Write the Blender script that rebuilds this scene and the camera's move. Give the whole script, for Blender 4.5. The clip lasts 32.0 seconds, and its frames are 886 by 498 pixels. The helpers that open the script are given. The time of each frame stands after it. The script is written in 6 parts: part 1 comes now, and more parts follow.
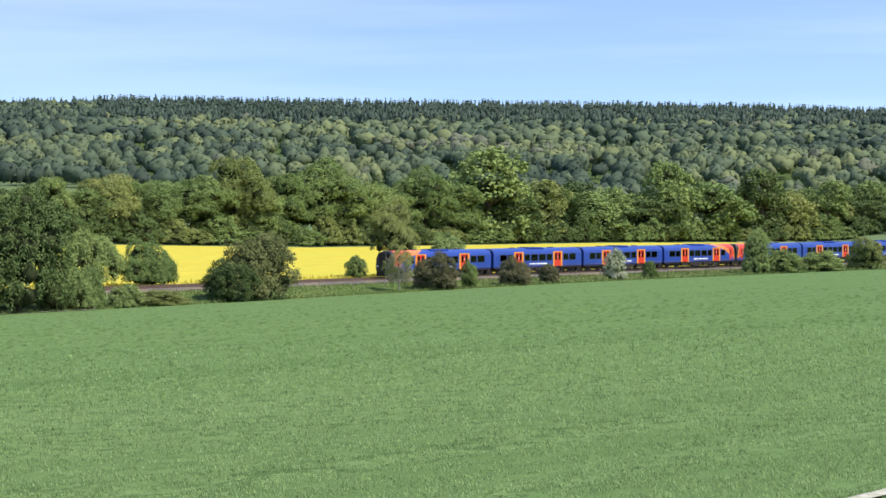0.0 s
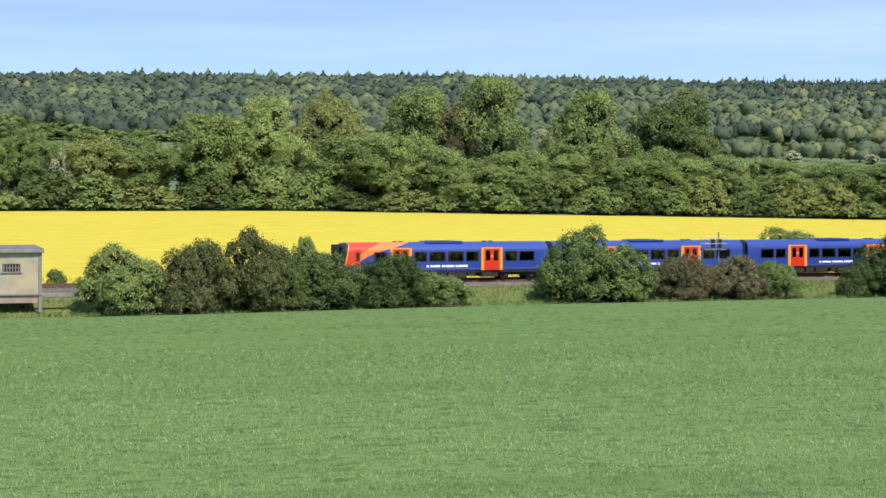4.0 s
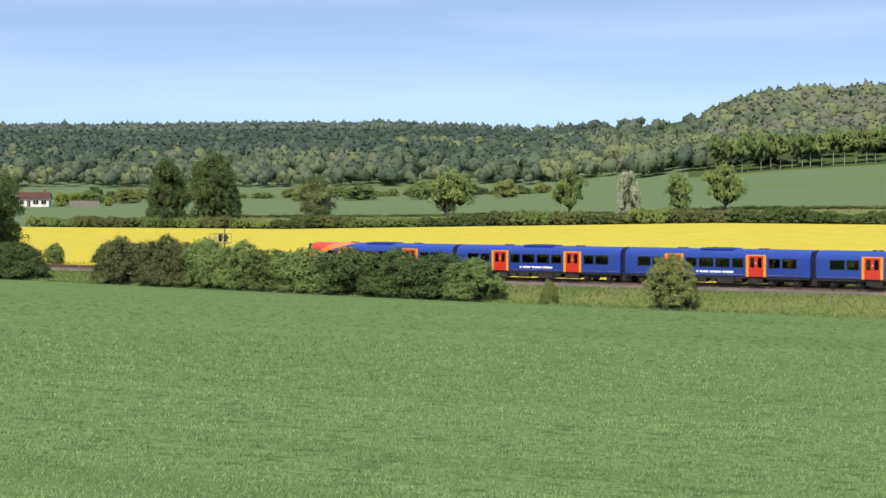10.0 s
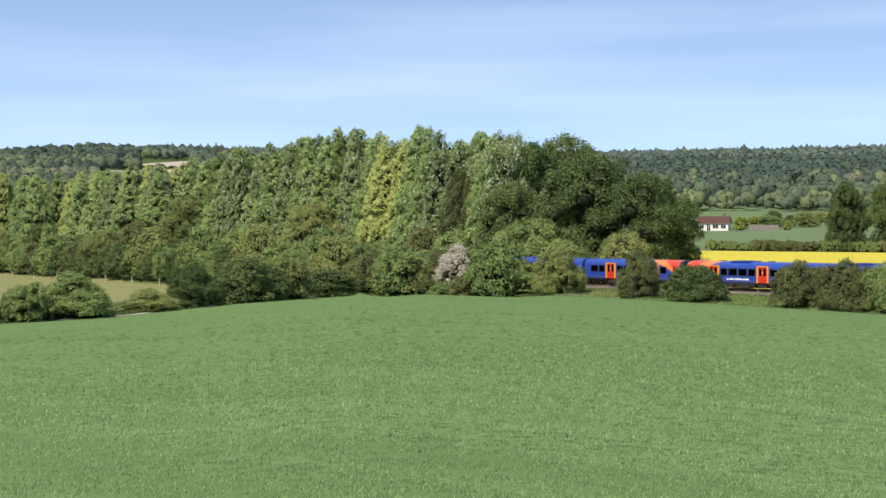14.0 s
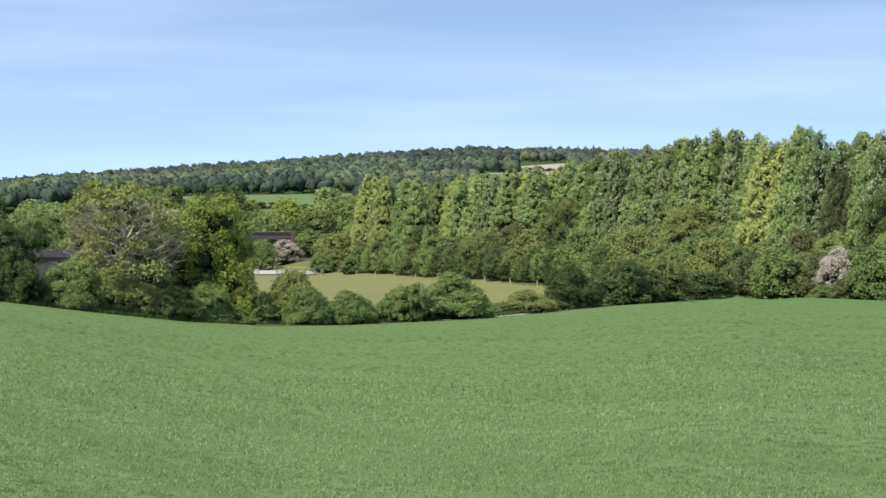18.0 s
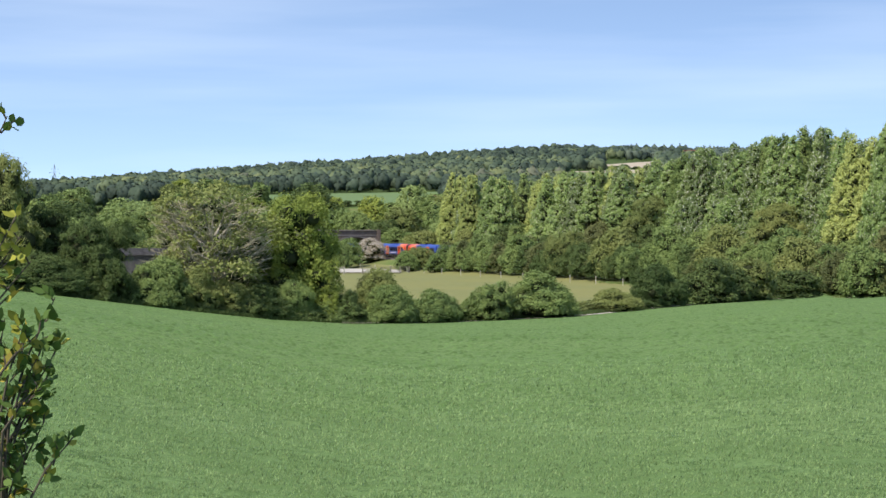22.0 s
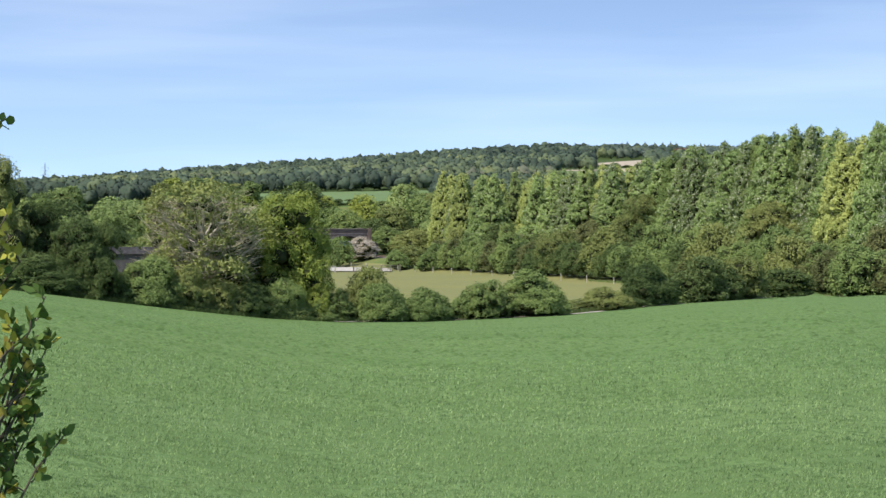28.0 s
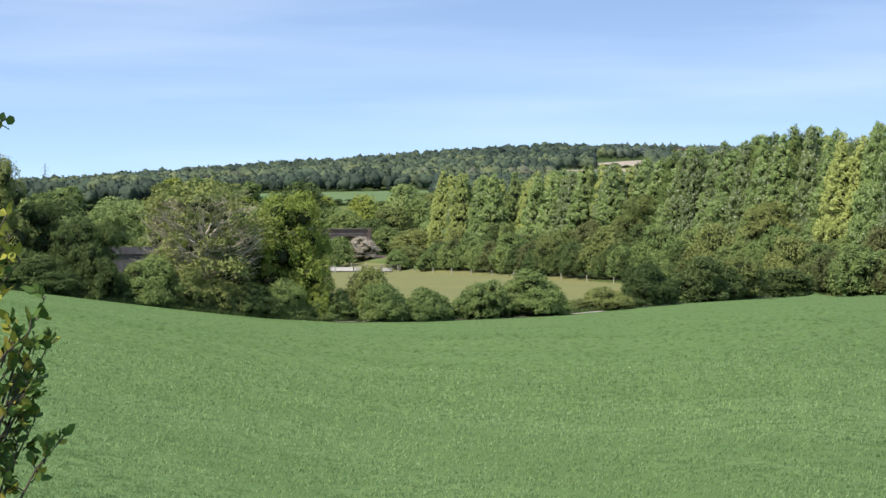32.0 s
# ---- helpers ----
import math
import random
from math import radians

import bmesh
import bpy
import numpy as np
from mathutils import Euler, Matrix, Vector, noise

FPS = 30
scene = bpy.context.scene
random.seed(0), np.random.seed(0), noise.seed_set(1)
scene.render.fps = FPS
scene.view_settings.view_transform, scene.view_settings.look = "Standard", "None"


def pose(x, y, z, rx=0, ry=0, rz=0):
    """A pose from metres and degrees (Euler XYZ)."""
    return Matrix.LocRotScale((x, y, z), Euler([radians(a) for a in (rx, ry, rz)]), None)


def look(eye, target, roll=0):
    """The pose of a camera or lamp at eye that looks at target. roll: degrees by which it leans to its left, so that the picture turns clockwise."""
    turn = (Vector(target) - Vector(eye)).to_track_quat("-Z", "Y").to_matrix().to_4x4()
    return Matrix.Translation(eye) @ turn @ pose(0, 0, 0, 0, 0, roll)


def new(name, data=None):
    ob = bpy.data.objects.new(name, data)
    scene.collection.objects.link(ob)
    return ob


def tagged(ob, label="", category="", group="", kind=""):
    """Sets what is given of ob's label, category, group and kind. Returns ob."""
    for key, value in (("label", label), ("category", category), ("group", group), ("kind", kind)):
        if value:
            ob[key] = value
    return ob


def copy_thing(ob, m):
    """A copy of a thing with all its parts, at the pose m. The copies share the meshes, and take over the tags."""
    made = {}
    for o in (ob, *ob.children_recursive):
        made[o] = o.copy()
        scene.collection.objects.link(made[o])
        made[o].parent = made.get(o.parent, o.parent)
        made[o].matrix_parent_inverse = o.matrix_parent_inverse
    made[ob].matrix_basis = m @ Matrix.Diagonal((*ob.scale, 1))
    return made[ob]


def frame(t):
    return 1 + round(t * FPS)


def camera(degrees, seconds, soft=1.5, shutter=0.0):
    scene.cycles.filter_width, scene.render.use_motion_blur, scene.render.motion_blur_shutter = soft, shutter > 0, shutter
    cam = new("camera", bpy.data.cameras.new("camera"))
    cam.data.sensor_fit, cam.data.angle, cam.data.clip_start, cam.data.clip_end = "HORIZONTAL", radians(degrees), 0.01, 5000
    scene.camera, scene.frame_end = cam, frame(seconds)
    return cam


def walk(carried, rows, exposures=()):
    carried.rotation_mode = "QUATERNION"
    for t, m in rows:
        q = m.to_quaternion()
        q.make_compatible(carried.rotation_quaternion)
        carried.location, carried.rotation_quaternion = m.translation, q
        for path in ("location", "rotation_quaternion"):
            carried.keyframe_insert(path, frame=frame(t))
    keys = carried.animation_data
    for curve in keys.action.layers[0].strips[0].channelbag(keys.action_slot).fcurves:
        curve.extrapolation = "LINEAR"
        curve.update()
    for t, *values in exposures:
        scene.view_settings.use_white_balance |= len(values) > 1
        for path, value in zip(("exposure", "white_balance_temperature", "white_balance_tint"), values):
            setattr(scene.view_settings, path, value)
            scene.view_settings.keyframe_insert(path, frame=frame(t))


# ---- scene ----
EYE = (0.0, 0.0, 7.75)
cam = camera(25.0, 32.0, 1.5)
# seconds, bearing, tilt, lean of the tripod head
PATH = [
    (0.0, -49.821, -0.919, 0.06), (0.5, -47.418, -0.920, 0.05), (1.0, -44.594, -0.945, 0.06), (1.5, -41.621, -1.010, 0.045),
    (2.0, -38.182, -1.203, 0.03), (2.5, -34.911, -1.320, -0.03), (3.0, -30.90, -1.41, -0.06), (3.5, -26.32, -1.49, -0.09),
    (4.0, -21.30, -1.56, -0.12), (4.5, -16.137, -1.628, -0.15), (5.0, -11.145, -1.687, -0.195), (5.5, -6.450, -1.812, -0.20),
    (6.0, -0.303, -1.814, -0.23), (6.5, 4.713, -1.819, -0.20), (7.0, 9.203, -1.810, -0.13), (7.5, 13.798, -1.775, -0.06),
    (8.0, 19.012, -1.769, -0.06), (8.5, 24.079, -1.738, -0.12), (9.0, 28.808, -1.617, -0.12), (9.5, 32.619, -1.422, -0.08),
    (10.0, 36.590, -1.312, -0.08), (10.5, 39.296, -1.328, -0.065), (11.0, 42.399, -1.325, -0.06), (11.5, 45.437, -1.316, -0.01),
    (12.0, 47.871, -1.208, -0.01), (12.5, 50.525, -0.919, -0.005), (13.0, 52.691, -0.690, 0.0), (13.5, 54.323, -0.615, 0.01),
    (14.0, 55.869, -0.640, -0.005), (14.5, 57.302, -0.623, -0.005), (15.0, 58.867, -0.621, -0.01), (15.5, 60.309, -0.620, -0.02),
    (16.2, 62.07, -0.620, -0.03), (16.9, 63.76, -0.620, -0.04),
    (17.5, 65.289, -0.618, -0.04), (18.0, 66.650, -0.588, -0.03), (18.5, 68.135, -0.581, -0.045), (19.0, 68.952, -0.582, -0.052),
    (19.5, 69.173, -0.606, -0.08), (20.0, 69.138, -0.612, -0.08), (20.5, 69.148, -0.622, -0.07), (21.5, 69.153, -0.633, -0.07),
    (22.0, 69.100, -0.636, -0.04), (22.5, 68.851, -0.684, -0.03), (23.0, 68.843, -0.684, -0.03), (25.5, 68.839, -0.679, -0.03),
    (27.5, 68.840, -0.676, -0.03), (32.0, 68.840, -0.676, -0.03)]
walk(cam, [(t, pose(*EYE, 90 + tilt, lean, turn)) for t, turn, tilt, lean in PATH], exposures=[(0, 1.1, 6780, 11), (2.5, 1.11, 6950, 12), (5, 0.92, 7050, 12), (7, 0.8, 7050, 12), (12, 0.95, 7250, 14), (19, 0.96, 6950, 12), (32, 0.96, 6900, 12)])

# ---- daylight ----
SUN_TURN, SUN_HEIGHT = -163.0, 54.0     # bearing of the sun, and its height, in degrees
world = bpy.data.worlds.new("sky")
scene.world = world
world.use_nodes = True
wn, wl = world.node_tree.nodes, world.node_tree.links
sky = wn.new("ShaderNodeTexSky")
sky.sky_type, sky.sun_disc = "NISHITA", False
sky.sun_elevation, sky.sun_rotation = radians(SUN_HEIGHT), radians(-SUN_TURN)
sky.altitude, sky.air_density, sky.dust_density, sky.ozone_density = 60, 1.0, 0.3, 2.0
backing = wn["Background"]
backing.inputs["Strength"].default_value = 0.125
# thin streaks of high cloud
tc = wn.new("ShaderNodeTexCoord")
mp = wn.new("ShaderNodeMapping")
mp.inputs["Scale"].default_value = (2.0, 2.0, 26.0)
mp.inputs["Rotation"].default_value = (0.02, 0.03, 0)
streak = wn.new("ShaderNodeTexNoise")
streak.inputs["Scale"].default_value, streak.inputs["Detail"].default_value = 1.6, 5.0
ramp = wn.new("ShaderNodeMapRange")
ramp.inputs["From Min"].default_value, ramp.inputs["From Max"].default_value = 0.42, 0.85
ramp.inputs["To Min"].default_value, ramp.inputs["To Max"].default_value = 0.0, 0.2
mixc = wn.new("ShaderNodeMix")
mixc.data_type = "RGBA"
mixc.inputs[7].default_value = (5.2, 5.9, 6.8, 1)
lift = wn.new("ShaderNodeMapping")
lift.inputs["Scale"].default_value, lift.inputs["Location"].default_value = (1, 1, 2.0), (0, 0, 0.15)
wl.new(tc.outputs["Generated"], lift.inputs["Vector"])
wl.new(lift.outputs["Vector"], sky.inputs["Vector"])
wl.new(tc.outputs["Generated"], mp.inputs["Vector"])
wl.new(mp.outputs["Vector"], streak.inputs["Vector"])
wl.new(streak.outputs["Fac"], ramp.inputs["Value"])
wl.new(ramp.outputs["Result"], mixc.inputs[0])
wl.new(sky.outputs["Color"], mixc.inputs[6])
wl.new(mixc.outputs[2], backing.inputs["Color"])
sun = new("sun", bpy.data.lights.new("sun", "SUN"))
sun.data.energy, sun.data.angle, sun.data.color = 2.95, radians(0.53), (1.0, 0.95, 0.86)
sa, sh = radians(SUN_TURN), radians(SUN_HEIGHT)
sun.matrix_world = look((0, 0, 60), (math.sin(sa) * math.cos(sh), -math.cos(sa) * math.cos(sh), 60 - math.sin(sh)))

# ---- materials ----


def material(name, colour, rough=0.8, metal=0.0, second=None, scale=1.0, mix=0.5, bump=0.0, third=None, scale3=0.1, island=0.0, per_object=0.0, stretch=(1, 1, 1), spec=0.3):
    """Principled surface with colour variation at two scales, in metres, and fine relief."""
    m = bpy.data.materials.new(name)
    m.use_nodes = True
    n, l = m.node_tree.nodes, m.node_tree.links
    b = n["Principled BSDF"]
    b.inputs["Roughness"].default_value, b.inputs["Metallic"].default_value = rough, metal
    b.inputs["Specular IOR Level"].default_value = spec
    b.inputs["Base Color"].default_value = (*colour, 1)
    out = None
    co = n.new("ShaderNodeTexCoord")
    mpg = n.new("ShaderNodeMapping")
    mpg.inputs["Scale"].default_value = stretch
    l.new(co.outputs["Object"], mpg.inputs["Vector"])

    def blend(first, other, fac_socket, lo, hi):
        r = n.new("ShaderNodeMapRange")
        r.inputs["From Min"].default_value, r.inputs["From Max"].default_value = lo, hi
        l.new(fac_socket, r.inputs["Value"])
        k = n.new("ShaderNodeMix")
        k.data_type = "RGBA"
        if isinstance(first, tuple):
            k.inputs[6].default_value = (*first, 1)
        else:
            l.new(first, k.inputs[6])
        k.inputs[7].default_value = (*other, 1)
        l.new(r.outputs["Result"], k.inputs[0])
        return k.outputs[2]

    src = colour
    if second:
        t = n.new("ShaderNodeTexNoise")
        t.inputs["Scale"].default_value, t.inputs["Detail"].default_value = scale, 6
        l.new(mpg.outputs["Vector"], t.inputs["Vector"])
        src = out = blend(src, second, t.outputs["Fac"], 0.5 - 0.3 * mix, 0.5 + 0.3 * (1.2 - mix))
        if bump:
            bp = n.new("ShaderNodeBump")
            bp.inputs["Strength"].default_value, bp.inputs["Distance"].default_value = bump, 0.15 / scale
            l.new(t.outputs["Fac"], bp.inputs["Height"])
            l.new(bp.outputs["Normal"], b.inputs["Normal"])
    if third:
        t = n.new("ShaderNodeTexNoise")
        t.inputs["Scale"].default_value, t.inputs["Detail"].default_value = scale3, 3
        l.new(mpg.outputs["Vector"], t.inputs["Vector"])
        src = out = blend(src, third, t.outputs["Fac"], 0.4, 0.72)
    if island or per_object:
        hs = n.new("ShaderNodeHueSaturation")
        if isinstance(src, tuple):
            hs.inputs["Color"].default_value = (*src, 1)
        else:
            l.new(src, hs.inputs["Color"])
        ge, ob = n.new("ShaderNodeNewGeometry"), n.new("ShaderNodeObjectInfo")
        a1, a2, a3 = (n.new("ShaderNodeMapRange") for _ in range(3))
        l.new(ge.outputs["Random Per Island"], a1.inputs["Value"])
        a1.inputs["To Min"].default_value, a1.inputs["To Max"].default_value = 1 - island, 1 + island
        l.new(ob.outputs["Random"], a2.inputs["Value"])
        a2.inputs["To Min"].default_value, a2.inputs["To Max"].default_value = 1 - per_object, 1 + per_object
        l.new(ob.outputs["Random"], a3.inputs["Value"])
        a3.inputs["To Min"].default_value, a3.inputs["To Max"].default_value = 0.5 + 0.06 * per_object, 0.5 - 0.06 * per_object
        mu = n.new("ShaderNodeMath")
        mu.operation = "MULTIPLY"
        l.new(a1.outputs["Result"], mu.inputs[0])
        l.new(a2.outputs["Result"], mu.inputs[1])
        l.new(mu.outputs[0], hs.inputs["Value"])
        l.new(a3.outputs["Result"], hs.inputs["Hue"])
        src = out = hs.outputs["Color"]
    if out:
        l.new(out, b.inputs["Base Color"])
    return m


def leafy(name, colour, second, island=0.09, per_object=0.15, blossom=None, amount=0.0, through_light=0.16, scale=6.0, stretch=(1, 1, 1), bump=0.0):
    """Leaves: dull gloss outside, some light through them; each leaf spray differs a little."""
    m = material(name, colour, 0.62, second=second, scale=scale, stretch=stretch, mix=0.5, island=island, per_object=per_object, spec=0.08, bump=bump)
    n, l = m.node_tree.nodes, m.node_tree.links
    b, o = n["Principled BSDF"], n["Material Output"]
    src = b.inputs["Base Color"].links[0].from_socket
    if blossom:
        ge = n.new("ShaderNodeNewGeometry")
        st = n.new("ShaderNodeMath")
        st.operation = "LESS_THAN"
        mul = n.new("ShaderNodeMath")
        mul.operation = "MULTIPLY"
        mul.inputs[1].default_value = 7.31
        fr = n.new("ShaderNodeMath")
        fr.operation = "FRACT"
        st.inputs[1].default_value = amount
        l.new(ge.outputs["Random Per Island"], mul.inputs[0])
        l.new(mul.outputs[0], fr.inputs[0])
        l.new(fr.outputs[0], st.inputs[0])
        k = n.new("ShaderNodeMix")
        k.data_type = "RGBA"
        k.inputs[7].default_value = (*blossom, 1)
        l.new(st.outputs[0], k.inputs[0])
        l.new(src, k.inputs[6])
        src = k.outputs[2]
        l.new(src, b.inputs["Base Color"])
    tr = n.new("ShaderNodeBsdfTranslucent")
    l.new(src, tr.inputs["Color"])
    ms = n.new("ShaderNodeMixShader")
    ms.inputs[0].default_value = through_light
    l.new(b.outputs[0], ms.inputs[1])
    l.new(tr.outputs[0], ms.inputs[2])
    l.new(ms.outputs[0], o.inputs["Surface"])
    return m


def crop_material():
    """Young wheat: blade-fine grain, shade between tufts painted as darker gaps drawn out along the drill lines, broad
    paler drifts.
    """
    m = bpy.data.materials.new("young_wheat")
    m.use_nodes = True
    n, l = m.node_tree.nodes, m.node_tree.links
    b = n["Principled BSDF"]
    b.inputs["Roughness"].default_value, b.inputs["Specular IOR Level"].default_value = 0.85, 0.02
    co = n.new("ShaderNodeTexCoord")

    def tex(scale, stretch, detail=4):
        mpg, t = n.new("ShaderNodeMapping"), n.new("ShaderNodeTexNoise")
        mpg.inputs["Scale"].default_value = stretch
        t.inputs["Scale"].default_value, t.inputs["Detail"].default_value = scale, detail
        l.new(co.outputs["Object"], mpg.inputs["Vector"])
        l.new(mpg.outputs["Vector"], t.inputs["Vector"])
        return t.outputs["Fac"]

    def mix(first, other, fac, lo, hi):
        r, k = n.new("ShaderNodeMapRange"), n.new("ShaderNodeMix")
        r.inputs["From Min"].default_value, r.inputs["From Max"].default_value = lo, hi
        l.new(fac, r.inputs["Value"])
        k.data_type = "RGBA"
        if isinstance(first, tuple):
            k.inputs[6].default_value = (*first, 1)
        else:
            l.new(first, k.inputs[6])
        k.inputs[7].default_value = (*other, 1)
        l.new(r.outputs["Result"], k.inputs[0])
        return k.outputs[2]

    tufts = tex(3.0, (0.75, 1.0, 1), 4)
    fine = tex(14.0, (1, 1, 1), 4)
    grain = tex(48.0, (1, 1, 1), 2)
    c = mix((0.11, 0.188, 0.066), (0.127, 0.2, 0.07), tex(0.05, (0.5, 1, 1), 3), 0.42, 0.62)
    c = mix(c, (0.158, 0.243, 0.096), fine, 0.5, 0.68)
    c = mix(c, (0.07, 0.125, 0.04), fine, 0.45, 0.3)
    # shade before the rows, painted as short dark dashes in the green
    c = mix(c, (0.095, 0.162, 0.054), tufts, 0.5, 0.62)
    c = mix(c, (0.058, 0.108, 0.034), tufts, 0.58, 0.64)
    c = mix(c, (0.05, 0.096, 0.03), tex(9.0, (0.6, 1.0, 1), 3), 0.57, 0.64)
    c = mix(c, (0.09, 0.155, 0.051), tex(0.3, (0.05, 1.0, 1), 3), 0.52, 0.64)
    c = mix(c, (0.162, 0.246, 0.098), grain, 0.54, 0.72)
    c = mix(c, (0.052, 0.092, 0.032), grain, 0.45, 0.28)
    l.new(c, b.inputs["Base Color"])
    bp = n.new("ShaderNodeBump")
    bp.inputs["Strength"].default_value, bp.inputs["Distance"].default_value = 0.5, 0.08
    l.new(tufts, bp.inputs["Height"])
    l.new(bp.outputs["Normal"], b.inputs["Normal"])
    return m


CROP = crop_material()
GRASS = material("rough_grass", (0.115, 0.165, 0.05), 0.85, second=(0.075, 0.125, 0.033), scale=1.1, bump=0.5, third=(0.165, 0.175, 0.068), scale3=0.09, spec=0.03)
PASTURE = material("dry_pasture", (0.188, 0.2, 0.088), 0.85, second=(0.165, 0.175, 0.07), scale=0.5, bump=0.3, third=(0.2, 0.2, 0.08), scale3=0.05, spec=0.03)
RAPE = material("flowering_rape", (0.52, 0.435, 0.062), 0.85, second=(0.41, 0.35, 0.05), scale=0.8, mix=0.6, bump=0.5, third=(0.45, 0.41, 0.06), scale3=0.12, stretch=(0.3, 0.7, 1), spec=0.03)
FARCROP = material("far_barley", (0.118, 0.17, 0.086), 0.85, second=(0.102, 0.153, 0.078), scale=0.12, third=(0.115, 0.155, 0.06), scale3=0.012, spec=0.03)
FLOOR = material("wood_floor", (0.05, 0.085, 0.028), 0.9, second=(0.07, 0.1, 0.035), scale=0.2, spec=0.03)
CHALK = material("chalk_soil", (0.62, 0.59, 0.52), 0.95, second=(0.46, 0.43, 0.36), scale=2.0, bump=0.4, spec=0.03)
BALLAST = material("ballast_stone", (0.14, 0.122, 0.115), 0.95, second=(0.1, 0.09, 0.088), scale=7.0, bump=0.8, third=(0.2, 0.16, 0.12), scale3=0.4, spec=0.03)
BARK = material("bark", (0.11, 0.09, 0.07), 0.9, second=(0.06, 0.05, 0.04), scale=3.0, bump=0.6)
LEAF = {
    "green": leafy("leaves_green", (0.212, 0.285, 0.094), (0.131, 0.198, 0.066)),
    "dark": leafy("leaves_dark", (0.112, 0.158, 0.054), (0.0671, 0.109, 0.037)),
    "light": leafy("leaves_light", (0.25, 0.33, 0.118), (0.18, 0.25, 0.088)),
    "yellow": leafy("leaves_yellow_green", (0.265, 0.325, 0.07), (0.18, 0.235, 0.052)),
    "olive": leafy("leaves_olive", (0.238, 0.271, 0.0915), (0.159, 0.2, 0.0646)),
    "brown": leafy("leaves_brown", (0.18, 0.17, 0.092), (0.12, 0.122, 0.062)),
    "poplar": leafy("leaves_poplar", (0.285, 0.39, 0.135), (0.215, 0.31, 0.105), per_object=0.1, blossom=(0.5, 0.54, 0.36), amount=0.08),
    "pale": leafy("leaves_pale", (0.43, 0.49, 0.165), (0.35, 0.41, 0.135), per_object=0.08),
    "dun": leafy("leaves_dun", (0.152, 0.172, 0.068), (0.1, 0.12, 0.047)),
    "silver": leafy("leaves_silver", (0.21, 0.285, 0.105), (0.15, 0.215, 0.078), blossom=(0.52, 0.55, 0.42), amount=0.15),
    "white": leafy("leaves_in_blossom", (0.266, 0.298, 0.106), (0.172, 0.23, 0.0711), blossom=(0.66, 0.69, 0.58), amount=0.4),
    "pink": leafy("leaves_in_pink_blossom", (0.31, 0.27, 0.15), (0.22, 0.2, 0.1), blossom=(0.64, 0.59, 0.54), amount=0.55),
}
# a slight blue cast in these greens stands in for distance haze
WOOD_TONES = [leafy("woodland_" + word, colour, second, island=0.1, per_object=0.0, scale=0.5, bump=0.5) for word, colour, second in (
    ("deep_green", (0.056, 0.082, 0.06), (0.043, 0.065, 0.05)), ("dark_green", (0.075, 0.108, 0.072), (0.057, 0.086, 0.06)), ("mid_green", (0.1, 0.138, 0.084), (0.077, 0.11, 0.07)),
    ("soft_green", (0.13, 0.168, 0.09), (0.1, 0.134, 0.074)), ("pale_green", (0.178, 0.21, 0.1), (0.135, 0.168, 0.082)), ("grey_green", (0.148, 0.164, 0.115), (0.115, 0.134, 0.092)))]
FIR_TONES = [leafy("fir_" + word, colour, second, island=0.14, per_object=0.0, scale=0.9, bump=0.6) for word, colour, second in (
    ("deep_green", (0.056, 0.084, 0.064), (0.045, 0.068, 0.053)), ("blue_green", (0.074, 0.107, 0.083), (0.057, 0.086, 0.068)))]
# distance haze is painted into these leaf colours, paler and bluer
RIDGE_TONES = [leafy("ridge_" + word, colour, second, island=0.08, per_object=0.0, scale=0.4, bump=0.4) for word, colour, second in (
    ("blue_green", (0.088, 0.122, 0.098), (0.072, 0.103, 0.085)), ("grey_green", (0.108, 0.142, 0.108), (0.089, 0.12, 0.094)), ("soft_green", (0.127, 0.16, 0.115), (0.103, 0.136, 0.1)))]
# shade inside the crowns, painted as a dark core colour
CROWN_SHADE = material("crown_inner_shade", (0.045, 0.055, 0.026), 0.95, second=(0.03, 0.037, 0.018), scale=9.0, bump=0.6, spec=0.03)
# ---- the lie of the land ----
# bearings in degrees, left of the line square to the railway; distances from the viewpoint
BEAR = [-180, -75, -62, -58, -50, -41, -34, -28, -22, -12, -6.5, -4.5, 0, 8, 11, 16, 22, 27, 30, 34, 38, 42, 52, 60, 66, 72, 80, 90, 180]
FOOT_R = [850, 850, 850, 850, 850, 850, 850, 850, 850, 850, 800, 800, 800, 800, 800, 800, 800, 800, 800, 850, 850, 850, 850, 850, 850, 850, 850, 850, 850]
FOOT_Z = [12, 19, 20, 20, 21, 22, 23, 24, 26, 30, 32, 33, 36, 36, 35, 29, 25, 21, 17.5, 14.5, 13.7, 13, 13, 14, 15, 16, 16, 12, 12]
RIDGE_R = [1900, 1900, 1900, 1900, 1900, 1900, 1900, 1900, 1900, 1900, 1900, 1900, 1500, 1300, 1300, 1300, 1300, 1300, 1500, 1900, 2150, 2300, 2300, 2300, 2000, 1900, 1700, 1700, 1900]
RIDGE_Z = [40, 94, 94, 100, 104, 107, 101, 105, 110, 110, 105, 84, 63, 57, 67, 76, 77, 72, 68, 72, 88, 92, 86, 90, 81, 62, 37, 25, 40]
HEDGE_X = [-800, -383, -270, -170, -90, 27, 92, 158, 242, 321, 440, 580]
HEDGE_Z = [2.0, 2.1, 2.4, 4.35, 4.2, 5.0, 5.05, 4.05, 2.7, 0.97, 0.8, -0.5]
HOLLOW_B = [52, 58.3, 61, 63.7, 65.35, 67, 69.4, 71.8, 74, 76.6, 79, 81.35, 90, 110]
HOLLOW_S = [0, 0.0031, 0.009, 0.0163, 0.0188, 0.0214, 0.0249, 0.0267, 0.0261, 0.023, 0.0195, 0.0161, 0.008, 0]


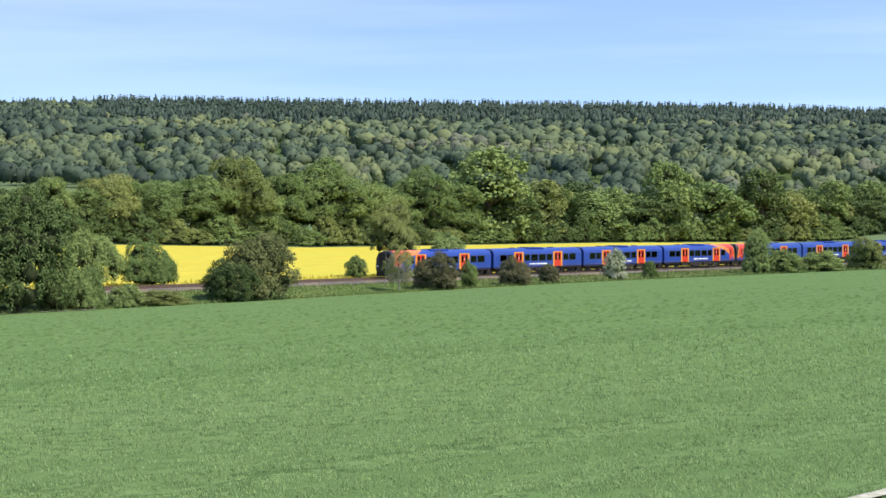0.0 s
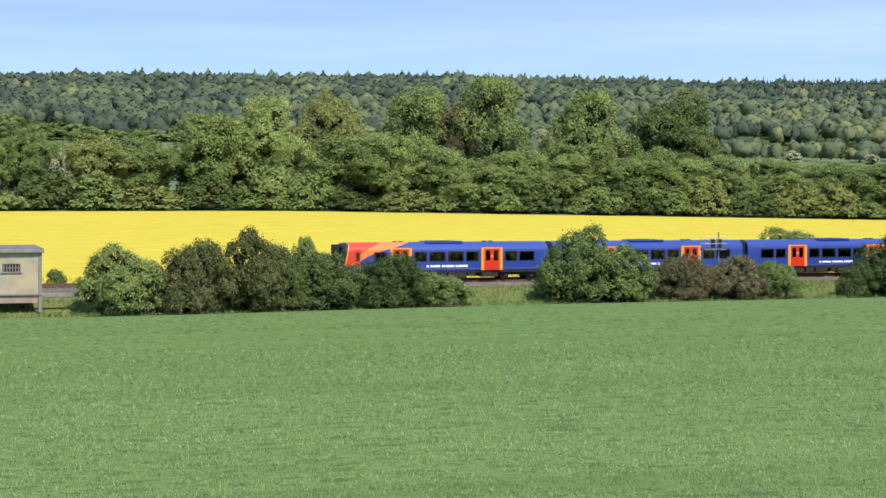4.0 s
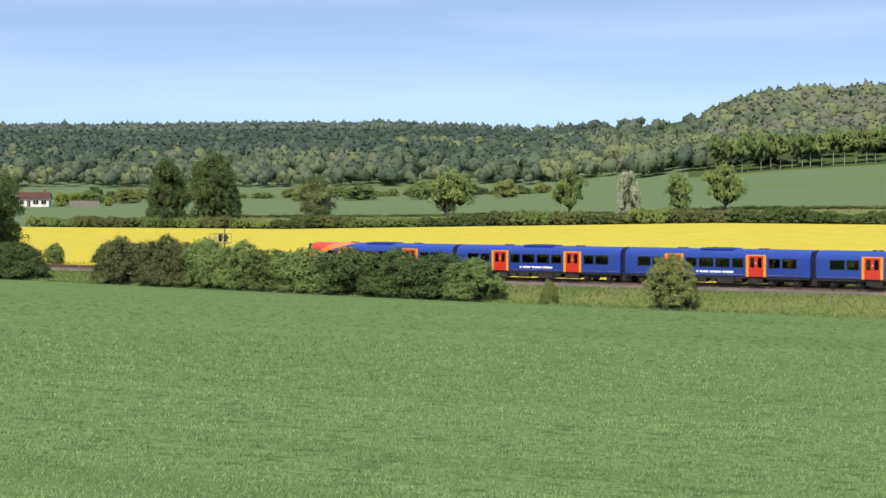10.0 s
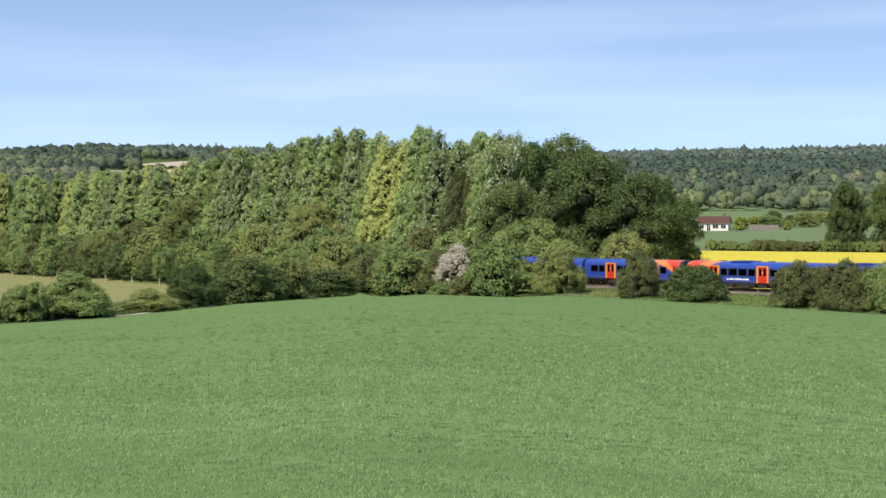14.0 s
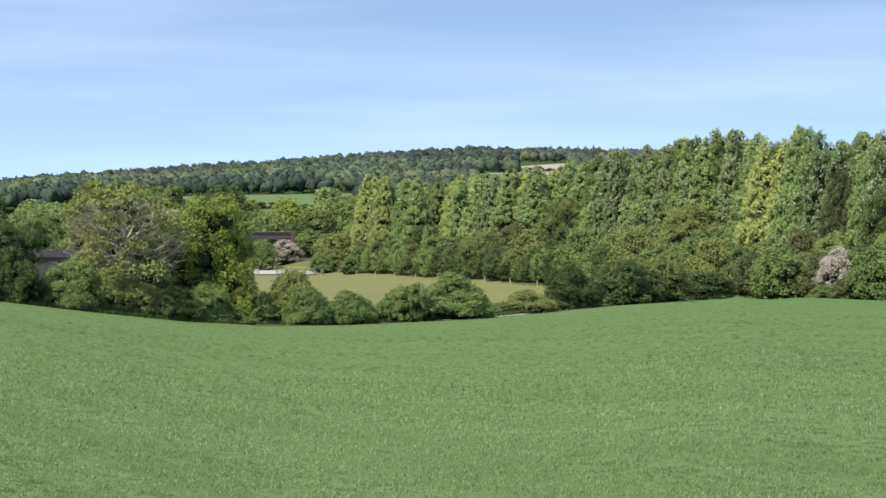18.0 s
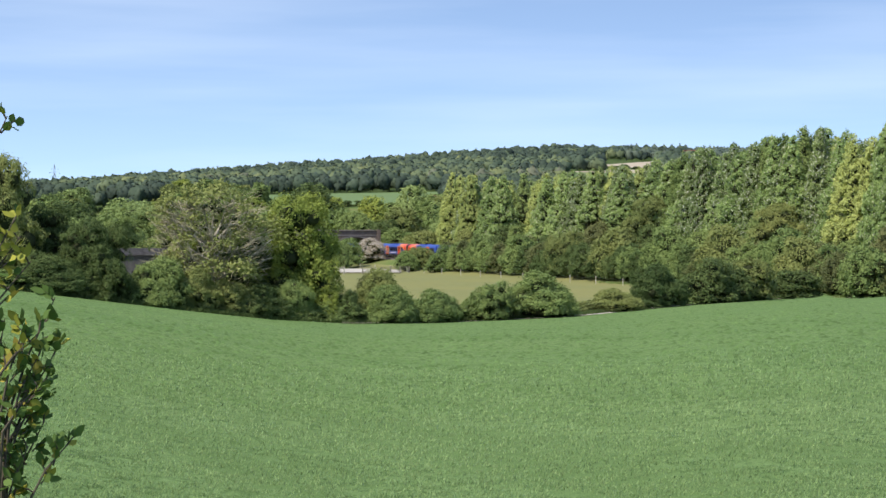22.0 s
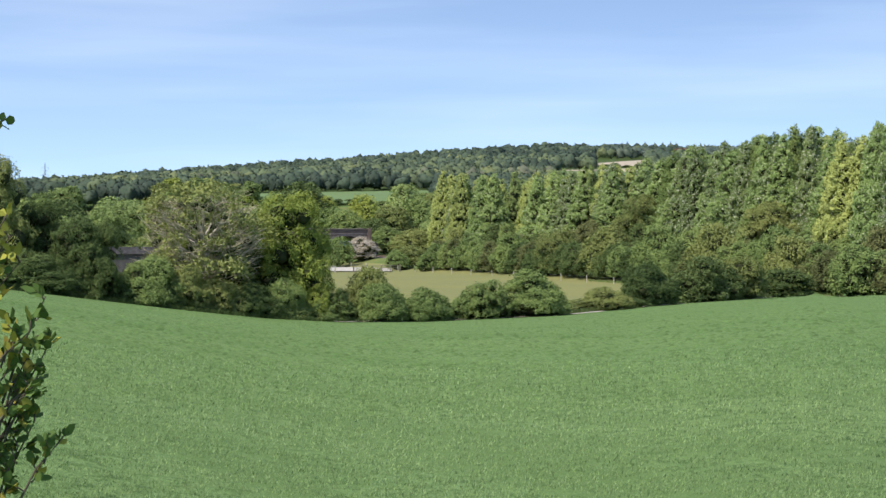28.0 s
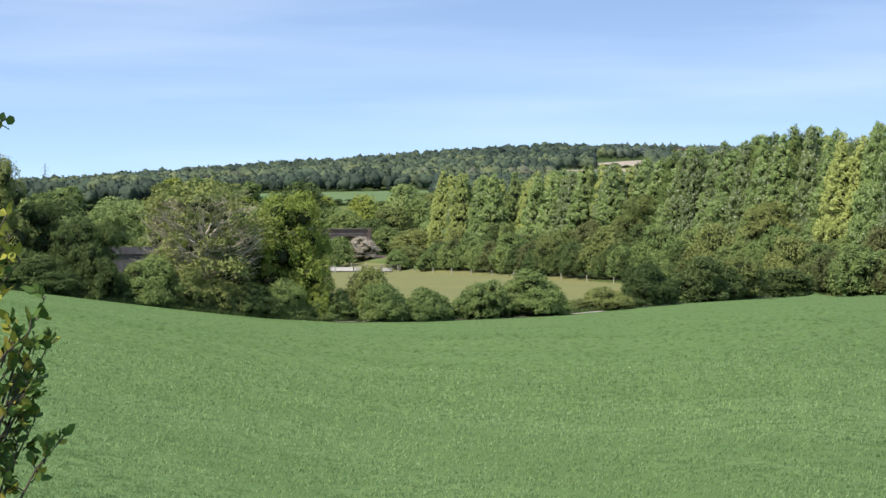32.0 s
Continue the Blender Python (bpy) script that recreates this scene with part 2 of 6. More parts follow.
def smooth(a, b, v):
    s = np.clip((v - a) / (b - a), 0, 1)
    return s * s * (3 - 2 * s)


def hedge_r(az):
    return np.minimum(310 / np.maximum(np.cos(np.radians(az)), 0.2), 640)


def ground(x, y):
    """Height of the ground; the rails are at 0."""
    x, y = np.asarray(x, float), np.asarray(y, float)
    az, r = np.degrees(np.arctan2(-x, y)), np.hypot(x, y)
    # the sown slope below the viewpoint, with its hollow to the left
    z = 6.15 - (0.0496 - 0.0045 * smooth(110, 230, np.abs(x))) * np.clip(y, -60, 158)
    z = z - 0.3 * smooth(-150, -70, x) * (1 - smooth(30, 75, x)) * smooth(90, 155, y)
    z = z - r * np.interp(az, HOLLOW_B, HOLLOW_S) * (1 - 0.6 * smooth(220, 500, r))
    z = z + (-2.4 - z) * smooth(203, 225, -x) * smooth(10, 60, y)
    # the yellow field beyond the line
    s = np.clip((y - 179) / 131, 0, 1)
    z = np.where(y > 170, -0.5 + s * (np.interp(x, HEDGE_X, HEDGE_Z) + 0.5), z)
    # the farther slopes and the ridge
    re, rf, rr = hedge_r(az), np.interp(az, BEAR, FOOT_R), np.interp(az, BEAR, RIDGE_R)
    ze = np.interp(-re * np.sin(np.radians(az)), HEDGE_X, HEDGE_Z)
    zf, zr = np.interp(az, BEAR, FOOT_Z), np.interp(az, BEAR, RIDGE_Z)
    far = np.where(r < rf, ze + (zf - ze) * np.clip((r - re) / (rf - re), 0, 1), zf + (zr - zf) * np.clip((r - rf) / (rr - rf), 0, 1) ** 0.9)
    far = far - 0.02 * np.maximum(r - rr, 0)
    z = np.where((y > 100) & (r > re), far, z + (far - z) * smooth(560, 760, r))
    # the level bed of the railway
    bed = (1 - smooth(5.0, 14.5, np.abs(y - 170.5))) * (np.abs(x) < 1200)
    return z + (-0.42 - z) * bed


def spot(az, r):
    """A place on the ground at a bearing and a distance."""
    x, y = -r * math.sin(radians(az)), r * math.cos(radians(az))
    return x, y, float(ground(x, y))

# ---- making things ----


def part(name, bm, mat, parent=None, label="", smooth_faces=False):
    """Links a bmesh as one mesh object under a thing or under a part."""
    me = bpy.data.meshes.new(name)
    bm.to_mesh(me)
    bm.free()
    return part_mesh(name, me, mat, parent, label, smooth_faces)


def part_mesh(name, me, mat, parent=None, label="", smooth_faces=False):
    if mat is not None and not me.materials:
        me.materials.append(mat)
    if smooth_faces:
        me.shade_smooth()
    ob = new(name, me)
    if parent is not None:
        ob.parent = parent
    if label:
        ob["label"] = label
    return ob


def thing(name, label, category, at=(0, 0, 0), group="", kind=""):
    ob = new(name)
    ob.location = at
    return tagged(ob, label, category, group, kind)


def add_box(bm, x0, x1, y0, y1, z0, z1, bevel=0.0):
    vs = [bm.verts.new((x, y, z)) for x in (x0, x1) for y in (y0, y1) for z in (z0, z1)]
    fs = [bm.faces.new([vs[i] for i in q]) for q in ((0, 1, 3, 2), (4, 6, 7, 5), (0, 4, 5, 1), (2, 3, 7, 6), (0, 2, 6, 4), (1, 5, 7, 3))]
    if bevel:
        es = {e for f in fs for e in f.edges}
        bmesh.ops.bevel(bm, geom=list(es), offset=bevel, segments=1, affect="EDGES")
    return bm


def box(x0, x1, y0, y1, z0, z1, bevel=0.0):
    return add_box(bmesh.new(), x0, x1, y0, y1, z0, z1, bevel)


def add_tube(bm, points, radii, sides=6):
    """A tapered tube along points."""
    rings = []
    for i, p in enumerate(points):
        d = (Vector(points[min(i + 1, len(points) - 1)]) - Vector(points[max(i - 1, 0)])).normalized()
        u = d.orthogonal().normalized()
        v = d.cross(u)
        rings.append([bm.verts.new(Vector(p) + radii[i] * (u * math.cos(k * math.tau / sides) + v * math.sin(k * math.tau / sides))) for k in range(sides)])
    for a, b in zip(rings, rings[1:]):
        for k in range(sides):
            bm.faces.new((a[k], a[(k + 1) % sides], b[(k + 1) % sides], b[k]))
    bm.faces.new(rings[0][::-1])
    bm.faces.new(rings[-1])
    return bm


def quads_mesh(name, verts, size=4):
    """A mesh of loose faces from an array of their corners."""
    verts = np.asarray(verts, np.float32).reshape(-1, 3)
    count = len(verts) // size
    me = bpy.data.meshes.new(name)
    me.vertices.add(len(verts))
    me.vertices.foreach_set("co", verts.ravel())
    me.loops.add(len(verts))
    me.loops.foreach_set("vertex_index", np.arange(len(verts), dtype=np.int32))
    me.polygons.add(count)
    me.polygons.foreach_set("loop_start", np.arange(0, len(verts), size, dtype=np.int32))
    me.polygons.foreach_set("loop_total", np.full(count, size, np.int32))
    me.update(calc_edges=True)
    return me


def mesh_from(name, verts, faces):
    me = bpy.data.meshes.new(name)
    me.from_pydata([tuple(v) for v in verts], [], [tuple(f) for f in faces])
    me.update()
    return me

# ---- the ground, one sheet to the horizon ----


def edge_r(az):
    """Where the sown field ends, at a bearing."""
    if -68 < az < 58.2:
        return 155.5 / math.cos(radians(az))
    if 58.2 <= az <= 100:
        px, py = [-262, -250, -207, -203, -200, -198, -196, -194], [155, 150, 94, 66, 47, 30, 0, -40]
        bs = [math.degrees(math.atan2(-x, y)) for x, y in zip(px, py)]
        return float(np.interp(az, bs, [math.hypot(x, y) for x, y in zip(px, py)])) - 1.0
    return 415.0 if az < 0 else 200.0


def build_ground():
    azs = np.concatenate([np.arange(-180, -64, 4), np.arange(-64, 90, 0.4), np.arange(90, 180, 4)])
    verts, zones = [], []
    for az in azs:
        c = max(math.cos(radians(az)), 0.02)
        e = edge_r(az)
        a = max(min(160.5 / c, 760), e + 5)
        b = max(min(180.0 / c, 800), a + 5)
        h = max(float(hedge_r(az)), b + 10)
        f = max(float(np.interp(az, BEAR, FOOT_R)), h + 20)
        rr = float(np.interp(az, BEAR, RIDGE_R))
        rs = np.concatenate([[0.0], np.geomspace(2, e, 36), np.linspace(e, a, 14)[1:], np.linspace(a, b, 9)[1:], np.linspace(b, h, 9)[1:], np.linspace(h, f, 14)[1:], np.linspace(f, rr, 12)[1:], np.linspace(rr, 4700, 6)[1:]])
        x, y = -rs * math.sin(radians(az)) + 0.013, rs * math.cos(radians(az)) + 0.017
        verts.append(np.stack([x, y, ground(x, y)], 1))
        rape = -75 < az < 51.5
        zones.append([0] * 36 + [2 if az > 58.2 else 1] * 13 + [1] * 8 + [3 if rape else 5] * 8 + [4 if az < 66 else 1] * 13 + [4 if 29.2 < az < 58 or 9.2 < az < 13.0 else 5] + [4 if 9.2 < az < 13.0 else 5] * 6 + [5] * 9)
    v = np.array(verts)
    n, k = v.shape[:2]
    me = bpy.data.meshes.new("ground")
    idx = np.arange(n * k).reshape(n, k)
    nxt = np.roll(idx, -1, axis=0)
    q = np.stack([idx[:, :-1], idx[:, 1:], nxt[:, 1:], nxt[:, :-1]], 2).reshape(-1, 4)
    me.vertices.add(n * k)
    me.vertices.foreach_set("co", v.reshape(-1).astype(np.float32))
    me.loops.add(q.size)
    me.loops.foreach_set("vertex_index", q.ravel().astype(np.int32))
    me.polygons.add(len(q))
    me.polygons.foreach_set("loop_start", np.arange(0, q.size, 4, dtype=np.int32))
    me.polygons.foreach_set("loop_total", np.full(len(q), 4, np.int32))
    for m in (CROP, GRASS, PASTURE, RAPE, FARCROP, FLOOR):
        me.materials.append(m)
    me.polygons.foreach_set("material_index", np.array(zones, np.int32).ravel())
    me.update(calc_edges=True)
    me.shade_smooth()
    me.flip_normals()
    ob = tagged(new("ground", me), "rolling farmland with green wheat, yellow rape and woods", "ground", kind="structure")
    return ob


build_ground()

# ---- trees and bushes ----
RNG = np.random.default_rng(7)


def clump_out(lobes, count, rng, r0, r1, low=-0.35):
    """Leafy clumps standing out all over a set of lobes: centres, radii and the way each one faces."""
    cen = np.array([l[0] for l in lobes], float)
    rad = np.array([l[1] for l in lobes], float)
    weight = rad[:, 0] * rad[:, 2]
    n = count * 5
    pick = rng.choice(len(lobes), n, p=weight / weight.sum())
    d = rng.normal(size=(n, 3))
    d /= np.linalg.norm(d, axis=1)[:, None]
    p = cen[pick] + d * rad[pick] * rng.uniform(0.8, 1.0, (n, 1))
    keep = (p[:, 2] > 0.0) & (d[:, 2] > low)
    for c, r in zip(cen, rad):
        keep &= (((p - c) / r) ** 2).sum(1) > 0.58
    p, d = p[keep][:count], d[keep][:count]
    r = rng.uniform(r0, r1, (len(p), 1)) * np.ones((1, 3)) * rng.uniform(0.85, 1.15, (len(p), 3))
    return p, r, d


def leaf_cloud(lobes, count, size, rng, flat=0.42, clump=(0.05, 0.09), clumps=150, loose=0.1, under=(-0.75, -0.1), foot=0.45):
    """Corners of three-cornered leaf sprays over the clumps of a crown; the clumps' undersides stay bare."""
    cen, rad, face = clump_out(lobes, clumps, rng, *clump)
    big_c = np.array([l[0] for l in lobes], float)
    big_r = np.array([l[1] for l in lobes], float)
    weight = rad[:, 0] * rad[:, 2]
    n = count * 2
    pick = rng.choice(len(cen), n, p=weight / weight.sum())
    d = rng.normal(size=(n, 3)) + face[pick] * 0.55 + (0, 0, 0.25)
    d /= np.linalg.norm(d, axis=1)[:, None]
    out = np.where(rng.uniform(0, 1, (n, 1)) < loose, rng.uniform(1.0, 1.5, (n, 1)), rng.uniform(0.6, 1.08, (n, 1)))
    p = cen[pick] + d * rad[pick] * out
    # bare undersides let the shade-coloured core show as dark gaps
    keep = (p[:, 2] > 0.0) & ((d * face[pick]).sum(1) > -0.35) & (d[:, 2] > rng.uniform(*under, n))
    for c, r in zip(big_c, big_r):
        keep &= (((p - c) / r) ** 2).sum(1) > 0.5
    # sprays thin out low down, so the painted shade shows at the foot
    keep &= rng.uniform(0, 1, n) < foot + p[:, 2] / (0.3 * big_c[:, 2].max())
    p, d = p[keep][:count], d[keep][:count]
    nrm = d + (0, 0, 0.25) + rng.normal(scale=flat, size=d.shape)
    nrm /= np.linalg.norm(nrm, axis=1)[:, None]
    u = np.cross(nrm, rng.normal(size=nrm.shape))
    u /= np.linalg.norm(u, axis=1)[:, None]
    w = np.cross(nrm, u)
    s = size * rng.uniform(0.6, 1.4, (len(p), 1))
    return np.stack([p - u * s, p + u * s * 0.55 + w * s * 0.85, p + u * s * 0.55 - w * s * 0.85], 1)


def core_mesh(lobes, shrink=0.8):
    """Inner mass of a crown, of rough lobes; its dark colour stands in for the shade inside."""
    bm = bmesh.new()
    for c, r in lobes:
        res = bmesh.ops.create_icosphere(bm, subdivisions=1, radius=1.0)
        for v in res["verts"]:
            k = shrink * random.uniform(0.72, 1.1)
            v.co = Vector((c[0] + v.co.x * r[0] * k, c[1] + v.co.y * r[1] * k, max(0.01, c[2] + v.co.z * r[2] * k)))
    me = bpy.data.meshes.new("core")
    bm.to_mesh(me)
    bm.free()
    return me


def crown_mesh(name, lobes, count, size, rng, flat=0.42, shrink=0.84, aspect=None, clump=(0.05, 0.09), clumps=150, loose=0.1, under=(-0.75, -0.1), foot=0.45):
    """A crown of leaf sprays over a core coloured as shade; aspect: the proportions that it will be stretched to."""
    if aspect is not None:
        asp = np.array(aspect)
        mean = float(asp.prod()) ** (1 / 3)
        lobes = [(tuple(np.array(c) * asp), tuple(np.array(r) * (0.45 * asp + 0.55 * mean))) for c, r in lobes]
    leaves = leaf_cloud(lobes, count, size, rng, flat, clump, clumps, loose, under, foot)
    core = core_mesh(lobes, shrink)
    cv = np.array([v.co[:] for v in core.vertices])
    cf = np.array([tuple(p.vertices) for p in core.polygons])
    n = len(cv)
    lv = leaves.reshape(-1, 3)
    allv = np.concatenate([cv, lv])
    if aspect is not None:
        allv = allv / asp
    me = bpy.data.meshes.new(name)
    me.vertices.add(len(allv))
    me.vertices.foreach_set("co", allv.astype(np.float32).ravel())
    faces = np.concatenate([cf, n + np.arange(len(lv)).reshape(-1, 3)]).astype(np.int32)
    me.loops.add(faces.size)
    me.loops.foreach_set("vertex_index", faces.ravel())
    me.polygons.add(len(faces))
    me.polygons.foreach_set("loop_start", np.arange(0, faces.size, 3, dtype=np.int32))
    me.polygons.foreach_set("loop_total", np.full(len(faces), 3, np.int32))
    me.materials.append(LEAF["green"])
    me.materials.append(CROWN_SHADE)
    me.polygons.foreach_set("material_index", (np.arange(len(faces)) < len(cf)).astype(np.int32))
    me.update(calc_edges=True)
    return me


def bush_lobes(rng, n=18, top=1.0):
    """Lobes piled into an uneven dome that overhangs its foot."""
    # the first lobe fills the foot with the shade-coloured core
    out = [((0, 0, 0.13), (0.4, 0.4, 0.16)), ((0, 0, 0.36), (0.33, 0.33, 0.3)), ((rng.uniform(-0.1, 0.1), 0, 0.52 * top), (0.25, 0.25, 0.28))]
    ax = rng.uniform(-0.16, 0.16)
    for i in range(n):
        a, u = i * 2.4 + rng.uniform(-0.5, 0.5), rng.uniform(0.03, 1)
        c = math.sqrt(1 - u * u) * (0.66 + 0.34 * min(1.0, u / 0.3))
        r = rng.uniform(0.09, 0.19)
        q = (0.5 - r) * c * rng.uniform(0.75, 1.08)
        out.append(((q * math.cos(a) + ax * u, q * math.sin(a), max(r * 0.85, (top - r) * u * rng.uniform(0.84, 1.0))), (r, r, r * rng.uniform(0.8, 1.1))))
    return out


def tree_lobes(rng, n=18, low=0.3):
    out = []
    for i in range(n):
        a, u = rng.uniform(0, math.tau), rng.uniform(0, 1)
        z = low + 0.1 + u * (0.82 - low)
        span = 0.36 * math.sin(math.pi * (0.16 + 0.74 * u)) ** 0.7
        rr = span * math.sqrt(rng.uniform(0.15, 1))
        r = rng.uniform(0.11, 0.19)
        out.append(((rr * math.cos(a), rr * math.sin(a), z), (r, r, r * rng.uniform(0.6, 0.95))))
    out.append(((0, 0, 0.6), (0.27, 0.27, 0.26)))
    out.append(((rng.uniform(-0.06, 0.06), rng.uniform(-0.06, 0.06), 0.85), (0.17, 0.17, 0.14)))
    return out


def leader_lobes(rng, leaders=3, each=24):
    """Several upright leaders of uneven height grown into one tall crown, each narrowing to its own tip."""
    out = [((0, 0, 0.26), (0.34, 0.34, 0.22)), ((0, 0, 0.48), (0.26, 0.26, 0.2)), ((0, 0, 0.68), (0.15, 0.15, 0.16)), ((0, 0, 0.83), (0.07, 0.07, 0.1))]
    for j in range(leaders):
        turn = j * 2.4 + rng.uniform(-0.5, 0.5)
        off = 0.0 if j == 0 else rng.uniform(0.12, 0.24)
        top = 0.93 if j == 0 else 0.93 - off * rng.uniform(0.9, 1.8)
        for i in range(each):
            u = (i + rng.uniform(0, 1)) / each
            span = 0.24 * min(1.0, 0.6 + 1.4 * u) * (1 - u) ** 0.7 * rng.uniform(0.5, 1.1)
            a = i * 2.4 + rng.uniform(-0.6, 0.6)
            r = rng.uniform(0.08, 0.13) * (1.05 - 0.6 * u)
            lean = off * (0.55 + 0.45 * u)
            out.append(((lean * math.cos(turn) + span * math.cos(a), lean * math.sin(turn) + span * math.sin(a), 0.06 + u * (top - 0.06)), (r, r, r * 0.9)))
    return out


def cone_lobes(rng, n=18, low=0.1):
    out = []
    for i in range(n):
        u = (i + rng.uniform(0, 1)) / n
        z = low + 0.05 + u * (0.9 - low)
        span = 0.36 * (1 - u) ** 0.75 + 0.02
        a = i * 2.4 + rng.uniform(-0.4, 0.4)
        r = rng.uniform(0.12, 0.18) * (1.1 - 0.75 * u)
        out.append(((span * math.cos(a), span * math.sin(a), z), (r, r, r * 0.5)))
    return out


def trunk_mesh(rng, height=0.75, r=0.028, limbs=6, sides=6, spread=(0.15, 0.3)):
    bm = bmesh.new()
    lean = [(rng.uniform(-0.02, 0.02), rng.uniform(-0.02, 0.02)) for _ in range(4)]
    pts = [(lean[i][0] * i, lean[i][1] * i, height * i / 3) for i in range(4)]
    add_tube(bm, [(pts[0][0], pts[0][1], -0.03)] + pts[1:], [r * 1.3, r * 0.9, r * 0.6, r * 0.2], sides)
    for k in range(limbs):
        a = k * 2.4 + rng.uniform(-0.3, 0.3)
        z = height * rng.uniform(0.3, 0.75)
        ln = rng.uniform(*spread)
        e = (ln * math.cos(a), ln * math.sin(a), z + ln * rng.uniform(0.5, 1.0))
        add_tube(bm, [(0, 0, z), (e[0] * 0.5, e[1] * 0.5, z + (e[2] - z) * 0.4), e], [r * 0.5, r * 0.33, r * 0.12], 5)
    me = bpy.data.meshes.new("trunk")
    bm.to_mesh(me)
    bm.free()
    me.materials.append(BARK)
    return me


def twig_mesh(rng, count=900):
    """Many fine bare branches of a tree that is hardly in leaf."""
    bm = bmesh.new()
    for k in range(count):
        a, u = rng.uniform(0, math.tau), rng.uniform(0.25, 0.95)
        s = 0.42 * math.sin(math.pi * (0.12 + 0.75 * u)) ** 0.7 * rng.uniform(0.45, 0.85)
        b = Vector((s * math.cos(a), s * math.sin(a), u * 0.95))
        d = Vector((math.cos(a) + rng.normal(0, 0.6), math.sin(a) + rng.normal(0, 0.6), rng.uniform(0.1, 1.4))).normalized()
        ln = rng.uniform(0.08, 0.17)
        mid = b + d * ln * 0.5 + Vector(rng.normal(0, 0.012, 3))
        e = b + d * ln + Vector(rng.normal(0, 0.02, 3))
        fork = mid + (e - mid) * 0.8 + Vector(rng.normal(0, 0.03, 3))
        add_tube(bm, [b, mid, e], [0.0026, 0.002, 0.0008], 3)
        add_tube(bm, [mid, fork], [0.002, 0.0008], 3)
    me = bpy.data.meshes.new("twigs")
    bm.to_mesh(me)
    bm.free()
    return me


KINDS = {}


def add_kind(kind, crowns, trunk=None):
    KINDS[kind] = (crowns, trunk)


add_kind("bush", [crown_mesh("crown", bush_lobes(RNG, 26), 23000, 0.0088, RNG, 0.42, 0.62, (1.0, 0.6, 0.55), (0.034, 0.07), 430) for _ in range(6)], [trunk_mesh(RNG, 0.4, 0.02, 4) for _ in range(2)])
add_kind("shrub", [crown_mesh("crown", bush_lobes(RNG, 26), 20000, 0.0115, RNG, 0.42, 0.62, None, (0.048, 0.09), 430) for _ in range(3)], [trunk_mesh(RNG, 0.6, 0.022, 6) for _ in range(2)])
add_kind("haw", [crown_mesh("crown", bush_lobes(RNG, 22, 1.0), 20000, 0.0105, RNG, 0.42, 0.7, None, (0.06, 0.11), 220, 0.16) for _ in range(3)], [trunk_mesh(RNG, 0.4, 0.024, 4)])
add_kind("tree", [crown_mesh("crown", tree_lobes(RNG, 26, 0.0), 24000, 0.0105, RNG, 0.42, 0.54, None, (0.045, 0.08), 620, foot=0.8) for _ in range(7)], [trunk_mesh(RNG) for _ in range(2)])
add_kind("far_tree", [crown_mesh("crown", tree_lobes(RNG, 18, 0.0), 6000, 0.021, RNG, 0.42, 0.45, None, (0.06, 0.11), 300, foot=1.0) for _ in range(6)], [trunk_mesh(RNG) for _ in range(2)])
add_kind("small", [crown_mesh("crown", tree_lobes(RNG, 14, 0.22), 6000, 0.019, RNG, 0.5, 0.7, None, (0.06, 0.1), 170, 0.14) for _ in range(4)], [trunk_mesh(RNG, 0.7, 0.03) for _ in range(2)])
add_kind("cone", [crown_mesh("crown", cone_lobes(RNG, 34), 5000, 0.017, RNG, 0.6, 0.6, None, (0.05, 0.08), 110, 0.14) for _ in range(2)], [trunk_mesh(RNG, 0.85, 0.025)])
add_kind("thicket", [crown_mesh("crown", bush_lobes(RNG, 22), 10000, 0.0135, RNG, 0.42, 0.62, (1.0, 0.7, 0.7), (0.045, 0.085), 360) for _ in range(5)], [trunk_mesh(RNG, 0.4, 0.02, 4)])
add_kind("low_thicket", [crown_mesh("crown", bush_lobes(RNG, 16), 3200, 0.023, RNG, 0.42, 0.7, (1.0, 0.7, 0.7), (0.05, 0.09), 200) for _ in range(4)], None)
add_kind("far_thicket", [crown_mesh("crown", bush_lobes(RNG, 14), 1500, 0.034, RNG, 0.42, 0.74, (1.0, 0.7, 0.7), (0.07, 0.12), 60) for _ in range(4)], None)
add_kind("poplar", [crown_mesh("crown", leader_lobes(RNG), 28000, 0.0064, RNG, 0.5, 0.55, (0.55, 0.55, 1.0), (0.014, 0.028), 900, 0.25, (-1.0, -0.4)) for _ in range(7)], [trunk_mesh(RNG, 0.9, 0.012, 3)])
add_kind("hedge", [crown_mesh("crown", bush_lobes(RNG, 12, 0.9) + [((dx, 0, 0.35), (0.3, 0.3, 0.4)) for dx in (-0.3, 0.3)], 6500, 0.0125, RNG, 0.45, 0.62, (1.0, 0.4, 0.3), (0.026, 0.045), 200) for _ in range(4)], None)
add_kind("bare", [crown_mesh("crown", tree_lobes(RNG, 26, 0.0), 10500, 0.011, RNG, 0.8, 0.22, None, (0.05, 0.1), 130, 0.35) for _ in range(2)], [trunk_mesh(RNG, 0.8, 0.024, 22, 6, (0.25, 0.46))])
PALE_BARK = material("pale_bark", (0.4, 0.37, 0.31), 0.9, second=(0.2, 0.18, 0.15), scale=2.0)
add_kind("oak", [crown_mesh("crown", tree_lobes(RNG, 30, 0.0), 28000, 0.0098, RNG, 0.42, 0.62, None, (0.048, 0.09), 460) for _ in range(3)], [trunk_mesh(RNG) for _ in range(1)])
add_kind("edge", [crown_mesh("crown", tree_lobes(RNG, 15, 0.42), 2400, 0.03, RNG, 0.5, 0.8, None, (0.07, 0.12), 70) for _ in range(3)], [trunk_mesh(RNG, 0.7, 0.016, 4) for _ in range(2)])
for me in KINDS["edge"][1] + KINDS["bare"][1]:
    me.materials[0] = PALE_BARK
